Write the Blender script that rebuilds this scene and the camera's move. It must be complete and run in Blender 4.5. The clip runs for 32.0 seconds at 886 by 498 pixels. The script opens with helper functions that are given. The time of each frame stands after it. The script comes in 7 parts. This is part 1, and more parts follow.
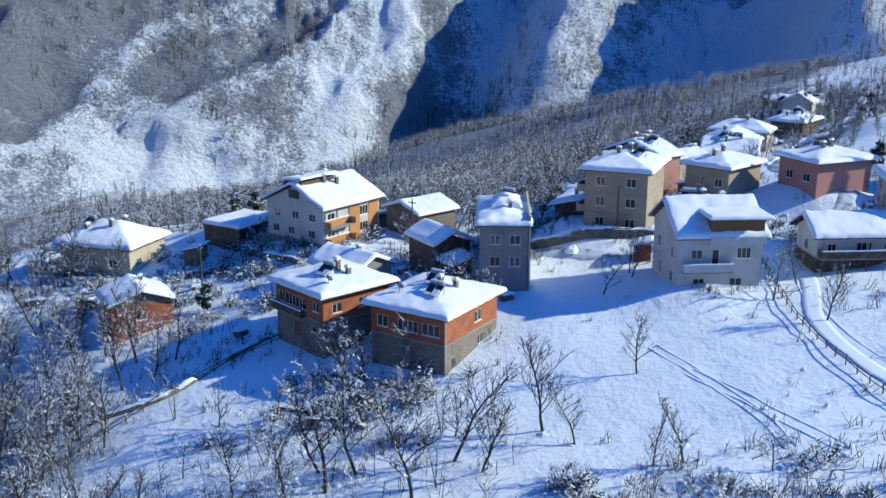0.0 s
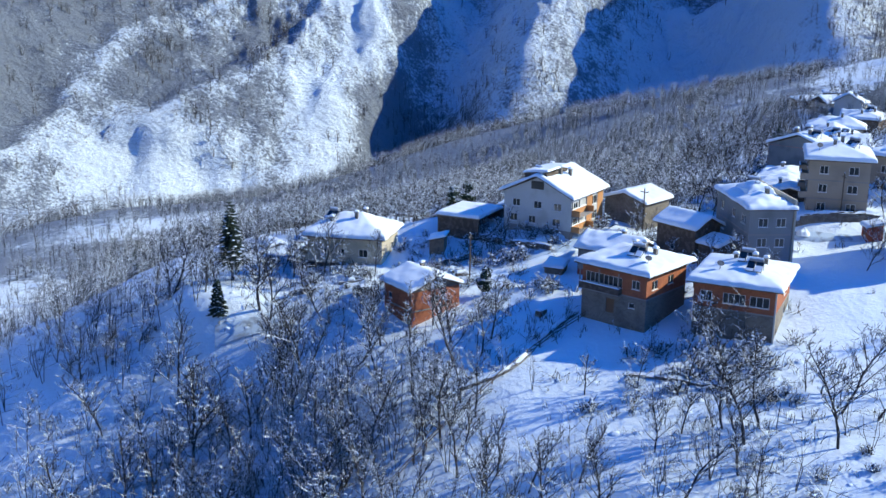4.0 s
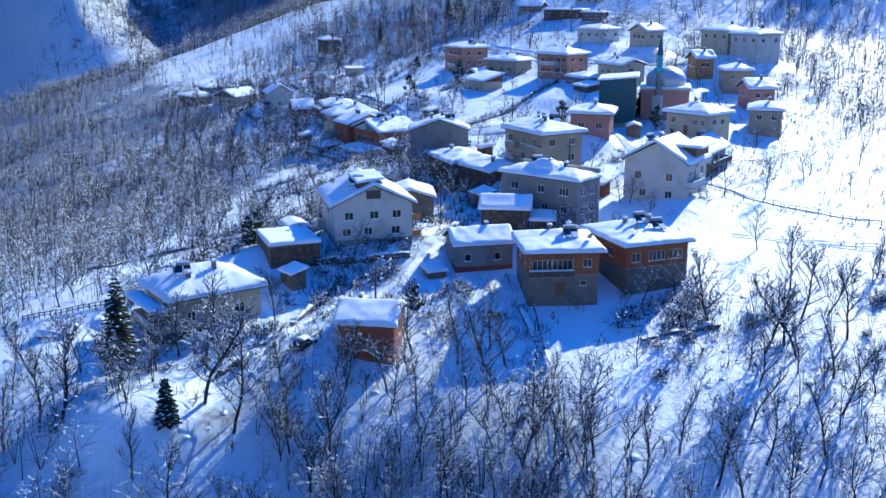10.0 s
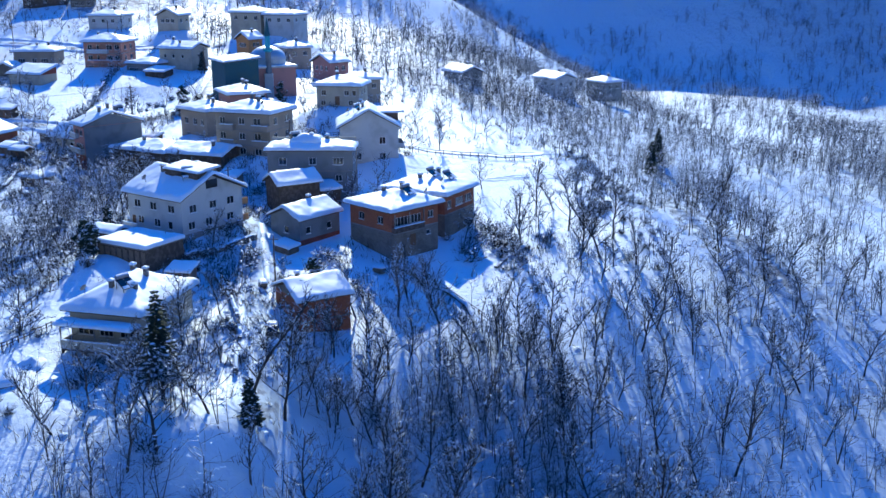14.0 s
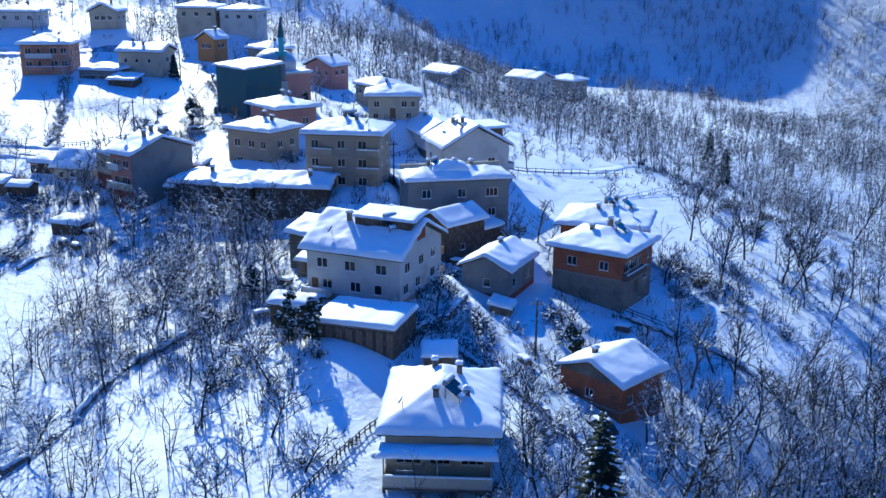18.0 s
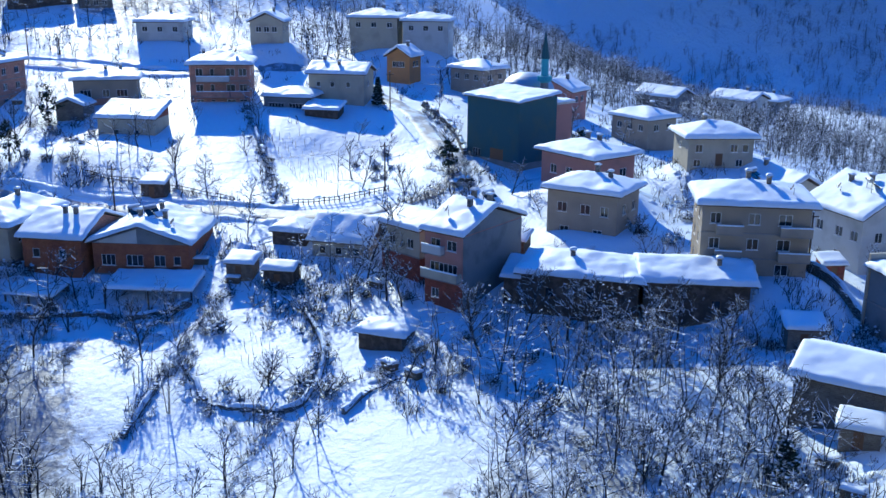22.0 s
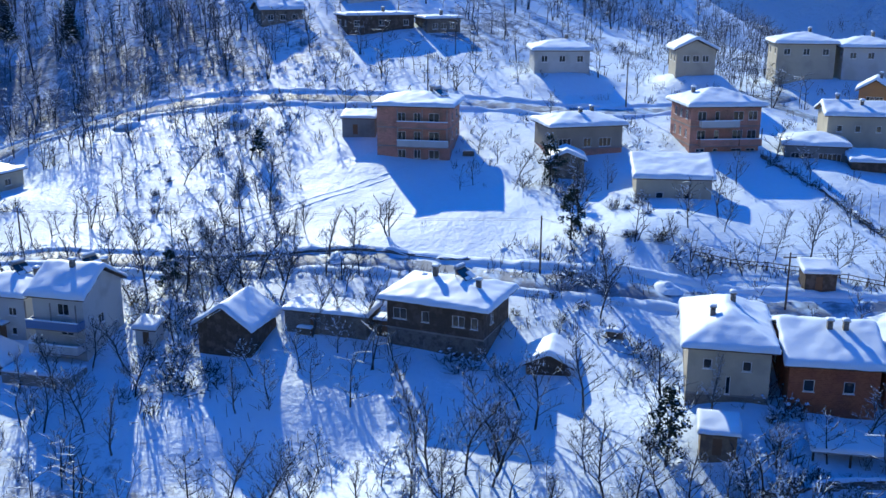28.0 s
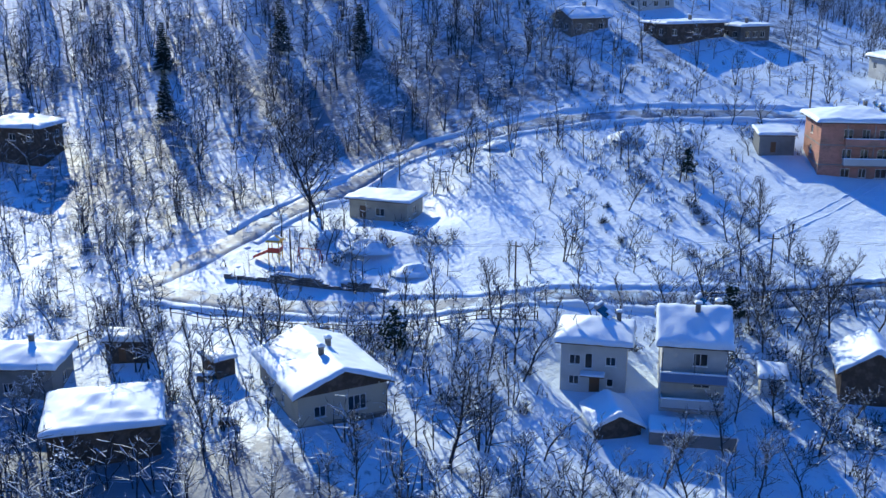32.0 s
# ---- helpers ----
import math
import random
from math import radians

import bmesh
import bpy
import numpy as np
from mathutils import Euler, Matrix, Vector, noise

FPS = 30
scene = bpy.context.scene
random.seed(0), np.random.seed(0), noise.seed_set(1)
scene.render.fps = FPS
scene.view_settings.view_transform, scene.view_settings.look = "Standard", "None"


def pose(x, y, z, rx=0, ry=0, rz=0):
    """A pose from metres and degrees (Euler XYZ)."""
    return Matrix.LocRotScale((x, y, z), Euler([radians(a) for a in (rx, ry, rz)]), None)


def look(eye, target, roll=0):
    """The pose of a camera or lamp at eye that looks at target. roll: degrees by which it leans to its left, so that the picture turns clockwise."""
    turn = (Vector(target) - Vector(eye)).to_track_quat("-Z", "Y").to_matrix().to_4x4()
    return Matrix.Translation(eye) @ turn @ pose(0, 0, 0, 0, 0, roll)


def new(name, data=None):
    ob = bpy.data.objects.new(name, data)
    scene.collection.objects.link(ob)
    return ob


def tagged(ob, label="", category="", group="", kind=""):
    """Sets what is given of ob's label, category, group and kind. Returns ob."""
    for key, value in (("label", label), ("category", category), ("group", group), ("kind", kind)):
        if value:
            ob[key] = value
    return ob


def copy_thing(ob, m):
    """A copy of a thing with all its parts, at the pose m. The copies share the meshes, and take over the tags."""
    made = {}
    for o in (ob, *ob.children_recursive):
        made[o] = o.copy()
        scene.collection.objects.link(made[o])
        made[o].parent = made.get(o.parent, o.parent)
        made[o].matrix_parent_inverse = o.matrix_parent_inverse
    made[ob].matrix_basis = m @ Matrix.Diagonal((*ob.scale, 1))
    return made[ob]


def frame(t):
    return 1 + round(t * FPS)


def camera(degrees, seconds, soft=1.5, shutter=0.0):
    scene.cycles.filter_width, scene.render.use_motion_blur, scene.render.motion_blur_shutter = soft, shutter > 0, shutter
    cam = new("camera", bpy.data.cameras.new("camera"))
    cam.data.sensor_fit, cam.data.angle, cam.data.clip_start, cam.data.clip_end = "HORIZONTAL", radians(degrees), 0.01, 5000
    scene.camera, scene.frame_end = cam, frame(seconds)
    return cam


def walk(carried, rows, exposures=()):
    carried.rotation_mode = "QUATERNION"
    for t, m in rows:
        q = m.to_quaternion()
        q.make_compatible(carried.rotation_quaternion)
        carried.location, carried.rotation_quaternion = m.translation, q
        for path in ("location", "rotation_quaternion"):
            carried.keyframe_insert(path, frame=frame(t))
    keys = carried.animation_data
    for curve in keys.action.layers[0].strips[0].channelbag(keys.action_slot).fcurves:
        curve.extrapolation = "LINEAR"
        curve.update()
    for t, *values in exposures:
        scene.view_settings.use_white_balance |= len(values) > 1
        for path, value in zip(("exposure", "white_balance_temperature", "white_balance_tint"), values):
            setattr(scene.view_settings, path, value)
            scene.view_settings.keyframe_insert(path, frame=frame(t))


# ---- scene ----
cam = camera(47.3, 32.0)
METRES, EYE, TILT, LEAN, TURN = 600.0, 60.0, -15.0, 0.0, 0.0
ROWS = [
    (0.0, 0.0, 0.0, 0.0, -0.0, 0.0, 0.0),
    (0.5, -0.0089, -0.0051, -0.0017, -0.09, 0.03, -0.03),
    (1.0, -0.0171, -0.0089, -0.0029, -0.2, 0.02, -0.04),
    (1.5, -0.0259, -0.0115, -0.0038, -0.51, 0.11, -0.04),
    (2.0, -0.0365, -0.013, -0.0046, -1.1, 0.25, -0.01),
    (2.5, -0.0519, -0.0141, -0.0048, -2.53, 0.42, 0.22),
    (3.0, -0.0676, -0.0144, -0.0046, -3.38, 0.46, 0.45),
    (3.5, -0.0809, -0.0145, -0.0043, -4.06, 0.31, 0.64),
    (5.5, -0.1311, -0.0049, -0.0017, -13.45, -0.09, 3.01),
    (6.0, -0.1432, 0.0071, 0.0017, -17.68, -0.49, 4.01),
    (6.5, -0.1533, 0.021, 0.0058, -19.48, -0.75, 4.53),
    (7.0, -0.1616, 0.0305, 0.0086, -22.0, -1.12, 5.31),
    (7.5, -0.1717, 0.0381, 0.0099, -25.81, -1.33, 6.28),
    (8.0, -0.1848, 0.0458, 0.0113, -30.07, -1.72, 7.35),
    (8.5, -0.199, 0.0536, 0.0132, -35.63, -2.46, 8.65),
    (9.0, -0.2149, 0.063, 0.0157, -40.99, -3.3, 9.76),
    (9.5, -0.2305, 0.0735, 0.0185, -46.45, -4.28, 10.87),
    (10.0, -0.246, 0.0858, 0.022, -52.19, -5.44, 11.88),
    (10.5, -0.2594, 0.0981, 0.0255, -57.3, -6.6, 12.74),
    (11.0, -0.2717, 0.1121, 0.0293, -62.31, -7.8, 13.5),
    (11.5, -0.2825, 0.1269, 0.0332, -67.65, -9.11, 14.07),
    (12.0, -0.2917, 0.1424, 0.0376, -72.95, -10.5, 14.6),
    (12.5, -0.3001, 0.1594, 0.0423, -78.66, -12.0, 14.97),
    (13.0, -0.3061, 0.1757, 0.0469, -83.74, -13.41, 15.19),
    (13.5, -0.3108, 0.1938, 0.0516, -87.99, -14.57, 15.27),
    (14.0, -0.3122, 0.2074, 0.0554, -92.45, -16.12, 15.2),
    (14.5, -0.3075, 0.2176, 0.0581, -96.71, -17.45, 14.85),
    (16.5, -0.2733, 0.2766, 0.0747, -105.37, -19.5, 14.27),
    (17.0, -0.2649, 0.2893, 0.0785, -105.33, -19.7, 14.32),
    (17.5, -0.256, 0.2983, 0.0809, -105.34, -19.88, 14.28),
    (18.0, -0.2434, 0.3052, 0.0824, -105.34, -19.98, 14.16),
    (18.5, -0.2288, 0.3129, 0.0846, -105.39, -19.93, 14.07),
    (19.0, -0.2155, 0.3218, 0.0871, -105.38, -19.87, 14.1),
    (19.5, -0.2024, 0.3313, 0.0895, -105.37, -19.83, 14.09),
    (20.0, -0.1889, 0.3406, 0.0918, -105.34, -19.83, 14.03),
    (20.5, -0.1751, 0.3493, 0.0938, -105.31, -19.86, 14.02),
    (21.0, -0.1622, 0.3571, 0.0955, -105.3, -19.88, 14.08),
    (21.5, -0.1486, 0.3643, 0.0974, -105.33, -19.96, 14.05),
    (22.0, -0.1357, 0.3712, 0.0994, -105.41, -20.0, 14.03),
    (22.5, -0.1243, 0.3811, 0.1018, -105.48, -19.86, 14.05),
    (23.0, -0.1153, 0.3926, 0.1048, -105.5, -19.82, 14.1),
    (23.5, -0.1074, 0.4045, 0.1081, -105.51, -19.76, 14.15),
    (24.0, -0.0999, 0.417, 0.1117, -105.54, -19.77, 14.17),
    (24.5, -0.0932, 0.4283, 0.1151, -105.6, -19.83, 14.2),
    (25.0, -0.0873, 0.4385, 0.1181, -105.68, -19.86, 14.21),
    (25.5, -0.08, 0.4506, 0.1217, -105.82, -19.89, 14.11),
    (27.5, -0.0362, 0.4919, 0.1339, -106.27, -20.0, 14.17),
    (28.0, -0.0276, 0.5049, 0.1375, -106.68, -19.96, 14.18),
    (28.5, -0.0197, 0.5191, 0.1415, -107.42, -20.12, 14.13),
    (29.0, -0.0118, 0.5344, 0.1458, -108.26, -20.31, 14.05),
    (29.5, -0.0039, 0.5498, 0.1503, -109.18, -20.51, 14.01),
    (30.0, 0.0041, 0.5657, 0.155, -110.02, -20.71, 13.93),
    (30.5, 0.0123, 0.5809, 0.1594, -110.13, -20.76, 13.94),
    (31.0, 0.0208, 0.596, 0.1637, -110.25, -20.85, 13.98),
    (31.5, 0.0285, 0.6103, 0.1676, -110.38, -20.87, 14.0),
    (32.0, 0.0353, 0.6243, 0.1712, -110.48, -20.88, 14.0),
]
WHOLE = pose(0, 0, EYE, TILT, LEAN, TURN)
walk(cam, [(t, WHOLE @ pose(METRES * x, METRES * y, METRES * z, 90 + pitch, roll, yaw)) for t, x, y, z, yaw, pitch, roll in ROWS],
     exposures=[(0.0, -0.54, 6450, 10), (3.0, -0.42, 6300, 10), (6.0, 0.0, 6080, 10), (7.5, 0.04, 6050, 10), (9.5, -0.06, 5900, 10), (12.0, -0.24, 5600, 10), (14.0, -0.26, 5600, 10), (17.0, -0.36, 5600, 10), (23.0, -0.46, 5680, 10), (25.0, -0.48, 5750, 10), (28.0, -0.44, 5880, 10), (32.0, -0.4, 5980, 10)])

# ---- sky and sun ----
SUN_ELEVATION, SUN_TURN = 29.5, 87.0          # the sun stands over +x
world = bpy.data.worlds.new("sky")
scene.world = world
world.use_nodes = True
wn = world.node_tree
sky = wn.nodes.new("ShaderNodeTexSky")
sky.sky_type = 'NISHITA'
sky.sun_disc = False
sky.sun_elevation = radians(SUN_ELEVATION)
sky.sun_rotation = radians(SUN_TURN)
sky.altitude = 800
tint = wn.nodes.new("ShaderNodeMix")
tint.data_type, tint.blend_type = 'RGBA', 'MULTIPLY'
tint.inputs["Factor"].default_value = 1.0
tint.inputs["B"].default_value = (0.05, 0.56, 1.4, 1)
wn.links.new(sky.outputs[0], tint.inputs["A"])
wn.links.new(tint.outputs["Result"], wn.nodes["Background"].inputs[0])
wn.nodes["Background"].inputs[1].default_value = 0.24
sun = new("sun", bpy.data.lights.new("sun", 'SUN'))
sun.data.energy = 8.2
sun.data.angle = radians(0.6)
sun.data.color = (1.0, 0.94, 0.68)
sun.matrix_world = look((400, 248, 260), (60, 230, 260 - 340.5 * math.tan(radians(SUN_ELEVATION))))


# ---- materials ----
def material(name, tone, rough=0.8, vary=0.12, size=3.0, fine=40.0, bump=0.15, second=None, mix=0.5, metal=0.0, snow=None, spec=0.3):
    """A node material: two noises vary the tone, a second tone comes in as stains; snow: the least upward lean on which snow lies."""
    m = bpy.data.materials.new(name)
    m.use_nodes = True
    nt = m.node_tree
    n, link = nt.nodes, nt.links.new
    out = n["Principled BSDF"]
    out.inputs["Roughness"].default_value = rough
    out.inputs["Metallic"].default_value = metal
    out.inputs["Specular IOR Level"].default_value = spec
    co = n.new("ShaderNodeTexCoord")
    big, small = n.new("ShaderNodeTexNoise"), n.new("ShaderNodeTexNoise")
    big.inputs["Scale"].default_value, small.inputs["Scale"].default_value = 1.0 / size, fine / 10
    big.inputs["Detail"].default_value, small.inputs["Detail"].default_value = 4, 3
    link(co.outputs["Object"], big.inputs["Vector"])
    link(co.outputs["Object"], small.inputs["Vector"])
    base = n.new("ShaderNodeMix")
    base.data_type = 'RGBA'
    lo = tuple(c * (1 - vary) for c in tone)
    hi = tuple(min(1, c * (1 + vary)) for c in tone)
    base.inputs["A"].default_value, base.inputs["B"].default_value = (*lo, 1), (*hi, 1)
    link(small.outputs["Fac"], base.inputs["Factor"])
    shade = base.outputs["Result"]
    if second:
        ramp = n.new("ShaderNodeMapRange")
        ramp.inputs["From Min"].default_value, ramp.inputs["From Max"].default_value = 0.62 - 0.3 * mix, 0.78 - 0.3 * mix
        link(big.outputs["Fac"], ramp.inputs["Value"])
        two = n.new("ShaderNodeMix")
        two.data_type = 'RGBA'
        link(ramp.outputs["Result"], two.inputs["Factor"])
        link(shade, two.inputs["A"])
        two.inputs["B"].default_value = (*second, 1)
        shade = two.outputs["Result"]
    if snow is not None:
        geo, sep, lim = n.new("ShaderNodeNewGeometry"), n.new("ShaderNodeSeparateXYZ"), n.new("ShaderNodeMapRange")
        link(geo.outputs["Normal"], sep.inputs[0])
        add = n.new("ShaderNodeMath")
        add.operation = 'MULTIPLY_ADD'
        link(big.outputs["Fac"], add.inputs[0])
        add.inputs[1].default_value = 0.8
        link(sep.outputs["Z"], add.inputs[2])
        lim.inputs["From Min"].default_value, lim.inputs["From Max"].default_value = snow + 0.4, snow + 0.5
        link(add.outputs[0], lim.inputs["Value"])
        white = n.new("ShaderNodeMix")
        white.data_type = 'RGBA'
        link(lim.outputs["Result"], white.inputs["Factor"])
        link(shade, white.inputs["A"])
        white.inputs["B"].default_value = (0.69, 0.775, 0.87, 1)
        shade = white.outputs["Result"]
    link(shade, out.inputs["Base Color"])
    if bump:
        b = n.new("ShaderNodeBump")
        b.inputs["Strength"].default_value, b.inputs["Distance"].default_value = bump, 0.05
        link(small.outputs["Fac"], b.inputs["Height"])
        link(b.outputs["Normal"], out.inputs["Normal"])
    return m


def brick_material(name, tone, second, mortar=(0.42, 0.4, 0.38)):
    """Courses of hollow clay blocks with pale joints, running along walls of any direction."""
    m = material(name, tone, rough=0.9, second=second, mix=0.5, size=2.0)
    n, link = m.node_tree.nodes, m.node_tree.links.new
    out = n["Principled BSDF"]
    co, sep, comb, add = n.new("ShaderNodeTexCoord"), n.new("ShaderNodeSeparateXYZ"), n.new("ShaderNodeCombineXYZ"), n.new("ShaderNodeMath")
    link(co.outputs["Object"], sep.inputs[0])
    link(sep.outputs["X"], add.inputs[0])
    link(sep.outputs["Y"], add.inputs[1])
    link(add.outputs[0], comb.inputs["X"])
    link(sep.outputs["Z"], comb.inputs["Y"])
    br = n.new("ShaderNodeTexBrick")
    br.inputs["Scale"].default_value = 1.0
    br.inputs["Brick Width"].default_value, br.inputs["Row Height"].default_value, br.inputs["Mortar Size"].default_value = 0.34, 0.2, 0.012
    br.inputs["Color1"].default_value, br.inputs["Color2"].default_value, br.inputs["Mortar"].default_value = (1, 1, 1, 1), (0.72, 0.7, 0.7, 1), (1.25, 1.3, 1.35, 1)
    link(comb.outputs[0], br.inputs["Vector"])
    mul = n.new("ShaderNodeMix")
    mul.data_type, mul.blend_type = 'RGBA', 'MULTIPLY'
    mul.inputs["Factor"].default_value = 1.0
    link(out.inputs["Base Color"].links[0].from_socket, mul.inputs["A"])
    link(br.outputs["Color"], mul.inputs["B"])
    link(mul.outputs["Result"], out.inputs["Base Color"])
    return m


SNOW = material("snow", (0.66, 0.765, 0.87), rough=0.6, vary=0.04, size=6, fine=12, bump=0.35, spec=0.25)
ROOF_SNOW = material("roof snow", (0.72, 0.8, 0.88), rough=0.55, vary=0.03, size=2, fine=14, bump=0.25, spec=0.25)
BARK = material("bark", (0.042, 0.042, 0.046), rough=0.95, vary=0.35, size=0.7, snow=0.62)
BARK_PALE = material("pale bark", (0.085, 0.082, 0.082), rough=0.95, vary=0.35, size=0.7, snow=0.5)
NEEDLES = material("needles", (0.018, 0.036, 0.026), rough=0.9, vary=0.4, size=0.8, snow=1.25)
BRUSH = material("brush", (0.045, 0.044, 0.046), rough=0.95, vary=0.4, size=1.0, snow=0.4)
# far tone kept paler than the near bark to stand in for haze
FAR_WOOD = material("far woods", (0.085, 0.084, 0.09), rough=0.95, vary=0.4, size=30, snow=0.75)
# blue-grey lean of this bark tone stands in for haze
SNOWY_BARK = material("snowy bark", (0.038, 0.042, 0.05), rough=0.95, vary=0.4, size=0.7, snow=0.52)
BRICK = brick_material("orange brick", (0.357, 0.128, 0.064), (0.281, 0.102, 0.060))
BRICK_RED = brick_material("red brick", (0.264, 0.080, 0.056), (0.200, 0.068, 0.048))
BRICK_PALE = brick_material("pale brick", (0.48, 0.24, 0.18), (0.34, 0.2, 0.15))
BLOCK = brick_material("concrete block", (0.210, 0.189, 0.161), (0.154, 0.140, 0.119))
CONCRETE = material("concrete", (0.270, 0.255, 0.240), rough=0.9, second=(0.203, 0.195, 0.188), mix=0.5)
WHITE = material("white plaster", (0.503, 0.511, 0.503), rough=0.85, vary=0.05, second=(0.407, 0.407, 0.392), mix=0.35)
CREAM = material("cream plaster", (0.446, 0.403, 0.317), rough=0.85, vary=0.06, second=(0.360, 0.324, 0.259), mix=0.35)
BEIGE = material("beige plaster", (0.331, 0.281, 0.223), rough=0.85, vary=0.06, second=(0.274, 0.238, 0.194), mix=0.4)
PINK = material("pink plaster", (0.390, 0.203, 0.180), rough=0.85, vary=0.06, second=(0.315, 0.180, 0.165), mix=0.4)
SALMON = material("orange plaster", (0.468, 0.230, 0.093), rough=0.85, vary=0.06, second=(0.383, 0.196, 0.093), mix=0.3)
GREY = material("grey render", (0.211, 0.223, 0.229), rough=0.9, vary=0.08, second=(0.155, 0.167, 0.174), mix=0.4)
TEAL = material("green cladding", (0.024, 0.09, 0.115), rough=0.6, vary=0.1, second=(0.04, 0.095, 0.10), mix=0.4)
# white parapet with its blue shade put into the colour
BLUE_SHADED_WHITE = material("blue paint", (0.12, 0.2, 0.36), rough=0.6, vary=0.08)
DARK_WOOD = material("dark weathered wood", (0.085, 0.065, 0.05), rough=0.9, vary=0.35, size=0.8, second=(0.14, 0.11, 0.09), mix=0.5)
WOOD = material("weathered wood", (0.21, 0.16, 0.115), rough=0.9, vary=0.3, size=0.8, second=(0.15, 0.115, 0.09), mix=0.5)
STONE = material("field stone", (0.16, 0.15, 0.14), rough=0.95, vary=0.4, size=0.6, second=(0.09, 0.085, 0.08), mix=0.5, snow=0.55)
SHEET = material("sheet metal", (0.30, 0.33, 0.38), rough=0.4, vary=0.1, metal=0.7)
FRAME = material("white frame", (0.75, 0.75, 0.74), rough=0.5, vary=0.03)
FRAME_BROWN = material("brown frame", (0.16, 0.09, 0.05), rough=0.6, vary=0.1)
GLASS = material("window glass", (0.02, 0.028, 0.035), rough=0.06, vary=0.1, bump=0, spec=0.6)
ROAD = material("packed road", (0.45, 0.57, 0.7), rough=0.75, vary=0.12, size=1.6, second=(0.22, 0.26, 0.32), mix=0.4)
ASPHALT = material("slushy asphalt", (0.17, 0.205, 0.26), rough=0.6, vary=0.25, size=2.2, second=(0.42, 0.56, 0.7), mix=0.5)
METAL = material("dark metal", (0.07, 0.075, 0.08), rough=0.5, vary=0.1, metal=0.8)
LEAD = material("lead dome", (0.42, 0.45, 0.5), rough=0.45, vary=0.08, metal=0.5)
TURQUOISE = material("turquoise paint", (0.05, 0.32, 0.42), rough=0.5, vary=0.08)
YELLOW = material("yellow plastic", (0.75, 0.42, 0.05), rough=0.4, vary=0.05)
RED = material("red plastic", (0.5, 0.07, 0.05), rough=0.4, vary=0.05)
CAR_PAINT = material("dark car paint", (0.03, 0.04, 0.06), rough=0.25, vary=0.05, bump=0, spec=0.6)
RUBBER = material("rubber", (0.025, 0.025, 0.025), rough=0.9, vary=0.1)


# ---- ground shape ----
def lattice(ix, iy, seed):
    h = (ix * 374761393 + iy * 668265263 + seed * 974711) & 0xffffffff
    h = ((h ^ (h >> 13)) * 1274126177) & 0xffffffff
    return ((h ^ (h >> 16)) & 0xffff) / 65535.0


def value_noise(x, y, seed=0):
    x, y = np.asarray(x, float), np.asarray(y, float)
    ix, iy = np.floor(x).astype(np.int64), np.floor(y).astype(np.int64)
    u, v = x - ix, y - iy
    u, v = u * u * (3 - 2 * u), v * v * (3 - 2 * v)
    a, b = lattice(ix, iy, seed), lattice(ix + 1, iy, seed)
    c, d = lattice(ix, iy + 1, seed), lattice(ix + 1, iy + 1, seed)
    return (a * (1 - u) + b * u) * (1 - v) + (c * (1 - u) + d * u) * v


def fbm(x, y, octaves=4, seed=0):
    total, amp = 0.0, 0.5
    for k in range(octaves):
        total = total + amp * (value_noise(np.asarray(x) * 2 ** k, np.asarray(y) * 2 ** k, seed + k) - 0.5) * 2
        amp *= 0.5
    return total


def smooth(a, b, v):
    u = np.clip((v - a) / (b - a), 0, 1)
    return u * u * (3 - 2 * u)


# heights of the hillside on a coarse net of 60 m, from the west to the east, each from the south to the north
NET = np.array([-24, -31, -34, -29, -32, -37, -41, -46, -52, -21, -26, -4, 24, -6, -22, -29, -38, -49, -13, 7, 10, 17, 4, -9, -17, -29, -47, -6, 14, 19, 21, 8, 0, -5, -17, -39, -2, 9, 22, 29, 23, 12, 7, 1, -17, -2, 12, 25, 34, 33, 25, 14, 17, 7, -7, 15, 35, 39, 47, 45, 25, 24, 21, -12, 8, 29, 41, 68, 69, 41, 45, 38, -13, 21, 61, 92, 109, 109, 82, 66, 52], float).reshape(9, 9)
NET_X, NET_Y, NET_STEP = -150.0, 0.0, 60.0


def weights(u):
    i = np.floor(u).astype(int)
    f = u - i
    return i, ((1 - f) ** 3 / 6, (3 * f ** 3 - 6 * f ** 2 + 4) / 6, (-3 * f ** 3 + 3 * f ** 2 + 3 * f + 1) / 6, f ** 3 / 6)


def hillside(x, y):
    i, a = weights(np.clip((x - NET_X) / NET_STEP, 0, 7.999))
    j, b = weights(np.clip((y - NET_Y) / NET_STEP, 0, 7.999))
    z = 0
    for p in range(4):
        for q in range(4):
            z = z + a[p] * b[q] * NET[np.clip(i + p - 1, 0, 8), np.clip(j + q - 1, 0, 8)]
    return z


def gullies(x, y):
    """Slanting ribs on the western part of the far mountain, 0 in a gully to 1 on a rib, and how strongly they show."""
    u = (0.86 * x - 0.5 * (y - 700)) / 62.0 + 0.55 * fbm(x / 110, y / 110, 3, 91) + 0.16 * fbm(x / 24, y / 24, 3, 93)
    f = np.mod(u, 1.0)
    rib = np.where(f < 0.38, f / 0.38, (1 - f) / 0.62)
    show = (1 - smooth(-110, -30, x - 0.38 * (y - 830))) * smooth(560, 640, y)
    return rib, show


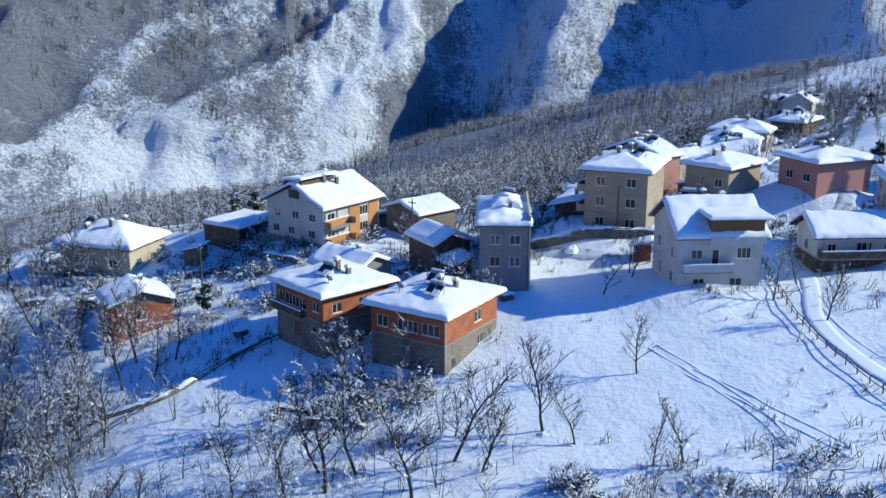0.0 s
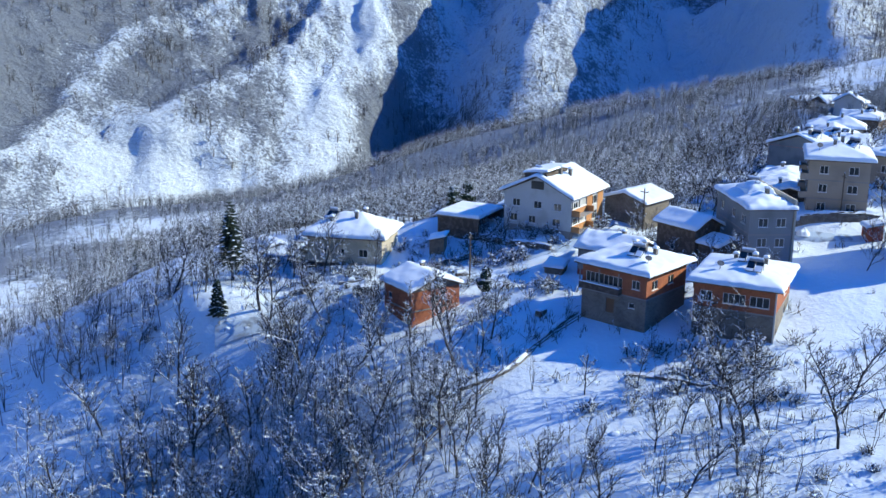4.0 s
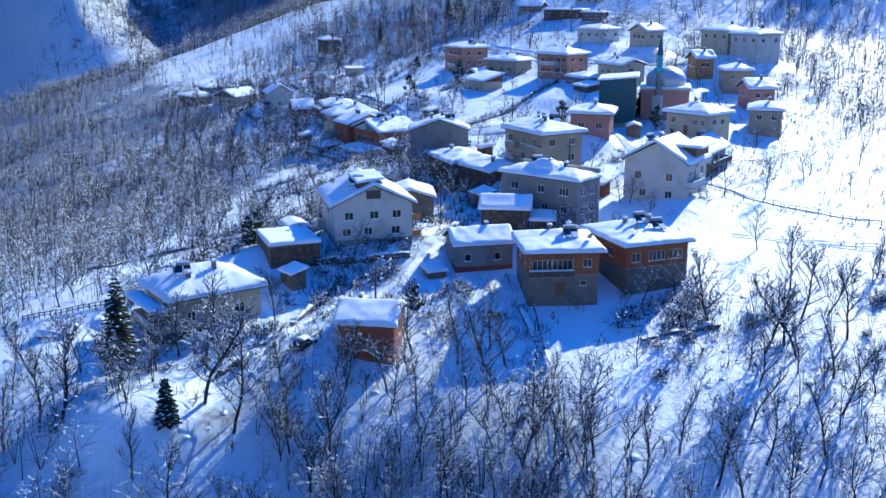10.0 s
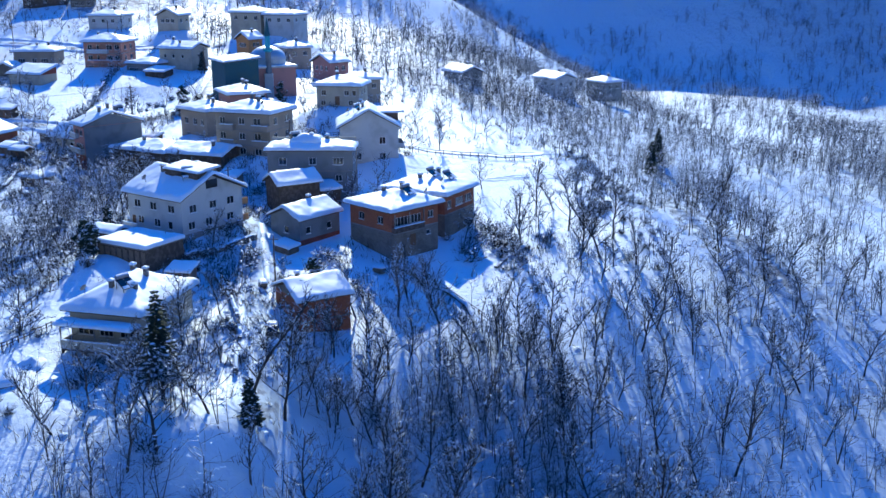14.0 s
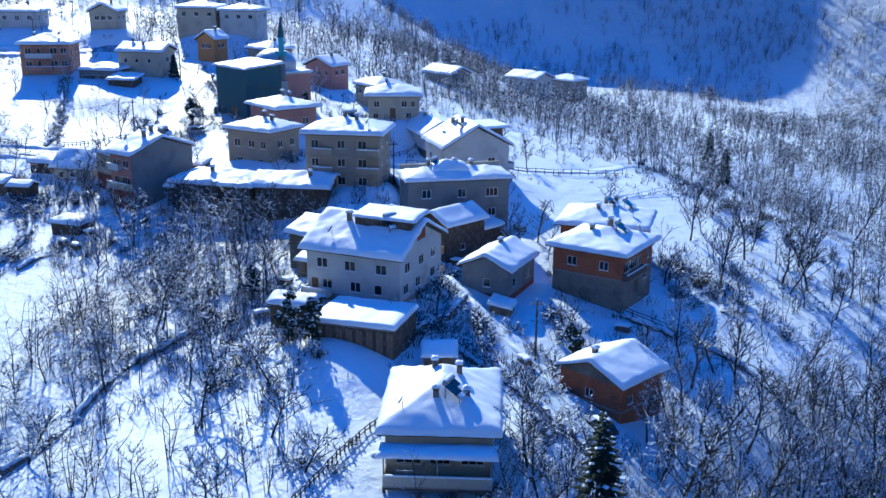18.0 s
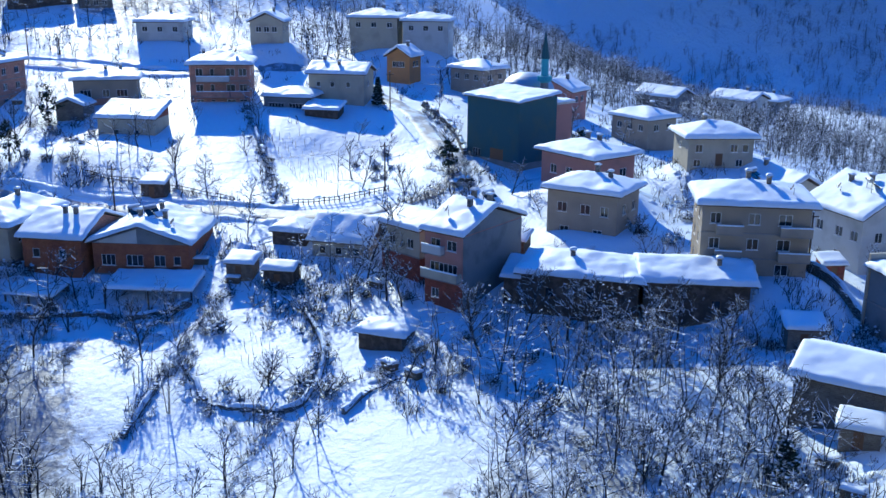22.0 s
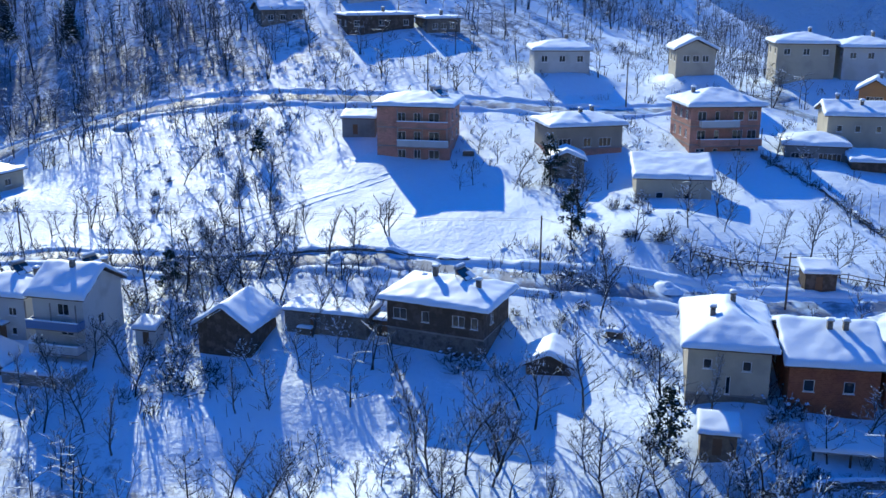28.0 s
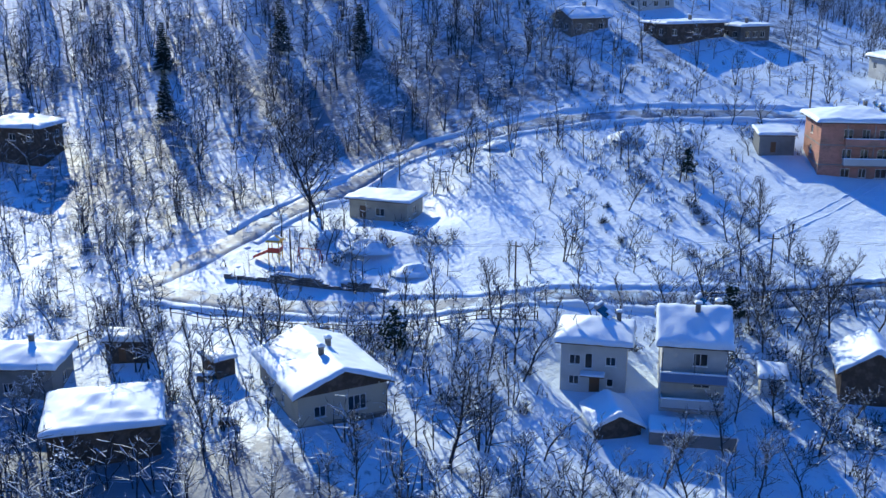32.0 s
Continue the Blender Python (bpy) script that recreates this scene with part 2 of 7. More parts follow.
def mountains(x, y):
    """The far slopes: a deep valley to the north with a spurred mountain behind it, rising woods to the east, a side valley to the south-east."""
    rho, turn = np.hypot(x - 60, y - 230), np.degrees(np.arctan2(y - 230, x - 60))
    marks = (-180, -120, -75, -50, -25, 0, 25, 50, 75, 100, 135, 180)
    foot = np.interp(turn, marks, (450, 420, 430, 450, 400, 320, 300, 360, 470, 480, 470, 450))
    low = np.interp(turn, marks, (-60, -45, -25, -20, -5, 95, 60, -20, -75, -85, -90, -60))
    rise = np.interp(turn, marks, (0.5, 0.5, 0.5, 0.6, 0.55, 0.4, 0.4, 0.42, 0.6, 0.68, 0.6, 0.5))
    over = np.maximum(0, rho - foot)
    steep = smooth(-90, -60, turn) * (1 - smooth(-20, -2, turn))
    z = low + rise * (over * (1 - steep) + np.minimum(over, 230 + 0.12 * over) * steep)
    north = smooth(35, 65, turn) * (1 - smooth(125, 150, turn))
    s = np.mod((x - 108 - 0.38 * (y - 830)) / 215.0, 1.0)
    spur = np.where(s < 0.56, 1 - s / 0.56, (s - 0.56) / 0.44)
    spur = spur * spur * (3 - 2 * spur)
    fade = smooth(-60, 10, x - 0.38 * (y - 830)) * 0.85 + 0.15
    lift = 85 - 45 * smooth(330, 480, x - 0.38 * (y - 830))
    z = z + north * lift * (spur - 0.5) * smooth(-50, 90, over) * fade
    z = z + smooth(0, 250, over) * (0.3 + 0.7 * north) * (60 * fbm(x / 260, y / 260, 4, 7) + 26 * fbm(x / 70, y / 70, 4, 11) + 24 * np.abs(fbm(x / 26, y / 60, 3, 15)) + 8 * fbm(x / 14, y / 14, 3, 16))
    brink = 703 + 9 * fbm(x / 18, x * 0 + 3.3, 3, 95) + 0.004 * (x + 175) ** 2
    z = z - 17 * np.exp(-((x + 175) / 62) ** 2) * (1 - smooth(brink - 5, brink + 3, y)) * smooth(600, 680, y)
    rib, show = gullies(x, y)
    z = z + 9 * (rib - 0.5) * show
    z = z + 9 * np.abs(fbm(x / 12, y / 70, 3, 25)) * np.exp(-((x + 175) / 85) ** 2 - ((y - 700) / 45) ** 2)
    return z


# broad swells and hollows of the slope: x, y, reach along x and y, height
SWELLS = ((35, 520, 105, 75, 25.0), (12, 105, 32, 17, -2.3), (33, 130, 9, 6, 2.1), (48, 45, 30, 22, -7.0), (204, 337, 16, 24, -3.0), (-66, 149, 14, 7, 1.6), (34, 249, 12, 10, 2.3), (113, 372, 14, 10, 3.0), (134, 338, 8, 14, 2.6), (118, 289, 12, 12, 1.5), (124, 268, 8, 9, 1.2), (98, 203, 14, 16, -3.6), (107, 249, 11, 14, 3.2), (66, 258, 9, 8, 2.4), (8, 152, 7, 6, 1.6), (-37, 173.5, 11, 9, 3.4), (-76, 114, 21, 25, -7.0), (-82, 137, 14, 11, -3.5), (82, 304, 8, 16, -3.0), (-66, 169.4, 5, 6, -1.3), (52.5, 236, 5, 7, -1.8), (22, 180, 7, 10, -1.8))
TERRACES = ((-77, 155, 9.5, 8, 10.8), (-18, 165, 13, 11, 18.3), (175, 343, 12, 9, 22.7), (25.5, 159.5, 10, 8, 22.3), (47, 173, 9, 8, 23.4), (63, 169, 9, 8, 26.2), (68, 144, 9, 8, 27.2), (182, 231, 10, 9, 40.0), (170, 206, 8, 7, 39.8), (170, 173, 13, 13, 38.2))   # levelled house plots: x, y, reach, height


def ground_height(x, y):
    x, y = np.asarray(x, float), np.asarray(y, float)
    out = np.hypot(np.maximum(0, np.maximum(-150 - x, x - 330)), np.maximum(0, np.maximum(-y, y - 480)))
    k = smooth(0, 200, out)
    z = hillside(x, y) * (1 - k) + mountains(x, y) * k
    for cx, cy, rx, ry, lift in SWELLS:
        z = z + lift * np.exp(-((x - cx) / rx) ** 2 - ((y - cy) / ry) ** 2)
    for tx, ty, rx, ry, top in TERRACES:
        k = 1 - smooth(0.5, 1.6, np.hypot((x - tx) / rx, (y - ty) / ry))
        z = z * (1 - k) + top * k
    rough = 0.35 + 0.65 * smooth(-0.15, 0.25, fbm(x / 40, y / 40, 2, 77))
    return z + 0.6 * fbm(x / 14, y / 14, 3, 3) + rough * (0.30 * fbm(x / 3.0, y / 3.0, 3, 5) + 0.22 * np.abs(fbm(x / 5.0, y / 7.0, 2, 8)))


def ground_at(x, y):
    return float(ground_height(x, y))


# ---- mesh helpers ----
class Shape:
    """Collects boxes, tubes and sheets, and becomes one mesh."""

    def __init__(self):
        self.v, self.f = [], []

    def add(self, verts, faces):
        k = len(self.v)
        self.v += [tuple(p) for p in verts]
        self.f += [tuple(i + k for i in face) for face in faces]
        return self

    def box(self, x0, y0, z0, x1, y1, z1, m=None):
        vs = [Vector((x, y, z)) for z in (z0, z1) for y in (y0, y1) for x in (x0, x1)]
        if m:
            vs = [m @ p for p in vs]
        return self.add(vs, [(0, 2, 3, 1), (4, 5, 7, 6), (0, 1, 5, 4), (2, 6, 7, 3), (0, 4, 6, 2), (1, 3, 7, 5)])

    def beam(self, a, b, w, h=None):
        """A square bar from a to b."""
        a, b = Vector(a), Vector(b)
        d = b - a
        m = Matrix.Translation(a) @ d.to_track_quat('Z', 'Y').to_matrix().to_4x4()
        h = h or w
        return self.box(-w / 2, -h / 2, 0, w / 2, h / 2, d.length, m)

    def tube(self, a, b, ra, rb, sides=6, cap=True):
        a, b = Vector(a), Vector(b)
        m = (b - a).to_track_quat('Z', 'Y').to_matrix()
        ring = [m @ Vector((math.cos(2 * math.pi * k / sides), math.sin(2 * math.pi * k / sides), 0)) for k in range(sides)]
        faces = [(k, (k + 1) % sides, sides + (k + 1) % sides, sides + k) for k in range(sides)]
        if cap:
            faces += [tuple(range(sides))[::-1], tuple(range(sides, 2 * sides))]
        return self.add([a + p * ra for p in ring] + [b + p * rb for p in ring], faces)

    def mesh(self, name, mat, soft=False):
        me = bpy.data.meshes.new(name)
        me.from_pydata(self.v, [], self.f)
        me.materials.append(mat)
        if soft:
            me.polygons.foreach_set("use_smooth", [True] * len(me.polygons))
        me.update()
        return me


def part(name, shape, mat, parent, label="", soft=False):
    """Links a shape, or a mesh made before, as one mesh object under a thing or a part."""
    ob = new(name, shape if isinstance(shape, bpy.types.Mesh) else shape.mesh(name, mat, soft))
    ob.parent = parent
    if label:
        ob["label"] = label
    return ob


def thing(name, x, y, z, turn, label, category, group="", kind=""):
    ob = new(name)
    ob.empty_display_size = 0.3
    ob.matrix_world = pose(x, y, z, 0, 0, turn)
    return tagged(ob, label, category, group, kind)


def single(name, shape, mat, label, category, at=None, group="", kind="", soft=False):
    ob = new(name, shape.mesh(name, mat, soft))
    if at:
        ob.matrix_world = at
    return tagged(ob, label, category, group, kind)


def sheet_object(name, xs, ys, zs, mat, soft=True):
    """A grid sheet from three arrays of the same two-dimensional shape."""
    r, c = xs.shape
    me = bpy.data.meshes.new(name)
    co = np.stack([xs, ys, zs], -1).reshape(-1, 3)
    i = (np.arange(r - 1)[:, None] * c + np.arange(c - 1)[None, :]).ravel()
    quads = np.stack([i, i + c, i + c + 1, i + 1], -1)
    me.vertices.add(len(co))
    me.vertices.foreach_set("co", co.ravel())
    me.loops.add(quads.size)
    me.loops.foreach_set("vertex_index", quads.ravel())
    me.polygons.add(len(quads))
    me.polygons.foreach_set("loop_start", np.arange(0, quads.size, 4))
    me.polygons.foreach_set("loop_total", np.full(len(quads), 4))
    me.polygons.foreach_set("use_smooth", np.full(len(quads), soft))
    me.materials.append(mat)
    me.update(calc_edges=True)
    me.validate()
    return new(name, me)


def joined(name, co, faces, mat, label, category):
    """One object of kind stuff from arrays of places and of faces with three corners."""
    me = bpy.data.meshes.new(name)
    me.vertices.add(len(co))
    me.vertices.foreach_set("co", co.astype(np.float32).ravel())
    me.loops.add(faces.size)
    me.loops.foreach_set("vertex_index", faces.astype(np.int32).ravel())
    me.polygons.add(len(faces))
    me.polygons.foreach_set("loop_start", np.arange(0, faces.size, 3))
    me.polygons.foreach_set("loop_total", np.full(len(faces), 3))
    me.materials.append(mat)
    me.update(calc_edges=True)
    return tagged(new(name, me), label, category, kind="stuff")


# ---- ground ----
def woods(x, y):
    """How much of the ground is under bare brush and thin woods, 0 to 1."""
    x, y = np.asarray(x, float), np.asarray(y, float)
    blob = lambda cx, cy, rx, ry, k: k * np.exp(-((x - cx) / rx) ** 2 - ((y - cy) / ry) ** 2)
    n = blob(-70, 108, 48, 30, 0.8) + blob(-10, 58, 60, 28, 0.75) + blob(-60, 245, 75, 42, 0.9) + blob(-10, 315, 52, 45, 0.9) + blob(60, 60, 60, 35, 0.7) + blob(-60, 340, 130, 80, 1.0)
    n = n + blob(15, 186, 26, 12, 0.35) + blob(85, -15, 55, 40, 0.8) + blob(-6, 198, 24, 13, 0.6) + blob(250, 400, 80, 60, 0.9) + blob(260, 300, 40, 50, 0.7) + blob(160, 90, 60, 35, 0.6) + blob(50, 285, 18, 24, 0.25) + blob(60, 420, 120, 60, 1.0) + blob(212, 355, 26, 40, 0.85) + blob(205, 300, 22, 36, 0.65) + blob(280, 230, 60, 60, 0.6) + blob(215, 232, 26, 42, 0.6) + blob(-105, 185, 35, 30, 0.5) + blob(25, 250, 20, 14, 0.35) + blob(130, 110, 30, 25, 0.4) + blob(-130, 120, 50, 80, 0.5) + blob(190, 215, 35, 50, 0.4) + blob(200, 120, 60, 40, 0.45)
    out = np.hypot(np.maximum(0, np.maximum(-140 - x, x - 300)), np.maximum(0, np.maximum(20 - y, y - 430)))
    # thinner on the shaded spurs and south-east face, paler ground standing in for haze
    side = 1.0 - 0.25 * smooth(-40, 40, x - 0.38 * (y - 830)) * smooth(560, 640, y)
    side = side * (1 - 0.85 * np.clip(blob(-175, 690, 70, 38, 1) + blob(-78, 770, 30, 60, 1) + blob(-40, 870, 22, 45, 1) + blob(235, 790, 55, 95, 1) + blob(60, 850, 50, 95, 0.6), 0, 1))
    side = side * (1 - 0.93 * smooth(300, 350, x) * (1 - smooth(30, 100, y)))
    rib, show = gullies(x, y)
    side = side * (1 - show * smooth(0.6, 0.95, rib) * 0.25)
    far = smooth(0, 90, out) * side * (0.86 + 0.8 * fbm(x / 120, y / 190, 5, 21))
    n = n * (0.6 + 0.4 * smooth(-0.2, 0.2, fbm(x / 45 + y / 90, y / 16 - x / 40, 3, 33)))
    return np.clip(n + far, 0, 1)


GROUND = material("snowy ground", (0.66, 0.765, 0.87), rough=0.6, vary=0.04, size=6, fine=12, bump=0.35, spec=0.25)
_n, _link = GROUND.node_tree.nodes, GROUND.node_tree.links.new
# brush tone by the woods field, also darkening one slope in place of shade
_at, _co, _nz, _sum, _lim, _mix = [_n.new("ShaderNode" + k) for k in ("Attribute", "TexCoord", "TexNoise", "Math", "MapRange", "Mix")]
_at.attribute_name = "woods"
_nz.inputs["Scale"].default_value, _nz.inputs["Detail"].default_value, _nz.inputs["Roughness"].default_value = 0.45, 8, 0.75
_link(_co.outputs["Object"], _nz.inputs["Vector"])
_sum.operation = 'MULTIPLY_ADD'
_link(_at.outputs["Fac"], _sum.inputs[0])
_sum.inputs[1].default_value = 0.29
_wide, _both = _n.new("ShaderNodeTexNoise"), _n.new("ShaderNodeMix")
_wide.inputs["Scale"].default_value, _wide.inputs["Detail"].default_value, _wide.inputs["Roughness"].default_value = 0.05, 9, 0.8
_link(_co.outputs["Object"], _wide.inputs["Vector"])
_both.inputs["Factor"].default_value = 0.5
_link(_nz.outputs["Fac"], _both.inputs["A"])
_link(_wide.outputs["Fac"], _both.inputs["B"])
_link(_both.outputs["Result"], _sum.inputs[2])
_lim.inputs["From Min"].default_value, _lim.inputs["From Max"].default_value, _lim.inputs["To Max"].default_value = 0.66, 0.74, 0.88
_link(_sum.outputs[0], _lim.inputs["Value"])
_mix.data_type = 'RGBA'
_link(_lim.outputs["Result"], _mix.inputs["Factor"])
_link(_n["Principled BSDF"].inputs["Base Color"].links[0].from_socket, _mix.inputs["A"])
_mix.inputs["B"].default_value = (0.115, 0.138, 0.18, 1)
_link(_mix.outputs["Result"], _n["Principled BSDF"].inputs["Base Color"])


grid_x = np.concatenate([-2600 + 2200 * (1 - (1 - np.linspace(0, 1, 26)[:-1]) ** 2.2), np.arange(-400, -140, 6), np.arange(-140, 270, 1.7), np.arange(270, 420, 5), 420 + 2180 * np.linspace(0, 1, 45) ** 2.2])
grid_y = np.concatenate([-2600 + 2660 * (1 - (1 - np.linspace(0, 1, 80)[:-1]) ** 2.2), np.arange(60, 430, 1.7), np.arange(430, 1000, 4.5), 1000 + 1600 * np.linspace(0, 1, 24) ** 1.6])
gx, gy = np.meshgrid(grid_x, grid_y, indexing="ij")
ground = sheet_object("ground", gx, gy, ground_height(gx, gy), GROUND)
# brush tone raised on the slope beyond the village to stand in for shade
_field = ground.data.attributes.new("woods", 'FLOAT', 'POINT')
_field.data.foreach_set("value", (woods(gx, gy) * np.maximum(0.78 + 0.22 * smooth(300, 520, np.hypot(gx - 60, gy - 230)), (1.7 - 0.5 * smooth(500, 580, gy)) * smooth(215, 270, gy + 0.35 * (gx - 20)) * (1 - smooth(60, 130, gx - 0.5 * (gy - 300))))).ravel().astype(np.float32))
_dent, _deep = _n.new("ShaderNodeTexNoise"), _n.new("ShaderNodeBump")
_dent.inputs["Scale"].default_value, _dent.inputs["Detail"].default_value = 0.3, 4
_link(_co.outputs["Object"], _dent.inputs["Vector"])
_deep.inputs["Strength"].default_value, _deep.inputs["Distance"].default_value = 0.5, 0.5
_link(_dent.outputs["Fac"], _deep.inputs["Height"])
_trod, _steps = _n.new("ShaderNodeTexNoise"), _n.new("ShaderNodeBump")
_trod.inputs["Scale"].default_value, _trod.inputs["Detail"].default_value, _trod.inputs["Roughness"].default_value = 1.1, 5, 0.6
_link(_co.outputs["Object"], _trod.inputs["Vector"])
_steps.inputs["Strength"].default_value, _steps.inputs["Distance"].default_value = 0.55, 0.28
_link(_trod.outputs["Fac"], _steps.inputs["Height"])
_link(_deep.outputs["Normal"], _steps.inputs["Normal"])
_fine = _n["Principled BSDF"].inputs["Normal"].links[0].from_node
_link(_steps.outputs["Normal"], _fine.inputs["Normal"])
_reach = ground.data.attributes.new("far", 'FLOAT', 'POINT')
_reach.data.foreach_set("value", (0.9 * smooth(330, 560, np.hypot(gx - 60, gy - 230))).ravel().astype(np.float32))
_fa, _crag, _bump = _n.new("ShaderNodeAttribute"), _n.new("ShaderNodeTexNoise"), _n.new("ShaderNodeBump")
_fa.attribute_name = "far"
_crag.inputs["Scale"].default_value, _crag.inputs["Detail"].default_value, _crag.inputs["Roughness"].default_value = 0.05, 8, 0.72
_link(_co.outputs["Object"], _crag.inputs["Vector"])
_link(_crag.outputs["Fac"], _bump.inputs["Height"])
_link(_fa.outputs["Fac"], _bump.inputs["Strength"])
_bump.inputs["Distance"].default_value = 14.0
_link(_bump.outputs["Normal"], _deep.inputs["Normal"])
tagged(ground, "deep snow over a village hillside, valley and mountains", "ground", kind="structure")


# ---- houses ----
def roof_rise(kind, x, y, w, d, rise):
    """Height of a roof over its eaves at a place of its plan, which is w by d about the middle."""
    ex, ey = w / 2 - np.abs(x), d / 2 - np.abs(y)
    half = min(w, d) / 2
    if kind == "hip":
        return rise * np.clip(np.minimum(ex, ey) / half, 0, 1)
    if kind == "gable_x":
        return rise * np.clip(ey / (d / 2), 0, 1)
    if kind == "gable_y":
        return rise * np.clip(ex / (w / 2), 0, 1)
    if kind == "shed":
        return rise * np.clip(0.5 + y / d, 0, 1)
    return np.asarray(0.0 * x + 0.0 * y)


def snow_slab(name, kind, w, d, rise, z, thick, parent, mat=None, seed=0, rough=1.0, label=""):
    """A blanket of snow with a rolled edge and a soft uneven top, lying on a roof or slab."""
    nx, ny = max(8, int(w / 0.42)), max(8, int(d / 0.42))
    u = np.concatenate([[0, 0, 0.012, 0.03], np.linspace(0.06, 0.94, nx), [0.97, 0.988, 1, 1]])
    v = np.concatenate([[0, 0, 0.012, 0.03], np.linspace(0.06, 0.94, ny), [0.97, 0.988, 1, 1]])
    gu, gv = np.meshgrid((u - 0.5) * w, (v - 0.5) * d, indexing="ij")
    edge = np.minimum(w / 2 - np.abs(gu), d / 2 - np.abs(gv))
    r = 0.42
    k = np.sqrt(np.clip(1 - (1 - np.clip(edge / r, 0, 1)) ** 2, 0, 1))
    bumps = rough * (0.16 * fbm(gu / 1.9 + seed * 3.7, gv / 1.9, 3, seed) + 0.05 * fbm(gu / 0.6, gv / 0.6 + seed, 2, seed + 4))
    top = z + roof_rise(kind, gu, gv, w, d, rise) + thick * (0.22 + 0.78 * k) + bumps * k
    wob = 0.13 * rough * fbm((gu + gv) / 0.9, (gu - gv) / 2.0 + seed, 2, seed + 9) * (edge < 0.02)
    gu2, gv2 = gu + np.sign(gu) * wob * (np.abs(gu) > w / 2 - 0.02), gv + np.sign(gv) * wob * (np.abs(gv) > d / 2 - 0.02)
    low = z + roof_rise(kind, gu, gv, w, d, rise) + 0.01
    for sl in ((0, slice(None)), (-1, slice(None)), (slice(None), 0), (slice(None), -1)):
        top[sl] = low[sl]
    ob = sheet_object(name, gu2, gv2, top, mat or ROOF_SNOW)
    ob.parent = parent
    if label:
        ob["label"] = label
    return ob


def roof_shape(kind, w, d, rise, z, t=0.16):
    """The solid roof under the snow."""
    s = Shape()
    a, b = w / 2, d / 2
    if kind == "hip":
        k = max(0.05, (w - d) / 2), max(0.05, (d - w) / 2)
        top = [(-a, -b, z), (a, -b, z), (a, b, z), (-a, b, z), (-k[0], -k[1], z + rise), (k[0], -k[1], z + rise), (k[0], k[1], z + rise), (-k[0], k[1], z + rise)]
        low = [(x, y, z - t) for x, y, _ in top[:4]]
        s.add(top + low, [(0, 1, 5, 4), (1, 2, 6, 5), (2, 3, 7, 6), (3, 0, 4, 7), (4, 5, 6, 7), (8, 9, 1, 0), (9, 10, 2, 1), (10, 11, 3, 2), (11, 8, 0, 3), (11, 10, 9, 8)])
    elif kind in ("gable_x", "gable_y"):
        flip = (lambda x, y: (x, y)) if kind == "gable_x" else (lambda x, y: (y, x))
        if kind == "gable_y":
            a, b = b, a
        pts = []
        for dz in (0, -t):
            for x in (-a, a):
                pts += [(*flip(x, -b), z + dz), (*flip(x, 0), z + rise + dz), (*flip(x, b), z + dz)]
        s.add(pts, [(0, 3, 4, 1), (1, 4, 5, 2), (6, 7, 10, 9), (7, 8, 11, 10), (0, 1, 7, 6), (1, 2, 8, 7), (3, 9, 10, 4), (4, 10, 11, 5), (0, 6, 9, 3), (2, 5, 11, 8)])
    elif kind == "shed":
        s.add([(-a, -b, z), (a, -b, z), (a, b, z + rise), (-a, b, z + rise), (-a, -b, z - t), (a, -b, z - t), (a, b, z + rise - t), (-a, b, z + rise - t)],
              [(0, 1, 2, 3), (7, 6, 5, 4), (0, 4, 5, 1), (1, 5, 6, 2), (2, 6, 7, 3), (3, 7, 4, 0)])
    else:
        s.box(-a, -b, z - t, a, b, z)
    return s


def wall_shape(length, z0, z1, holes, m, thick=0.25):
    """An upright wall along x from 0 to length, its outer face at y = 0, with openings (x0, z0, x1, z1) cut through it."""
    s = Shape()
    xs = sorted({0.0, length, *[h[0] for h in holes], *[h[2] for h in holes]})
    zs = sorted({z0, z1, *[h[1] for h in holes], *[h[3] for h in holes]})
    quad = lambda *p: s.add([m @ Vector(q) for q in p], [(0, 1, 2, 3)])
    for xa, xb in zip(xs, xs[1:]):
        for za, zb in zip(zs, zs[1:]):
            mid = (xa + xb) / 2, (za + zb) / 2
            if any(h[0] < mid[0] < h[2] and h[1] < mid[1] < h[3] for h in holes):
                continue
            quad((xa, 0, za), (xb, 0, za), (xb, 0, zb), (xa, 0, zb))
            quad((xb, thick, za), (xa, thick, za), (xa, thick, zb), (xb, thick, zb))
    for xa, za, xb, zb in holes:
        quad((xa, 0, za), (xa, 0, zb), (xa, thick, zb), (xa, thick, za))
        quad((xb, 0, zb), (xb, 0, za), (xb, thick, za), (xb, thick, zb))
        quad((xa, 0, zb), (xb, 0, zb), (xb, thick, zb), (xa, thick, zb))
        quad((xb, 0, za), (xa, 0, za), (xa, thick, za), (xb, thick, za))
    for xa in (0, length):
        quad((xa, 0, z0), (xa, 0, z1), (xa, thick, z1), (xa, thick, z0))
    quad((0, 0, z1), (length, 0, z1), (length, thick, z1), (0, thick, z1))
    return s


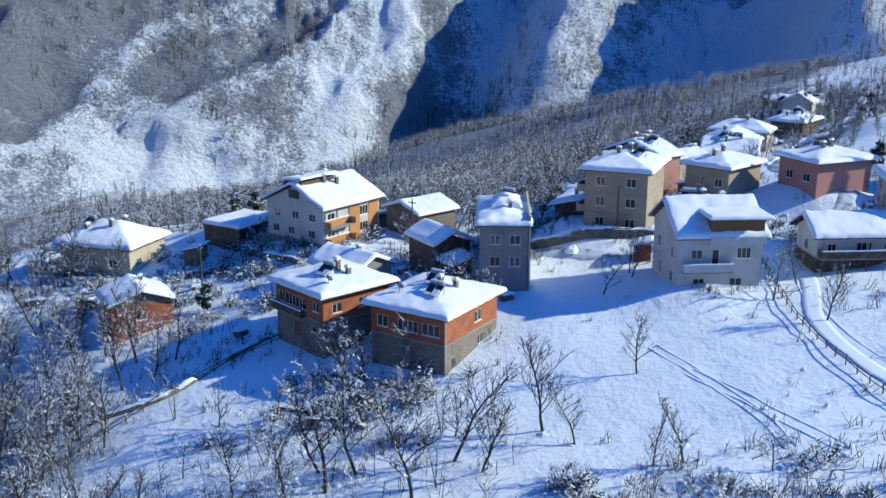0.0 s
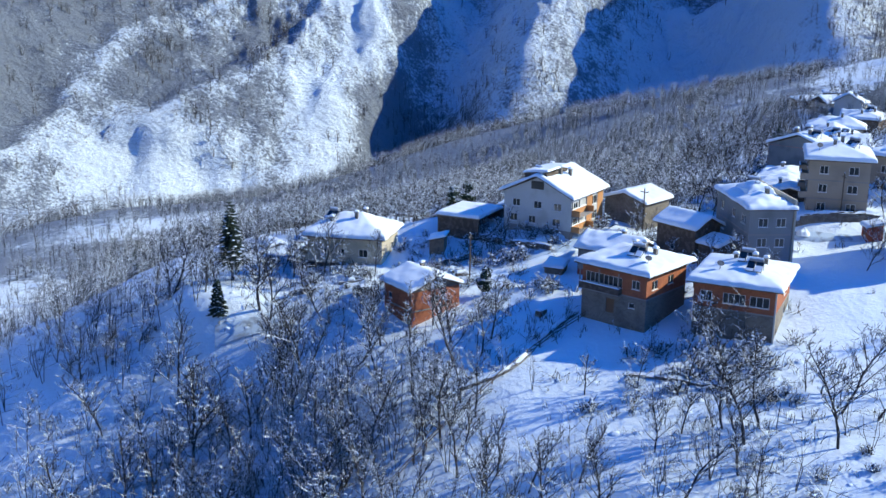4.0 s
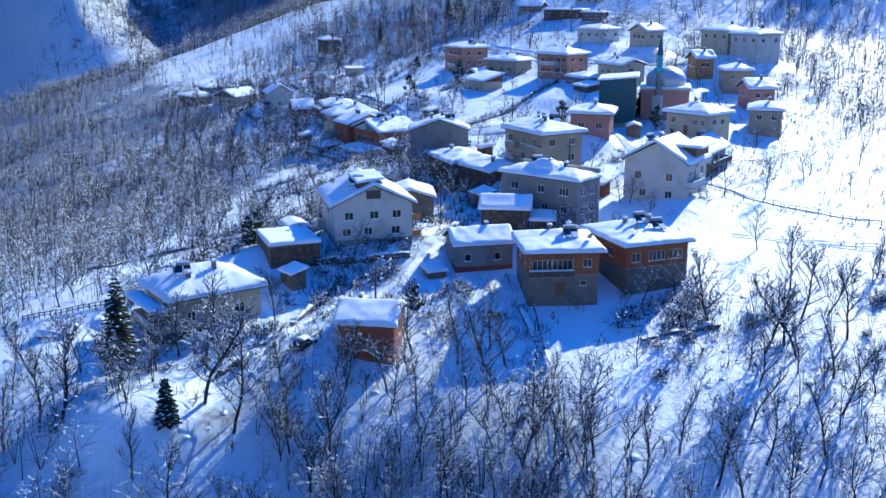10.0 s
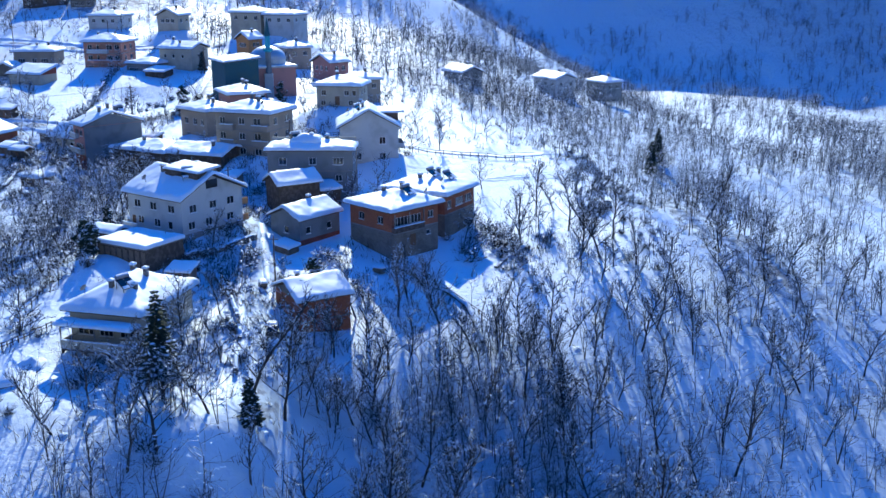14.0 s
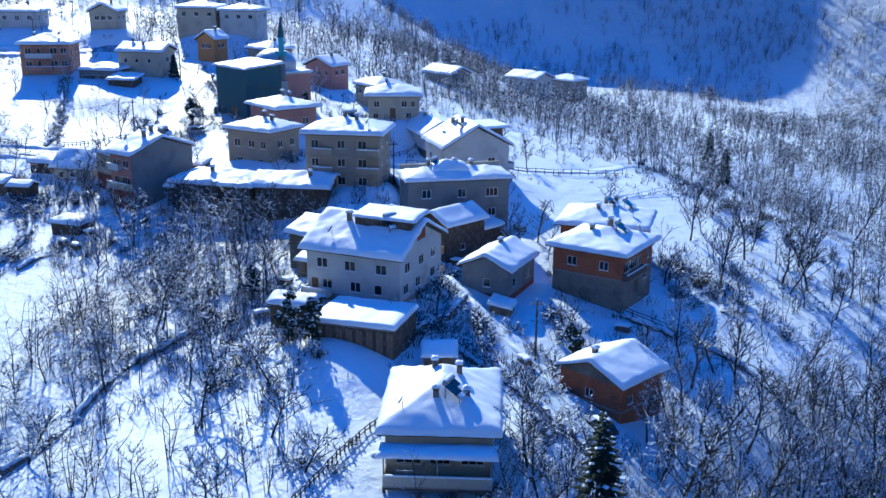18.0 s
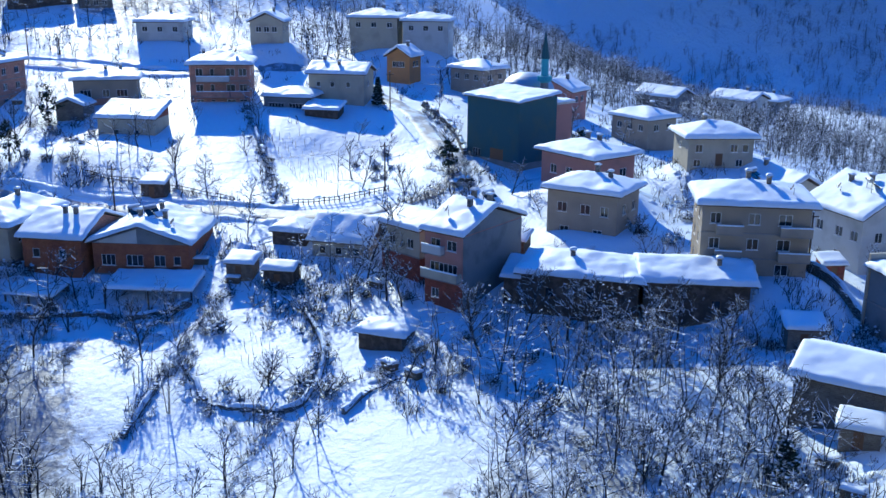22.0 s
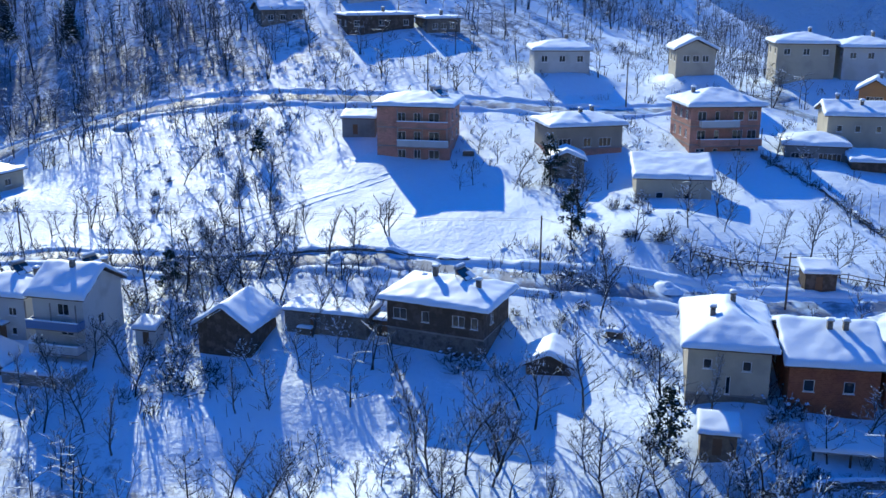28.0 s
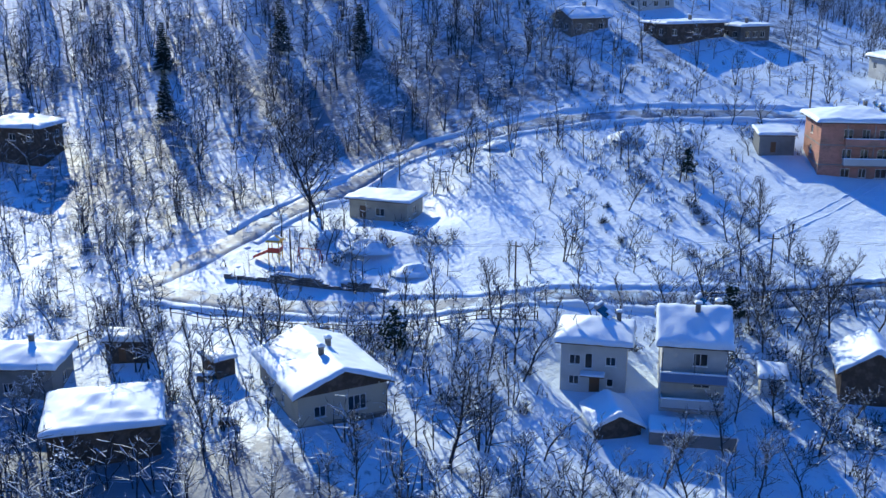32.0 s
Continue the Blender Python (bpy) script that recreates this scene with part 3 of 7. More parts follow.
def window_part(m, x0, z0, x1, z1, parent, frame_mat, name="window", panes=0, label=""):
    """A window in its opening: the frame with its bars, one pane to a light, and a sill."""
    f = 0.07
    panes = panes or max(1, round((x1 - x0) / 0.75))
    step = (x1 - x0) / panes
    lights = [(k * step + f * (0.5 if k else 1), z0 + f, (k + 1) * step - f * (0.5 if k < panes - 1 else 1), z1 - f) for k in range(panes)]
    s = wall_shape(x1 - x0, z0, z1, lights, m @ pose(x0, 0.06, 0), 0.08)
    win = part(name, s, frame_mat, parent, label)
    for k in range(panes):
        part("pane", Shape().box(x0 + k * step + 0.03, 0.09, z0 + 0.03, x0 + (k + 1) * step - 0.03, 0.11, z1 - 0.03, m), GLASS, win)
    part("sill", Shape().box(x0 - 0.08, -0.08, z0 - 0.07, x1 + 0.08, 0.10, z0 - 0.004, m), frame_mat, win)
    return win


def chimney(parent, x, y, z0, z1, size=0.55, mat=None, seed=0):
    ch = part("chimney", Shape().box(x - size / 2, y - size / 2, z0, x + size / 2, y + size / 2, z1), mat or BLOCK, parent)
    part("cap", Shape().box(x - size * 0.7, y - size * 0.7, z1 + 0.18, x + size * 0.7, y + size * 0.7, z1 + 0.27)
         .box(x - size / 2, y - size / 2, z1, x - size / 2 + 0.1, y + size / 2, z1 + 0.18).box(x + size / 2 - 0.1, y - size / 2, z1, x + size / 2, y + size / 2, z1 + 0.18), CONCRETE, ch)
    sn = snow_slab("snow_cap", "flat", size * 1.45, size * 1.45, 0, z1 + 0.27, 0.34, ch, seed=seed)
    sn.location = (x, y, 0)
    return ch


SIDES = "fblr"
ROOFS = {}


def house(x, y, turn, w, d, z0, eave, label, kind="hip", rise=2.4, over=0.7, walls=None, floors=(), holes="", gable=None, chimneys=((1, 0.6),), frame_mat=None,
          thick=0.55, name="house", category="house", group="village houses", under=None, rough=1.5):
    """A house: plan w by d at the eaves (the walls stand back by over), its front side looking along -y before the turn.
    floors: (top, material) from the ground up, tops over z0; holes: words side:x,z,width,height, from that wall's left end as seen from outside;
    a d before the side makes a door. chimneys: places as shares of the half plan."""
    rise *= {"hip": 0.7, "gable_x": 0.86}.get(kind, 1.0)
    hs = thing(name, x, y, z0, turn, label, category, group)
    ROOFS[hs] = (kind, w, d, rise, eave - z0, thick)
    a, b, top = w / 2 - over, d / 2 - over, eave - z0
    seed = int(abs(x * 7 + y * 13)) % 97
    frame_mat = frame_mat or FRAME
    place = {"f": (pose(-a, -b, 0), 2 * a), "b": (pose(a, b, 0, 0, 0, 180), 2 * a), "r": (pose(a, -b, 0, 0, 0, 90), 2 * b), "l": (pose(-a, b, 0, 0, 0, -90), 2 * b)}
    cut = {k: [] for k in SIDES}
    for word in holes.split():
        side, nums = word.split(":")
        hx, hz, hw, hh = [float(q) for q in nums.split(",")]
        cut[side[-1]].append((side[0] == "d" and len(side) > 1, hx, hz, hx + hw, hz + hh))
    floors = list(floors) or [(top, walls or WHITE)]
    if floors[-1][0] < top:
        floors[-1] = (top, floors[-1][1])
    ground_z = -2.6
    for side in SIDES:
        m, length = place[side]
        low = ground_z
        if side in "lr":
            m = m @ pose(0.25, 0, 0)
            length -= 0.5
        for fz, mat in floors:
            fz = min(fz, top)
            inside = [h[1:] for h in cut[side] if low - 0.01 <= (h[2] + h[4]) / 2 < fz]
            inside = [(max(0.15, p), max(q, low + 0.02), min(length - 0.15, r_), min(s_, fz - 0.02)) for p, q, r_, s_ in inside]
            part("wall", wall_shape(length, low, fz, inside, m), mat, hs)
            low = fz
        for is_door, hx, hz, hx1, hz1 in cut[side]:
            hx, hx1 = max(0.15, hx), min(length - 0.15, hx1)
            if is_door:
                dr = part("door", Shape().box(hx, 0.08, hz, hx1, 0.14, hz1, m), FRAME_BROWN, hs)
                part("handle", Shape().box(hx + 0.1, 0.02, hz + 0.95, hx + 0.2, 0.08, hz + 1.0, m), METAL, dr)
            else:
                window_part(m, hx, hz, hx1, hz1, hs, frame_mat)
    part("floor_slab", Shape().box(-a + 0.26, -b + 0.26, ground_z, a - 0.26, b - 0.26, ground_z + 0.2), CONCRETE, hs)
    part("ceiling_slab", Shape().box(-a + 0.26, -b + 0.26, top - 0.25, a - 0.26, b - 0.26, top - 0.05), CONCRETE, hs)
    for k in range(1, len(floors)):
        z = floors[k - 1][0]
        if z > 1:
            part("band", Shape().box(-a - 0.06, -b - 0.06, z - 0.12, a + 0.06, -b - 0.005, z + 0.08).box(-a - 0.06, b + 0.005, z - 0.12, a + 0.06, b + 0.06, z + 0.08)
                 .box(-a - 0.06, -b - 0.005, z - 0.12, -a - 0.005, b + 0.005, z + 0.08).box(a + 0.005, -b - 0.005, z - 0.12, a + 0.06, b + 0.005, z + 0.08), CONCRETE, hs)
    if kind in ("gable_x", "gable_y"):
        g = gable or floors[-1][1]
        for sgn in (-1, 1):
            if kind == "gable_x":
                k = rise * (1 - (b / (d / 2))), rise
                pts = [(sgn * a, -b, top), (sgn * a, b, top), (sgn * a, b, top + k[0] - 0.05), (sgn * a, 0, top + rise - 0.2), (sgn * a, -b, top + k[0] - 0.05)]
                pts += [(px - sgn * 0.2, py, pz) for px, py, pz in pts]
            else:
                k = rise * (1 - (a / (w / 2))), rise
                pts = [(-a, sgn * b, top), (a, sgn * b, top), (a, sgn * b, top + k[0] - 0.05), (0, sgn * b, top + rise - 0.2), (-a, sgn * b, top + k[0] - 0.05)]
                pts += [(px, py - sgn * 0.2, pz) for px, py, pz in pts]
            part("gable", Shape().add(pts, [(0, 1, 2, 3, 4), (9, 8, 7, 6, 5), (0, 5, 6, 1), (1, 6, 7, 2), (2, 7, 8, 3), (3, 8, 9, 4), (4, 9, 5, 0)]), g, hs)
    if kind == "shed":
        for sgn in (-1, 1):
            part("gable", Shape().add([(sgn * a, -b, top), (sgn * a, b, top), (sgn * a, b, top + rise * 0.9 - 0.2), (sgn * (a - 0.2), -b, top), (sgn * (a - 0.2), b, top), (sgn * (a - 0.2), b, top + rise * 0.9 - 0.2)],
                                      [(0, 1, 2), (5, 4, 3), (0, 3, 4, 1), (1, 4, 5, 2), (2, 5, 3, 0)]), gable or floors[-1][1], hs)
    rf = part("roof", roof_shape(kind, w, d, rise, top + 0.16), under or DARK_WOOD, hs)
    snow_slab("snow_cover", kind, w + 0.25, d + 0.25, rise, top + 0.165, thick, rf, seed=seed, rough=rough)
    for q, ch in enumerate(chimneys):
        cx, cy = ch[0] * a * 0.9, ch[1] * b * 0.9
        rz = top + float(roof_rise(kind, np.array(cx), np.array(cy), w, d, rise))
        chimney(hs, cx, cy, rz - 0.3, rz + thick + (ch[2] if len(ch) > 2 else 0.9), seed=seed + q)
    return hs


def balcony(hs, x0, y0, x1, y1, z, mat, roof_z=0.0, rail=1.0, label=""):
    """A balcony: slab, solid parapet on three sides, a dusting of snow; posts up to roof_z where it has any."""
    bal = part("balcony", Shape().box(x0, y0, z - 0.16, x1, y1, z), CONCRETE, hs, label)
    part("parapet", Shape().box(x0, y0, z, x1, y0 + 0.12, z + rail).box(x0, y0 + 0.12, z, x0 + 0.12, y1, z + rail).box(x1 - 0.12, y0 + 0.12, z, x1, y1, z + rail), mat, bal)
    part("snow_edge", Shape().box(x0 - 0.03, y0 - 0.03, z + rail + 0.004, x1 + 0.03, y0 + 0.16, z + rail + 0.16), ROOF_SNOW, bal)
    if roof_z:
        for px in (x0 + 0.1, (x0 + x1) / 2, x1 - 0.1):
            part("post", Shape().box(px - 0.07, y0 + 0.02, z + rail, px + 0.07, y0 + 0.1 + 0.06, roof_z), CONCRETE, bal)
    return bal


def row(side, z, height, *spans):
    """Words for a row of openings: spans of (x, width)."""
    return " ".join(f"{side}:{x},{z},{wd},{height} " for x, wd in spans)


# the small brick cottage by the lane
house(-45.3, 142.3, -61, 8.9, 9.8, 9.6, 14.5, "small orange brick cottage with a thick snow roof and boarded gables", "gable_x", 2.2, 0.5,
      floors=((1.9, BRICK), (5, BRICK)), gable=BLOCK, holes="r:3.2,2.6,1.5,1.2 f:1.2,2.6,1.0,1.0 df:5.6,0.2,1.0,2.0 l:3.4,2.4,1.2,1.1", chimneys=((-0.5, 0.3, 0.5),))

# the pale hipped house at the lane's lower end
# dark ground storey walls stand in for the shade of the open recess
b_house = house(-55.8, 165.5, -108, 11.8, 15.0, 9.8, 17.3, "cream two-storey house with a snow-laden hipped roof over a veranda", "hip", 4.1, 0.8,
      floors=((3.0, DARK_WOOD), (7.5, CREAM)), holes=row("r", 4.2, 1.4, (2.0, 1.2), (5.2, 1.2), (9.0, 1.6)) + row("f", 4.3, 1.5, (1.0, 2.4), (4.2, 2.0), (7.2, 2.2)) + row("l", 4.2, 1.3, (2, 1.3), (6, 1.3), (10, 1.3)) + "df:4.0,0,1.2,2.1 b:2,4.2,1.3,1.3 b:6,4.2,1.3,1.3 r:3,0.8,1.2,1 r:8,0.6,2.2,1.6",
      chimneys=((-0.1, -0.62, 0.8), (0.55, -0.5, 0.6), (0.35, 0.2, 1.0), (-0.2, 0.35, 0.7)))
balcony(b_house, -5.1, -9.2, 5.1, -6.7, 3.2, CREAM, 6.2)
for px in (-5.0, -1.7, 1.7, 5.0):
    part("post", Shape().box(px - 0.14, -9.1, -1.6, px + 0.14, -8.8, 3.04), DARK_WOOD, b_house, "dark post under the veranda")
part("beam", Shape().box(-5.1, -9.12, 2.78, 5.1, -8.86, 3.03), DARK_WOOD, b_house)
pr = part("porch_roof", Shape().box(-5.6, -9.5, 6.2, 5.6, -7.3, 6.36), DARK_WOOD, b_house)
snow_slab("snow_cover", "flat", 11.4, 2.6, 0, 6.37, 0.5, pr, seed=5).location = (0, -8.5, 0)

# the tall white house with gabled ends
c_house = house(-20.0, 165.2, -128, 14.6, 14.4, 18.4, 24.4, "white rendered house with a snowy gabled roof and orange balconies", "gable_x", 4.0, 0.7,
      floors=((0.5, CONCRETE), (6.0, WHITE)),
      holes=row("f", 1.1, 1.3, (2.2, 1.4), (6.2, 1.5), (9.6, 1.1)) + row("f", 3.8, 1.3, (1.4, 1.6), (5.4, 1.6), (9.8, 1.6)) + row("r", 1.1, 1.3, (1.0, 1.4), (4.6, 1.4), (9.2, 1.5)) + row("r", 3.8, 1.3, (1.4, 1.5), (5.6, 1.5), (9.4, 1.5))
      + row("b", 1.1, 1.5, (1, 1.6), (8.5, 2.0)) + row("b", 3.8, 1.5, (1, 1.6), (8.5, 2.0)) + row("l", 3.8, 1.3, (2, 1.4), (7, 1.4)) + " df:0.6,0.2,1.0,2.1",
      chimneys=((-0.45, -0.35, 1.0), (0.25, 0.3, 1.2), (-0.1, 0.45, 1.0)))
dm = part("dormer", Shape().box(-1.6, -2.6, 8.0, 6.4, 1.6, 9.9), DARK_WOOD, c_house, "dark dormer along the ridge")
snow_slab("snow_cover", "shed", 8.8, 4.8, 0.5, 9.9, 0.4, dm, seed=8).location = (2.5, -0.4, 0)
balcony(c_house, 0.6, 6.5, 6.4, 8.0, 0.4, SALMON, 3.1, label="orange plastered balcony")
balcony(c_house, 0.6, 6.5, 6.4, 8.0, 3.2, SALMON, 5.6, label="orange plastered balcony")
part("cladding", Shape().box(-6.3, 6.51, -2, -4.0, 6.56, 6.0).box(-1.8, 6.51, -2, 0.5, 6.56, 6.0), SALMON, c_house, "orange painted wall bays")
part("gable_window", Shape().box(6.52, -1.2, 7.2, 6.66, 1.2, 8.6), GLASS, c_house, "dark attic opening")
balcony(c_house, -6.6, -8.0, -3.0, -6.5, 0.3, WHITE)
cp = thing("carport", -34.6, 169.4, 16.9, -122, "flat snow-covered carport roof on a dark boarded wall", "carport")
part("wall", Shape().box(-5.0, -4.0, -2.4, 5.0, -3.75, 2.7).box(-5.0, -3.75, -2.4, -4.75, 4.0, 2.7).box(4.75, -3.75, -2.4, 5.0, 4.0, 2.7), DARK_WOOD, cp)
for k in range(24):
    part("board", Shape().box(-4.98 + k * 0.415, -4.06, -1.8, -4.62 + k * 0.415, -4.003, 2.55 - 0.12 * (k % 3)), WOOD if k % 3 else DARK_WOOD, cp)
part("roof", Shape().box(-5.2, -4.25, 2.7, 5.2, 4.2, 2.9), CONCRETE, cp)
snow_slab("snow_cover", "flat", 10.6, 8.6, 0, 2.9, 0.6, cp, seed=14)
house(-3.8, 168.8, -138, 9.2, 9.5, 14.0, 21.9, "dark stone house end with a ragged snow roof", "gable_x", 1.8, 0.5, walls=BLOCK, holes="f:2,3.6,1.0,1.2 f:5,3.6,1,1.2 f:2.5,1,1,1", chimneys=())

# the low gabled house above the lane
house(-13.7, 146.0, -41, 10.6, 8.2, 14.2, 18.6, "low grey-green house with a gabled snow roof", "gable_x", 2.2, 0.5, floors=((1.0, BRICK_RED), (4.4, GREY)), holes="f:1.5,1.9,1.1,1.2 f:6.5,1.9,1.1,1.2 r:3,1.9,1.1,1.2 l:3,1.9,1.1,1.2", chimneys=((0.3, 0.1, 0.4),))

# the two brick houses above the orchard
e_house = house(-14.9, 130.4, -48, 12.6, 12.6, 12.4, 20.6, "orange brick house on a concrete ground storey, hipped snow roof", "hip", 2.5, 0.9,
      floors=((4.7, BLOCK), (8.2, BRICK)), holes="f:0.6,5.6,6.2,1.5 " + row("f", 5.9, 1.3, (8.4, 1.3)) + "df:4.2,1.6,1.4,2.1 f:8,3,1,.8 " + row("r", 5.8, 1.3, (1.2, 1.5), (5.5, 1.5)) + row("l", 5.8, 1.3, (2, 1.5), (7, 1.4)),
      chimneys=((0.35, -0.05, 1.3), (0.62, 0.1, 0.8), (-0.2, 0.3, 0.6)))
balcony(e_house, -5.4, -6.3, 1.4, -5.4, 4.7, DARK_WOOD, 7.9, 0.9)
f_house = house(-1.0, 123.8, -32, 12.8, 14.6, 12.2, 20.3, "red brick house on a block-work ground storey, broad hipped snow roof", "hip", 2.5, 0.9,
      floors=((4.6, BLOCK), (8.1, BRICK)), holes="f:0.9,5.5,1.6,1.5 f:4.0,5.5,3.0,1.5 f:7.6,5.5,2.6,1.5 r:6.8,5.6,1.7,1.4 r:7.6,2.4,1.3,1.3 r:1.2,1.0,0.9,1.6 " + row("l", 5.6, 1.3, (2, 1.4), (7, 1.4)),
      chimneys=((0.3, -0.2, 1.3), (0.55, 0.1, 0.9), (-0.3, 0.2, 0.5)))
part("corner_post", Shape().box(5.42, -6.52, -2.5, 5.62, -6.42, 8.0), WHITE, f_house)

# the big white house with a gable over the field
g_house = house(36.6, 136.3, 4, 12.6, 14.0, 18.4, 26.6, "large white three-storey house with a snowy roof terrace", "gable_x", 4.6, 0.7, walls=WHITE,
      holes="f:1.6,5.4,1.5,1.3 f:4.4,4.6,1.0,2.1 f:7.8,5.4,1.9,1.5 f:2.0,1.2,1.6,1.5 f:7.0,0.4,1.7,2.3 " + row("l", 4.8, 1.5, (2.0, 1.3), (8.2, 1.4)) + row("l", 1.4, 1.5, (8.2, 1.4), (3, 1.3)) + "b:2,5,1.4,1.4 b:6,5,1.4,1.4 b:6,1.6,1.4,1.4 b:9,5,1.4,1.4 r:3,5,1.4,1.4 r:8,5,1.4,1.4",
      chimneys=((-0.1, 0.2, 0.9), (0.5, 0.35, 0.8)))
balcony(g_house, -5.3, -7.6, 1.4, -6.3, 3.9, WHITE)
lo = part("loggia", Shape().box(-1.6, -6.6, 8.1, 5.6, -1.0, 11.1), FRAME_BROWN, g_house, "glazed roof room with dark brown panels")
part("parapet", Shape().box(-1.8, -7.2, 7.4, 5.8, -6.7, 8.6), WHITE, lo)
snow_slab("snow_cover", "flat", 8.6, 7.6, 0, 11.1, 0.5, lo, seed=2).location = (2.0, -4.2, 0)

# the unfinished grey house with the bare end wall
h_house = house(9.0, 146.4, -93, 17.4, 7.8, 17.2, 26.3, "grey unfinished house with a ragged snow roof and bare back wall", "hip", 1.5, 0.5, floors=((5.2, GREY), (9.1, GREY)),
      holes=row("f", 6.4, 1.4, (2.2, 1.5), (8.0, 1.4), (12.6, 2.0)) + row("f", 3.2, 1.3, (3, 1.4), (9, 1.3), (13, 1.3)) + row("r", 6.4, 1.4, (1.2, 1.5), (4, 1.5)) + row("r", 3.2, 1.4, (1.2, 1.5), (4, 1.5)), chimneys=((0.0, 0.1, 1.0), (-0.55, 0.4, 1.1), (0.4, 0.3, 0.8)), rough=2.4)
part("end_wall", Shape().box(-8.4, 3.5, -2.5, 8.4, 3.8, 10.7), CREAM, h_house, "tall bare plastered end wall")
snow_slab("snow_drift", "hip", 6.0, 4.4, 1.2, 10.3, 0.6, h_house, seed=21, rough=3).location = (-1, 0.3, 0)
house(-0.6, 149.4, -60, 9.2, 7.0, 15.4, 21.6, "dark plank barn with a two-step snow roof", "gable_x", 2.0, 0.5, walls=DARK_WOOD, holes="f:3,2.2,1,1", chimneys=(), name="barn", category="barn")
house(1.8, 143.2, -60, 4.6, 3.8, 15.0, 19.6, "lean-to with a sheet roof under snow", "shed", 0.9, 0.3, walls=DARK_WOOD, chimneys=(), name="lean_to", category="shed")

# the square beige block of flats
j_house = house(29.4, 160.2, -113, 14.6, 11.4, 21.2, 31.0, "beige three-storey apartment house with snowy corner balconies", "hip", 2.4, 0.8,
      floors=((3.2, BEIGE), (6.4, BEIGE), (9.8, BEIGE)), holes="".join(row("f", z, 1.4, (1.0, 1.3), (5.6, 1.4), (9.2, 1.6)) + row("r", z, 1.4, (1.5, 1.4), (6.2, 1.6)) + row("l", z, 1.4, (2, 1.4), (6, 1.4)) for z in (1.1, 4.3, 7.5)),
      chimneys=((-0.1, 0.1, 1.0), (0.3, -0.2, 0.8)), thick=0.6)
for z in (3.3, 6.5):
    balcony(j_house, -4.8, -6.2, -1.6, -4.9, z, BEIGE)
    balcony(j_house, 2.8, -6.2, 6.6, -4.9, z, BEIGE)

# long low farm roofs
house(30.4, 182.2, -121, 15.8, 10.4, 17.0, 23.0, "dark timber farmhouse under a sagging snow roof", "hip", 1.9, 0.8, walls=DARK_WOOD, holes="f:3,3.2,1.1,1.2 f:8,3.2,1.1,1.2 r:3,3.2,1,1.2", frame_mat=FRAME_BROWN, chimneys=((-0.2, -0.3, 0.7),), rough=2.2, thick=0.6)
house(25.2, 170.0, -112, 14.0, 10.4, 16.6, 23.0, "dark timber house with a long snow-heavy roof", "gable_x", 1.6, 0.8, walls=DARK_WOOD, holes="f:8,3.2,1.1,1.2 r:2,3,1.2,1.4 r:6,3,1.2,1.4", frame_mat=FRAME_BROWN, chimneys=((0.5, -0.4, 0.7),), rough=2.0, thick=0.6)

# the tall pink and grey house
t_house = house(38.9, 194.0, -142, 6.8, 14.2, 17.2, 27.3, "tall narrow pink house with white balconies and a grey gable side", "gable_x", 3.0, 0.5, floors=((4.0, BRICK_RED), (10.1, PINK)), gable=GREY,
      holes="f:0.9,8.0,1.5,1.3 f:3.4,8.0,1.5,1.3 f:0.8,4.8,4.2,1.5 f:1.0,1.6,1.2,1.2 r:2,8,1,1.2", chimneys=((-0.2, 0.1, 1.0), (0.2, -0.3, 0.9), (0.5, 0.25, 0.9)))
part("cladding", Shape().box(2.93, -6.5, -2, 3.0, 6.5, 10.0), GREY, t_house, "grey rendered side")
balcony(t_house, -2.8, -7.7, 2.8, -6.62, 4.4, CREAM)
balcony(t_house, -2.8, -7.5, 0.2, -6.62, 7.5, WHITE)
house(47.4, 199.0, -150, 8.4, 8.6, 19.0, 25.6, "pink plastered wing with an outside stair", "gable_x", 1.4, 0.5, floors=((3.0, BRICK_RED), (6.6, CREAM)), holes="f:1.5,4,1.2,1.3 f:5,4,1.2,1.3", chimneys=())
house(33.6, 187.6, -121, 7.5, 6.0, 17.4, 21.6, "low shed with a blue-shaded snow roof", "shed", 1.0, 0.4, walls=DARK_WOOD, chimneys=(), name="shed", category="shed")

# pink houses by the mosque
house(64.2, 167.9, -157, 13.2, 10.8, 22.6, 30.9, "pink plastered house with a hipped snow roof", "hip", 2.0, 0.9, walls=PINK, holes=row("f", 5, 1.4, (2, 1.4), (5.4, 1.4), (9, 1.4)) + row("f", 1.6, 1.3, (2, 1.4), (8, 1.4)) + row("r", 5, 1.4, (1.5, 1.5), (5.5, 1.5)), chimneys=((-0.1, 0.1, 0.9), (0.3, 0.2, 0.8)))
house(48.7, 173.4, -136, 12.0, 10.0, 21.0, 28.9, "beige square house with a clean pyramid of snow", "hip", 2.3, 0.8, walls=BEIGE, holes=row("f", 4.8, 1.4, (1.5, 1.5), (5, 1.5), (8, 1.2)) + row("f", 1.5, 1.3, (2, 1.4), (7, 1.4)) + row("r", 4.8, 1.4, (2, 1.4), (5.5, 1.4)), chimneys=((0.1, 0.0, 0.8), (0.55, -0.1, 0.7)))
house(68.6, 143.6, -102, 12.4, 10.2, 26.6, 32.0, "cream house with a pyramid roof and a green door", "hip", 2.6, 0.8, walls=CREAM, holes=row("f", 3.2, 1.3, (1.2, 1.2), (7.0, 1.2), (9.0, 1.0)) + "df:4.6,0.9,1.2,2.1 f:1,0.8,1.2,1.2 f:8,0.8,1.2,1.2 r:2,3.2,1.3,1.3 r:5,3.2,1.3,1.3 l:3,3.2,1.3,1.3", frame_mat=FRAME, chimneys=((-0.3, 0.2, 0.8),))
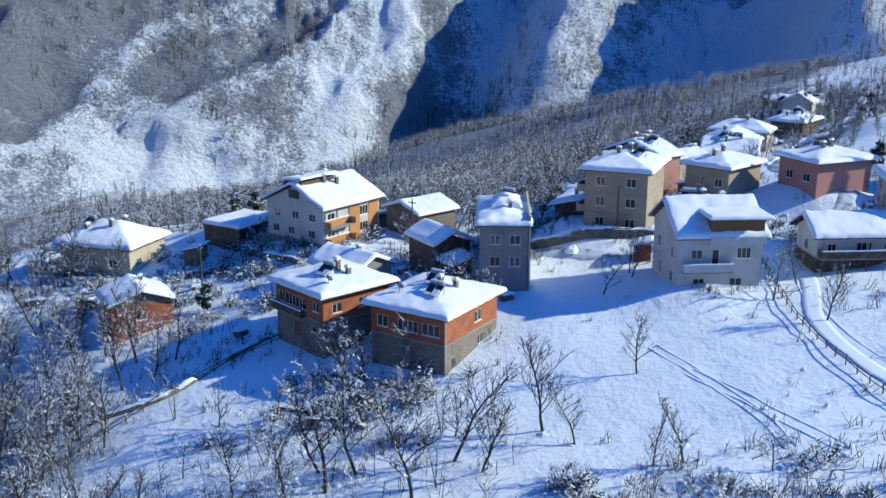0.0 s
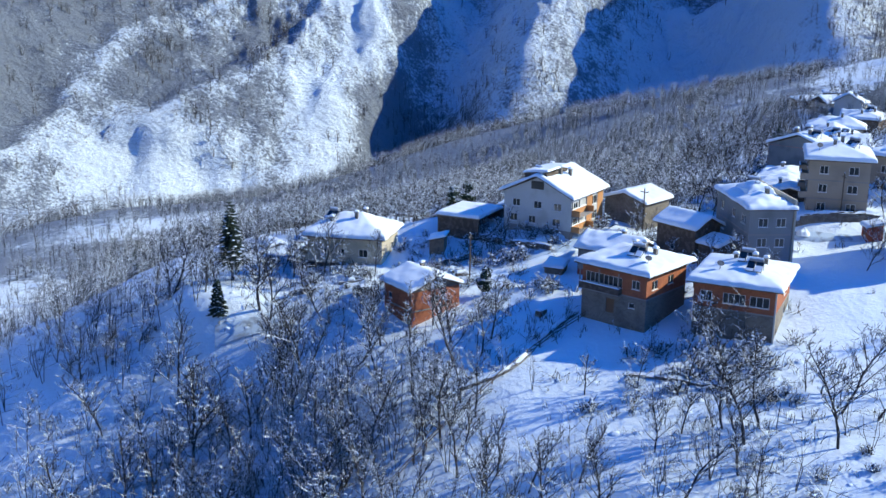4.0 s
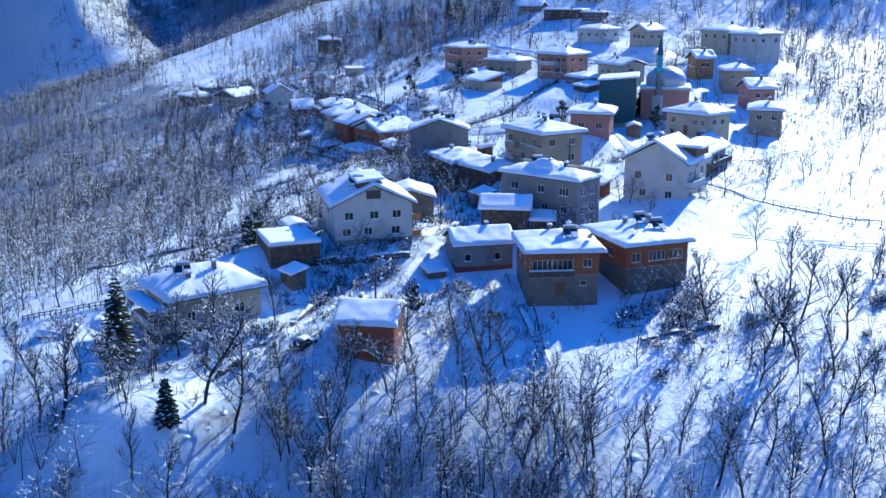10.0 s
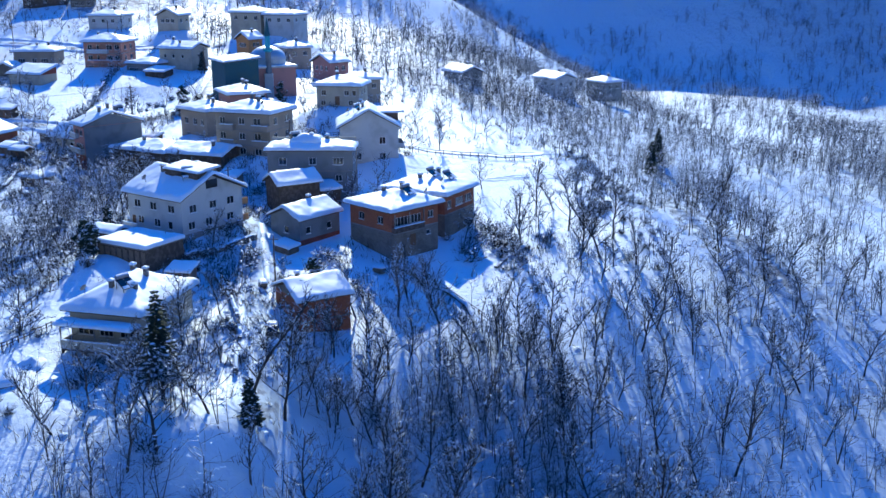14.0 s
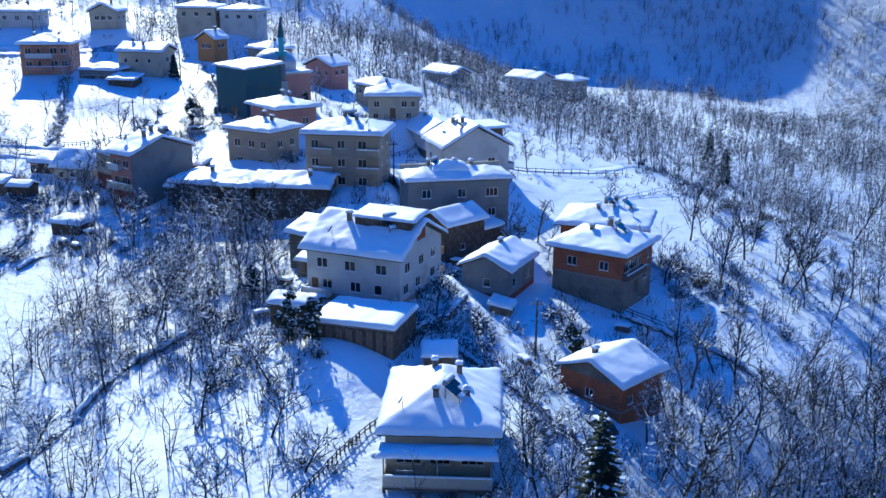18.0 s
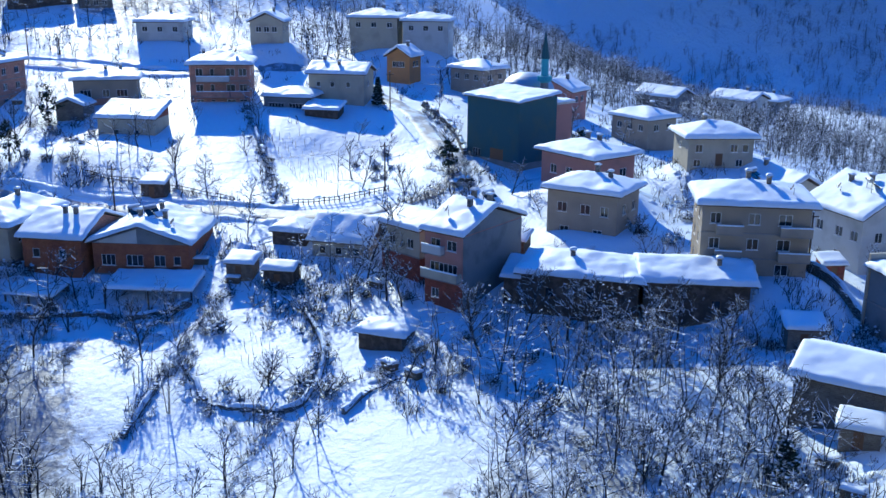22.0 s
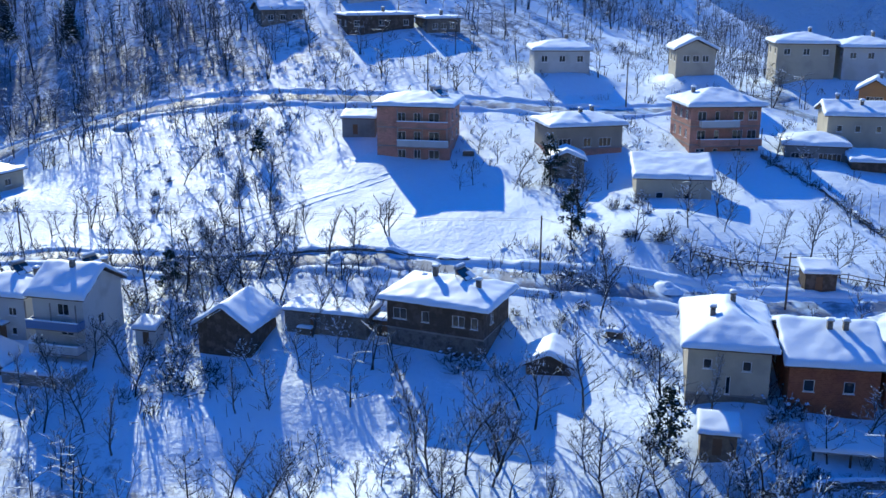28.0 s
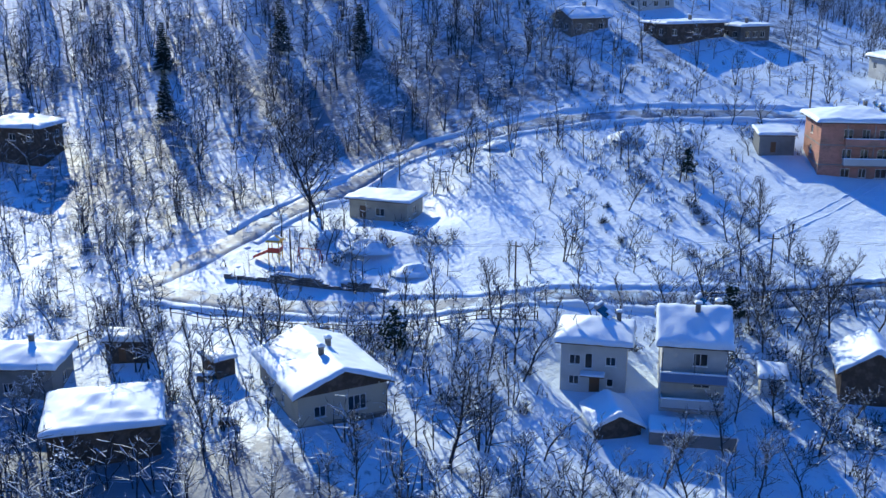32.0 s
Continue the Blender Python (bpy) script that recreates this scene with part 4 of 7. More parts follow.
ch_house = house(57.6, 138.0, 4, 14.8, 8.6, 20.4, 25.6, "white chalet on dark timber posts under a wide snow roof", "gable_x", 2.8, 0.9, floors=((2.4, DARK_WOOD), (5.2, WHITE)), gable=WHITE, holes="f:1.5,3.0,1.2,1.3 f:5.6,2.8,2.2,1.7 f:9.6,3.0,1.4,1.3 l:2.4,3.0,1.2,1.3 r:2.4,3.0,1.2,1.3", chimneys=((0.4, 0.2, 0.8),))
balcony(ch_house, -6.4, -5.0, 6.4, -3.4, 2.6, DARK_WOOD, 5.0)
for px in (-6.2, -3.1, 0, 3.1, 6.2):
    part("post", Shape().box(px - 0.1, -4.95, -2.0, px + 0.1, -4.75, 2.44), DARK_WOOD, ch_house)

# the green clad building and the mosque
house(86.8, 173.0, -155, 14.2, 10.0, 25.0, 36.6, "tall green-clad building under a flat snow roof", "shed", 0.9, 0.5, floors=((1.2, CONCRETE), (11.6, TEAL)), holes="df:6,0.2,3.4,3.0 f:1.5,1.0,2,1.6", chimneys=(), thick=0.45)
# the row along the street
house(75.6, 254.6, -118, 9.8, 15.2, 15.4, 22.9, "cream house on a block base, high hipped snow roof", "hip", 3.2, 0.7, floors=((2.4, BLOCK), (7.5, CREAM)), holes="f:1.6,5.2,0.9,1.1 f:4,2.5,.5,2 f:5.6,5.2,0.9,1.1 " + row("r", 4.8, 1.3, (2, 1.3), (6, 1.3), (10, 1.3)) + row("l", 4.8, 1.3, (2, 1.3), (6, 1.3)), chimneys=((-0.45, -0.35, 0.8), (0.15, 0.2, 0.9)))
house(70.6, 245.6, -115, 10.2, 13.6, 15.2, 21.6, "brick house with a cut-in terrace and a snow roof", "gable_x", 3.0, 0.6, walls=BRICK, holes="f:1.5,3.6,1.1,1.3 f:5.5,3.6,1.1,1.3 l:3,3.6,1.2,1.3", gable=BRICK_PALE, chimneys=((0.0, -0.3, 0.9), (0.4, -0.3, 0.9)))
r_house = house(67.2, 234.2, -109, 15.0, 13.2, 15.8, 21.0, "wide brick house with a low snowy gable and white trim", "gable_y", 2.6, 0.6, floors=((0.8, CONCRETE), (5.2, BRICK)), gable=GREY,
      holes="f:1.2,2.0,2.0,1.6 f:4.8,2.0,2.4,1.6 f:8.8,2.0,1.6,1.6 f:11.6,2.2,1,1.3 l:3,2,1.3,1.4 r:3,2,1.3,1.4 r:8,2,1.3,1.4", chimneys=((-0.2, -0.3, 1.0), (0.35, -0.2, 1.0), (-0.5, 0.2, 0.8), (0.1, 0.4, 1.0)), rough=1.8)
part("gable_panel", Shape().add([(-6.6, -6.06, 5.3), (-0.4, -6.06, 5.3), (-0.4, -6.06, 7.35), (-6.6, -6.003, 5.3), (-0.4, -6.003, 5.3), (-0.4, -6.003, 7.35)], [(0, 1, 2), (5, 4, 3), (0, 3, 4, 1), (1, 4, 5, 2), (2, 5, 3, 0)]), WHITE, r_house, "white painted half of the gable")
house(57.8, 207.0, -120, 9.6, 9.0, 16.6, 21.4, "old timber house on posts with a steep snow roof", "gable_x", 3.2, 0.6, floors=((2.2, DARK_WOOD), (4.8, CREAM)), gable=DARK_WOOD, holes="f:1,3.0,1.0,1.1 f:3.4,3.0,1.0,1.1 f:6,3,1,1.1", chimneys=())
house(63.8, 214.0, -120, 6.0, 6.0, 18.0, 21.4, "small outhouse under deep snow", "hip", 1.4, 0.4, walls=DARK_WOOD, chimneys=(), name="outhouse", category="shed")

# brick houses on the upper field
u_house = house(154.0, 268.8, -116, 14.2, 12.2, 28.4, 38.1, "three-storey pale brick house with white balconies, hipped snow roof", "hip", 2.1, 0.8, floors=((3.0, BRICK_PALE), (6.2, BRICK_PALE), (9.7, BRICK_PALE)),
      holes="".join(row("f", z, 1.5, (3.6, 1.4), (6.4, 1.2), (9.0, 1.8)) + row("r", z, 1.4, (2, 1.4), (6.4, 1.6)) + row("l", z, 1.3, (4, 1.3)) for z in (0.9, 4.0, 7.2)), chimneys=((0.35, 0.3, 0.9), (0.8, 0.2, 0.8)))
balcony(u_house, -2.6, -6.4, 6.1, -5.0, 3.1, WHITE, 6.2, label="white panelled balcony")
balcony(u_house, -2.6, -6.4, 6.1, -5.0, 6.3, BRICK_PALE, 9.5)
v_house = house(138.6, 219.8, -100, 13.8, 11.8, 29.0, 38.4, "three-storey brick house with long balconies and a pyramid snow roof", "hip", 2.9, 0.8, floors=((3.1, BRICK_PALE), (6.2, BRICK_PALE), (9.4, BRICK_PALE)),
      holes="".join(row("f", z, 1.5, (1.2, 1.5), (4.2, 0.8), (7.4, 1.8), (10, 1.6)) + row("l", z, 1.5, (1.6, 1.2), (4.4, 1.2), (7.2, 1.2)) + row("r", z, 1.4, (2, 1.4), (6, 1.5)) for z in (0.9, 4.0, 7.2)), chimneys=((-0.7, 0.2, 0.8),))
balcony(v_house, -4.6, -6.4, 2.0, -5.1, 6.2, WHITE)
balcony(v_house, 2.2, -6.4, 6.1, -5.1, 3.1, BRICK_PALE, 6.0)
balcony(v_house, -4.6, -6.4, 2.0, -5.1, 3.1, BRICK_PALE)
house(132.0, 195.6, -115, 13.0, 9.6, 29.2, 36.6, "cream house with a gabled snow roof", "gable_x", 1.9, 0.6, walls=CREAM, holes=row("f", 4.8, 1.1, (1.6, 0.9), (4.6, 0.9), (8.0, 0.9)) + "r:3,4.8,1.2,1.2", chimneys=((-0.7, 0.1, 0.9), (0.0, -0.4, 0.6)))
house(129.5, 206.0, -118, 10.8, 9.0, 28.4, 32.4, "open garage with a clean sloping snow roof", "hip", 1.8, 0.4, walls=GREY, holes="f:1,0.3,3.4,2.6 f:5.4,0.3,3.6,2.6 l:2,1,2,1.6", chimneys=(), name="garage", category="garage")
house(121.0, 201.0, -115, 7.6, 5.4, 27.6, 30.6, "low shed under smooth snow", "shed", 1.0, 0.4, walls=DARK_WOOD, chimneys=(), name="shed", category="shed")
house(120.0, 237.8, -112, 12.2, 8.2, 25.6, 30.4, "yellowish cottage with a stepped snow roof", "shed", 2.2, 0.5, walls=CREAM, gable=BRICK_RED, holes="f:3,1.6,1.1,1.2 f:7,1.6,1.1,1.2", chimneys=())
house(143.2, 243.4, -92, 14.0, 10.2, 29.4, 35.2, "beige bungalow on a brick base with a hipped snow roof", "hip", 2.0, 0.7, floors=((2.2, BRICK_PALE), (5.8, BEIGE)), holes=row("f", 2.4, 1.5, (1.2, 2.2), (5.6, 1.4), (8.4, 2.2)) + "r:3,2.4,1.4,1.4", chimneys=((0.0, -0.2, 0.6), (0.5, 0.3, 0.8)))
house(134.0, 249.4, -110, 6.4, 6.0, 27.0, 31.0, "small grey block shed with a snow gable", "gable_y", 1.3, 0.4, walls=BLOCK, chimneys=(), name="shed", category="shed")

# the lower end of the street
x_house = house(121.4, 332.8, -122, 9.0, 8.0, 13.6, 20.0, "white two-storey house with turquoise windows and a hipped snow roof", "hip", 2.4, 0.7, walls=WHITE,
      holes="f:1.0,3.7,1.3,1.2 f:2.8,3.3,0.9,1.9 f:5.2,3.8,1.2,1.1 f:1,1.2,1.2,1.1 f:5.4,1.2,.8,1 df:3.4,0.2,1.2,2.1 r:2,3.6,1.2,1.2 l:2,3.6,1.2,1.2", frame_mat=FRAME, chimneys=((0.75, 0.5, 0.9),))
y_house = house(114.0, 324.4, -120, 8.2, 10.0, 13.4, 21.6, "white house with blue balconies and a steep snow roof", "gable_x", 3.4, 0.6, walls=WHITE, holes="f:3.6,3.4,1.8,1.9 f:3.4,6.0,1.6,1.5 l:2,4,1.2,1.3 r:3,4,1.2,1.3", chimneys=((0.1, -0.25, 0.9), (0.9, 0.55, 1.0)))
balcony(y_house, -3.6, -6.0, 3.6, -4.4, 4.6, BLUE_SHADED_WHITE, 8.0, label="blue painted balcony")
balcony(y_house, -3.4, -6.2, 3.4, -4.4, 1.6, WHITE)
tr = part("terrace", Shape().box(-4.6, -10.2, -3.0, 4.6, -6.3, 0.35), CONCRETE, y_house, "concrete terrace below the balconies")
snow_slab("snow_cover", "flat", 9.3, 4.0, 0, 0.36, 0.35, tr, seed=9).location = (0, -8.25, 0)
px_roof = part("porch_roof", Shape().box(-1.4, -4.7, 2.75, 1.4, -3.2, 2.87), DARK_WOOD, x_house)
snow_slab("snow_cover", "flat", 2.9, 1.6, 0, 2.875, 0.25, px_roof, seed=10).location = (0, -3.95, 0)
z_house = house(97.6, 280.0, -129, 14.4, 10.8, 15.8, 22.0, "dark timber house with white windows and a wide snow roof", "hip", 2.5, 0.9, floors=((2.6, STONE), (6.2, DARK_WOOD)), holes=row("f", 3.8, 1.4, (0.8, 1.8), (4.6, 1.0), (8.6, 1.6), (11, .9)) + "r:2,3.8,1.3,1.3 l:3,3.8,1.4,1.4", chimneys=((-0.3, -0.05, 1.0), (0.75, -0.2, 0.9), (0.1, 0.5, 1.1)))
house(129.4, 364.4, -173, 15.4, 12.0, 11.4, 16.9, "grey house with a sunlit gable roof of snow", "gable_x", 2.7, 0.7, floors=((2.0, BLOCK), (5.5, CREAM)), gable=DARK_WOOD, holes="r:1.6,2.8,1.4,1.3 r:5.6,2.8,2.2,1.8 f:3,2.8,1.2,1.3 f:8,2.8,1.2,1.3", chimneys=((0.0, 0.2, 0.9), (0.35, -0.15, 0.8)))
house(129.6, 388.6, -94, 12.6, 11.4, 9.4, 15.2, "dark timber barn under a wide snow roof", "hip", 2.2, 0.6, walls=DARK_WOOD, chimneys=(), name="barn", category="barn")
house(143.6, 397.0, -110, 10.0, 8.0, 11.2, 17.2, "grey cottage with a humped snow roof", "hip", 2.0, 0.6, walls=GREY, holes="r:3,3,1.2,1.2 f:3,3,1.2,1.2", chimneys=((0.2, 0.2, 0.8),))
house(112.6, 335.2, -104, 5.8, 6.6, 9.8, 13.4, "wooden hay shed with a snow gable", "gable_y", 1.6, 0.4, walls=DARK_WOOD, chimneys=(), name="shed", category="shed")
house(106.4, 305.2, -124, 8.2, 8.0, 12.6, 18.0, "dark wooden barn with a snow-flecked roof", "gable_y", 2.8, 0.5, walls=DARK_WOOD, chimneys=(), name="barn", category="barn")
house(86.8, 270.6, -118, 6.0, 6.2, 12.8, 16.6, "small shed with a porch roof in the snow", "gable_y", 1.5, 0.4, walls=DARK_WOOD, chimneys=(), name="shed", category="shed")
house(175.7, 342.4, -131, 11.4, 7.6, 22.6, 25.9, "low cream utility hut with a flat snow roof", "flat", 0.0, 0.6, walls=CREAM, holes="df:1.8,0.3,1.1,2.0 f:4.6,0.8,1.6,1.3 r:2,1,1.4,1.2", chimneys=(), name="hut", category="hut", thick=0.4)
house(30.0, 207.4, -125, 6.4, 5.0, 14.4, 17.2, "tumbledown shed buried in snow", "hip", 1.2, 0.4, walls=DARK_WOOD, chimneys=(), name="shed", category="shed", rough=2.5)
house(-71.0, 179.0, -60, 5.0, 4.4, 8.8, 11.4, "small wooden hut half hidden by snow", "gable_x", 1.0, 0.3, walls=DARK_WOOD, chimneys=(), name="shed", category="shed")
house(-22.8, 148.4, -30, 3.4, 3.2, 12.6, 15.0, "little hen house with a snow lid", "shed", 0.6, 0.2, walls=WOOD, chimneys=(), name="hen_house", category="shed")

# houses farther up and behind
for fx, fy, fturn, fw, fd, fz, fe, fk, fm, flabel in (
        (182.5, 231, -105, 12.5, 11, 38.5, 44.4, "hip", WHITE, "white house on the upper road with a pyramid of snow"),
        (171, 206.5, -108, 9, 9, 38.0, 44.8, "gable_y", CREAM, "narrow cream house with a steep snowy gable"),
        (172.6, 179.6, -113, 13, 11, 37.0, 45.6, "hip", CREAM, "long cream house block with dormers in the snow"),
        (167.2, 167.8, -113, 12.4, 11, 36.6, 45.0, "hip", WHITE, "white house joined to its neighbour, snow roof"),
        (140, 163, -150, 11, 9, 29.5, 36.0, "hip", BEIGE, "beige house behind the mosque under snow"),
        (150, 178, -130, 7, 7, 32.0, 38.0, "gable_y", SALMON, "small orange house with a snow gable"),
        (156, 108, -150, 13, 9, 22.0, 26.5, "gable_x", GREY, "low grey house at the village edge in snow"),
        (176, 74, -150, 14, 10, 17.5, 22.0, "gable_x", WHITE, "white house among bare trees at the edge"),
        (196, 52, -150, 12, 9, 14.0, 18.5, "hip", GREY, "grey house far down the side valley"),
        (214.5, 263, -82, 17, 9, 45.4, 50.2, "flat", DARK_WOOD, "dark hillside house half hidden by trees"),
        (222.5, 284, -80, 11, 8, 47.8, 51.2, "gable_x", BLOCK, "block-built hillside house under snow"),
        (212.6, 248.8, -82, 9.5, 8, 45.2, 49.4, "flat", BLOCK, "dark block annex of the hillside house under snow"),
        (233, 262, -80, 12, 9, 51.0, 55.4, "gable_x", WHITE, "white hillside house under snow"),
        (220, 398, -120, 12, 9, 28.5, 34.0, "hip", DARK_WOOD, "dark wooden house in the upper woods"),
        (122, 150, -140, 10, 8, 27.0, 33.0, "gable_y", PINK, "pink house behind the mosque"),
        (102, 140, -160, 11, 9, 24.5, 30.0, "hip", BEIGE, "beige house on the east lane")):
    house(fx, fy, fturn, fw, fd, fz, fe, flabel, fk, 2.2, 0.6, walls=fm, holes=row("f", fe - fz - 2.2, 1.3, (1.4, 1.3), (fw / 2 - 1.2, 1.3), (fw - 3.8, 1.3)) + row("r", fe - fz - 2.2, 1.3, (1.5, 1.3), (fd - 4, 1.3)) + row("l", fe - fz - 2.2, 1.3, (1.5, 1.3), (fd - 4, 1.3)),
          chimneys=((0.3, 0.2, 0.9),))

# lean-to roofs below the brick row
for lx, ly, lw, ld, lturn, lz, llabel in ((59.8, 250.0, 7.4, 4.6, -117, 16.0, "tin lean-to roof buried in snow"), (56.6, 234.4, 12.4, 6.2, -109, 16.9, "broad garage roof under a sheet of snow")):
    lt = thing("lean_to", lx, ly, ground_at(lx, ly) - 0.2, lturn, llabel, "shed")
    h0 = lz - ground_at(lx, ly)
    part("roof", roof_shape("shed", lw, ld, 0.7, h0), SHEET, lt)
    for px in (-lw / 2 + 0.2, 0, lw / 2 - 0.2):
        part("post", Shape().box(px - 0.1, -ld / 2 + 0.1, -1.5, px + 0.1, -ld / 2 + 0.3, h0 - 0.16), DARK_WOOD, lt)
    part("back_wall", Shape().box(-lw / 2 + 0.1, ld / 2 - 0.4, -1.5, lw / 2 - 0.1, ld / 2 - 0.15, h0 + 0.4), BLOCK, lt)
    snow_slab("snow_cover", "shed", lw + 0.2, ld + 0.2, 0.7, h0 + 0.005, 0.45, lt, seed=int(lx))


# ---- mosque ----
mosque = thing("mosque", 99.0, 165.8, 27.0, -155, "small pink mosque with a grey dome and a turquoise minaret", "mosque")
part("wall", Shape().box(-6, -6, -5, 6, 6, 7.0), PINK, mosque)
part("cornice", Shape().box(-6.4, -6.4, 7.0, 6.4, 6.4, 7.4), WHITE, mosque)
snow_slab("snow_cover", "flat", 12.9, 12.9, 0, 7.4, 0.35, mosque, seed=4)
drum = Shape().tube((0, 0, 7.4), (0, 0, 9.0), 5.0, 5.0, 16)
part("drum", drum, WHITE, mosque)
dome = Shape()
for k in range(8):
    a0, a1 = math.pi / 2 * k / 8, math.pi / 2 * (k + 1) / 8
    dome.tube((0, 0, 9.0 + 3.6 * math.sin(a0)), (0, 0, 9.0 + 3.6 * math.sin(a1)), 5.1 * math.cos(a0), max(0.02, 5.1 * math.cos(a1)), 24, cap=False)
part("dome", dome, LEAD, mosque, soft=True)
part("finial", Shape().tube((0, 0, 12.6), (0, 0, 14.0), 0.12, 0.03, 6), METAL, mosque)
for q, px in enumerate((-4, -1.2, 1.6, 4.2)):
    window_part(pose(-6, -6.02, 0), 6 + px - 0.5, 3.4, 6 + px + 0.5, 5.6, mosque, FRAME)
minaret = thing("minaret", 92.8, 164.8, 24.6, 0, "slender turquoise minaret with a balcony and a pointed cap", "minaret")
part("base", Shape().box(-1.1, -1.1, -3, 1.1, 1.1, 8.0), WHITE, minaret)
part("shaft", Shape().tube((0, 0, 8.0), (0, 0, 14.0), 0.85, 0.75, 12), GREY, minaret)
part("gallery", Shape().tube((0, 0, 13.7), (0, 0, 14.1), 0.8, 1.35, 12).tube((0, 0, 14.1), (0, 0, 14.9), 1.35, 1.35, 12), TURQUOISE, minaret)
part("upper_shaft", Shape().tube((0, 0, 14.9), (0, 0, 18.0), 0.68, 0.66, 12), TURQUOISE, minaret, "bright turquoise upper shaft")
part("spire", Shape().tube((0, 0, 18.0), (0, 0, 23.0), 0.85, 0.04, 12), TEAL, minaret)


# ---- roads, walls and fences ----
def curve_points(pts, step=2.0):
    """A smooth line through a few places of the plan."""
    pts = [np.array(p, float) for p in pts]
    pts = [2 * pts[0] - pts[1]] + pts + [2 * pts[-1] - pts[-2]]
    out = []
    for a, b, c, d in zip(pts, pts[1:], pts[2:], pts[3:]):
        n = max(2, int(np.linalg.norm(c - b) / step))
        for k in range(n):
            t = k / n
            out.append(0.5 * (2 * b + (c - a) * t + (2 * a - 5 * b + 4 * c - d) * t * t + (3 * b - a - 3 * c + d) * t ** 3))
    return np.array(out + [pts[-2]])


def along(pts):
    d = np.gradient(pts, axis=0)
    d /= np.linalg.norm(d, axis=1)[:, None]
    return d, np.stack([-d[:, 1], d[:, 0]], -1)


def road_strip(name, pts, width, mat, label, lift=0.12):
    c = curve_points(pts, 1.5)
    _, n = along(c)
    off = np.linspace(-0.5, 0.5, 7) * width
    xs, ys = c[:, 0][:, None] + n[:, 0][:, None] * off, c[:, 1][:, None] + n[:, 1][:, None] * off
    mid = ground_height(c[:, 0], c[:, 1])[:, None]
    zs = 0.35 * mid + 0.65 * ground_height(xs, ys) + lift
    edge = np.abs(off)[None, :] > width * 0.49
    zs = zs + 0.05 * fbm(xs / 1.2, ys / 1.2, 2, 31) - 0.5 * edge
    return tagged(sheet_object(name, xs, ys, zs, mat), label, "road", kind="structure")


road_strip("road_1", [(163, 381), (157.5, 371.5), (147.5, 352.5), (140.5, 338), (133, 318), (122, 296), (112, 278), (100, 262), (89, 246), (80, 228), (72, 214), (69, 202), (73, 190), (84, 183), (106, 183), (124, 184), (150, 192), (170, 196)], 5.0, ASPHALT, "cleared wet street between banks of snow")
road_strip("road_2", [(165, 383), (171, 374), (178.5, 363), (187, 350), (194, 334), (192, 318), (187, 300), (178, 276), (168, 252), (159, 232), (158, 212), (164, 188)], 5.8, ASPHALT, "upper road winding round the hillside")
road_strip("road_3", [(-78, 146), (-62, 147.5), (-46, 150.5), (-30, 153.2), (-15, 155.6), (0, 157.4), (12, 154.2), (24, 149.2), (34, 147.6), (48, 150), (62, 156), (73, 176)], 3.8, ROAD, "trodden lane with patches of earth")
road_strip("road_4", [(47, 150), (50, 134), (47, 120), (50, 105), (62, 88)], 3.2, SNOW, "snowed-over cart track beside a fence")


def wall_line(name, pts, height, width, mat, label, snow=0.3):
    """A dry stone wall: separate rough stones in courses over a core, with a cushion of snow on top."""
    c = curve_points(pts, 1.0)
    _, n = along(c)
    g = ground_height(c[:, 0], c[:, 1])
    th = thing(name, c[0, 0], c[0, 1], g[0], 0, label, "wall")
    loc = np.array([c[0, 0], c[0, 1], g[0]])
    rnd = random.Random(int(abs(c[0, 0] * 31 + c[0, 1])))
    core, blocks, top = Shape(), Shape(), []
    for k in range(len(c) - 1):
        a, b = Vector((*c[k], g[k])) - Vector(loc), Vector((*c[k + 1], g[k + 1])) - Vector(loc)
        d = (b - a)
        m = Matrix.Translation(a) @ Matrix.Rotation(math.atan2(d.y, d.x), 4, 'Z')
        ln = Vector((d.x, d.y)).length
        rise = d.z / max(ln, 0.1)
        low = float(smooth(-0.1, 0.25, fbm(c[k, 0] / 3.1, c[k, 1] / 3.1, 2, 19)))
        tall = height * (1 - 0.65 * low) * rnd.uniform(0.85, 1.15)
        core.box(0, -width * 0.42, -0.6, ln, width * 0.42, tall * 0.9 + rise * 0.5, m)
        z = -0.2
        while z < tall - 0.1:
            hgt = rnd.uniform(0.22, 0.36)
            x = rnd.uniform(-0.1, 0.1)
            while x < ln:
                s = rnd.uniform(0.3, 0.6)
                blocks.box(x, -width / 2 - rnd.uniform(0, 0.05), z + rise * x, x + s * 0.95, width / 2 + rnd.uniform(0, 0.05), z + hgt * 0.93 + rise * x, m)
                x += s
            z += hgt
    part("core", core, STONE, th)
    bl = part("stones", blocks, STONE, th)
    bl["kind"] = "stuff"
    off = np.linspace(-0.62, 0.62, 5) * width
    sway = (0.35 * fbm(c[:, 0] / 2.0, c[:, 1] / 2.0, 2, 23))[:, None] * width
    xs, ys = c[:, 0][:, None] + n[:, 0][:, None] * (off + sway) - loc[0], c[:, 1][:, None] + n[:, 1][:, None] * (off + sway) - loc[1]
    gap = smooth(-0.1, 0.25, fbm(c[:, 0] / 3.1, c[:, 1] / 3.1, 2, 19))[:, None]
    zs = (g - loc[2])[:, None] + height + snow * (1 - (off / width / 0.62) ** 2)[None, :] * (1.2 - gap) + 0.45 * fbm(xs / 0.8, ys / 0.8, 3, 17) - 0.4 * gap - 1.1 * height * smooth(0.6, 0.9, gap)
    sn = sheet_object("snow_cap", xs, ys, zs, SNOW)
    sn.parent = th
    return th


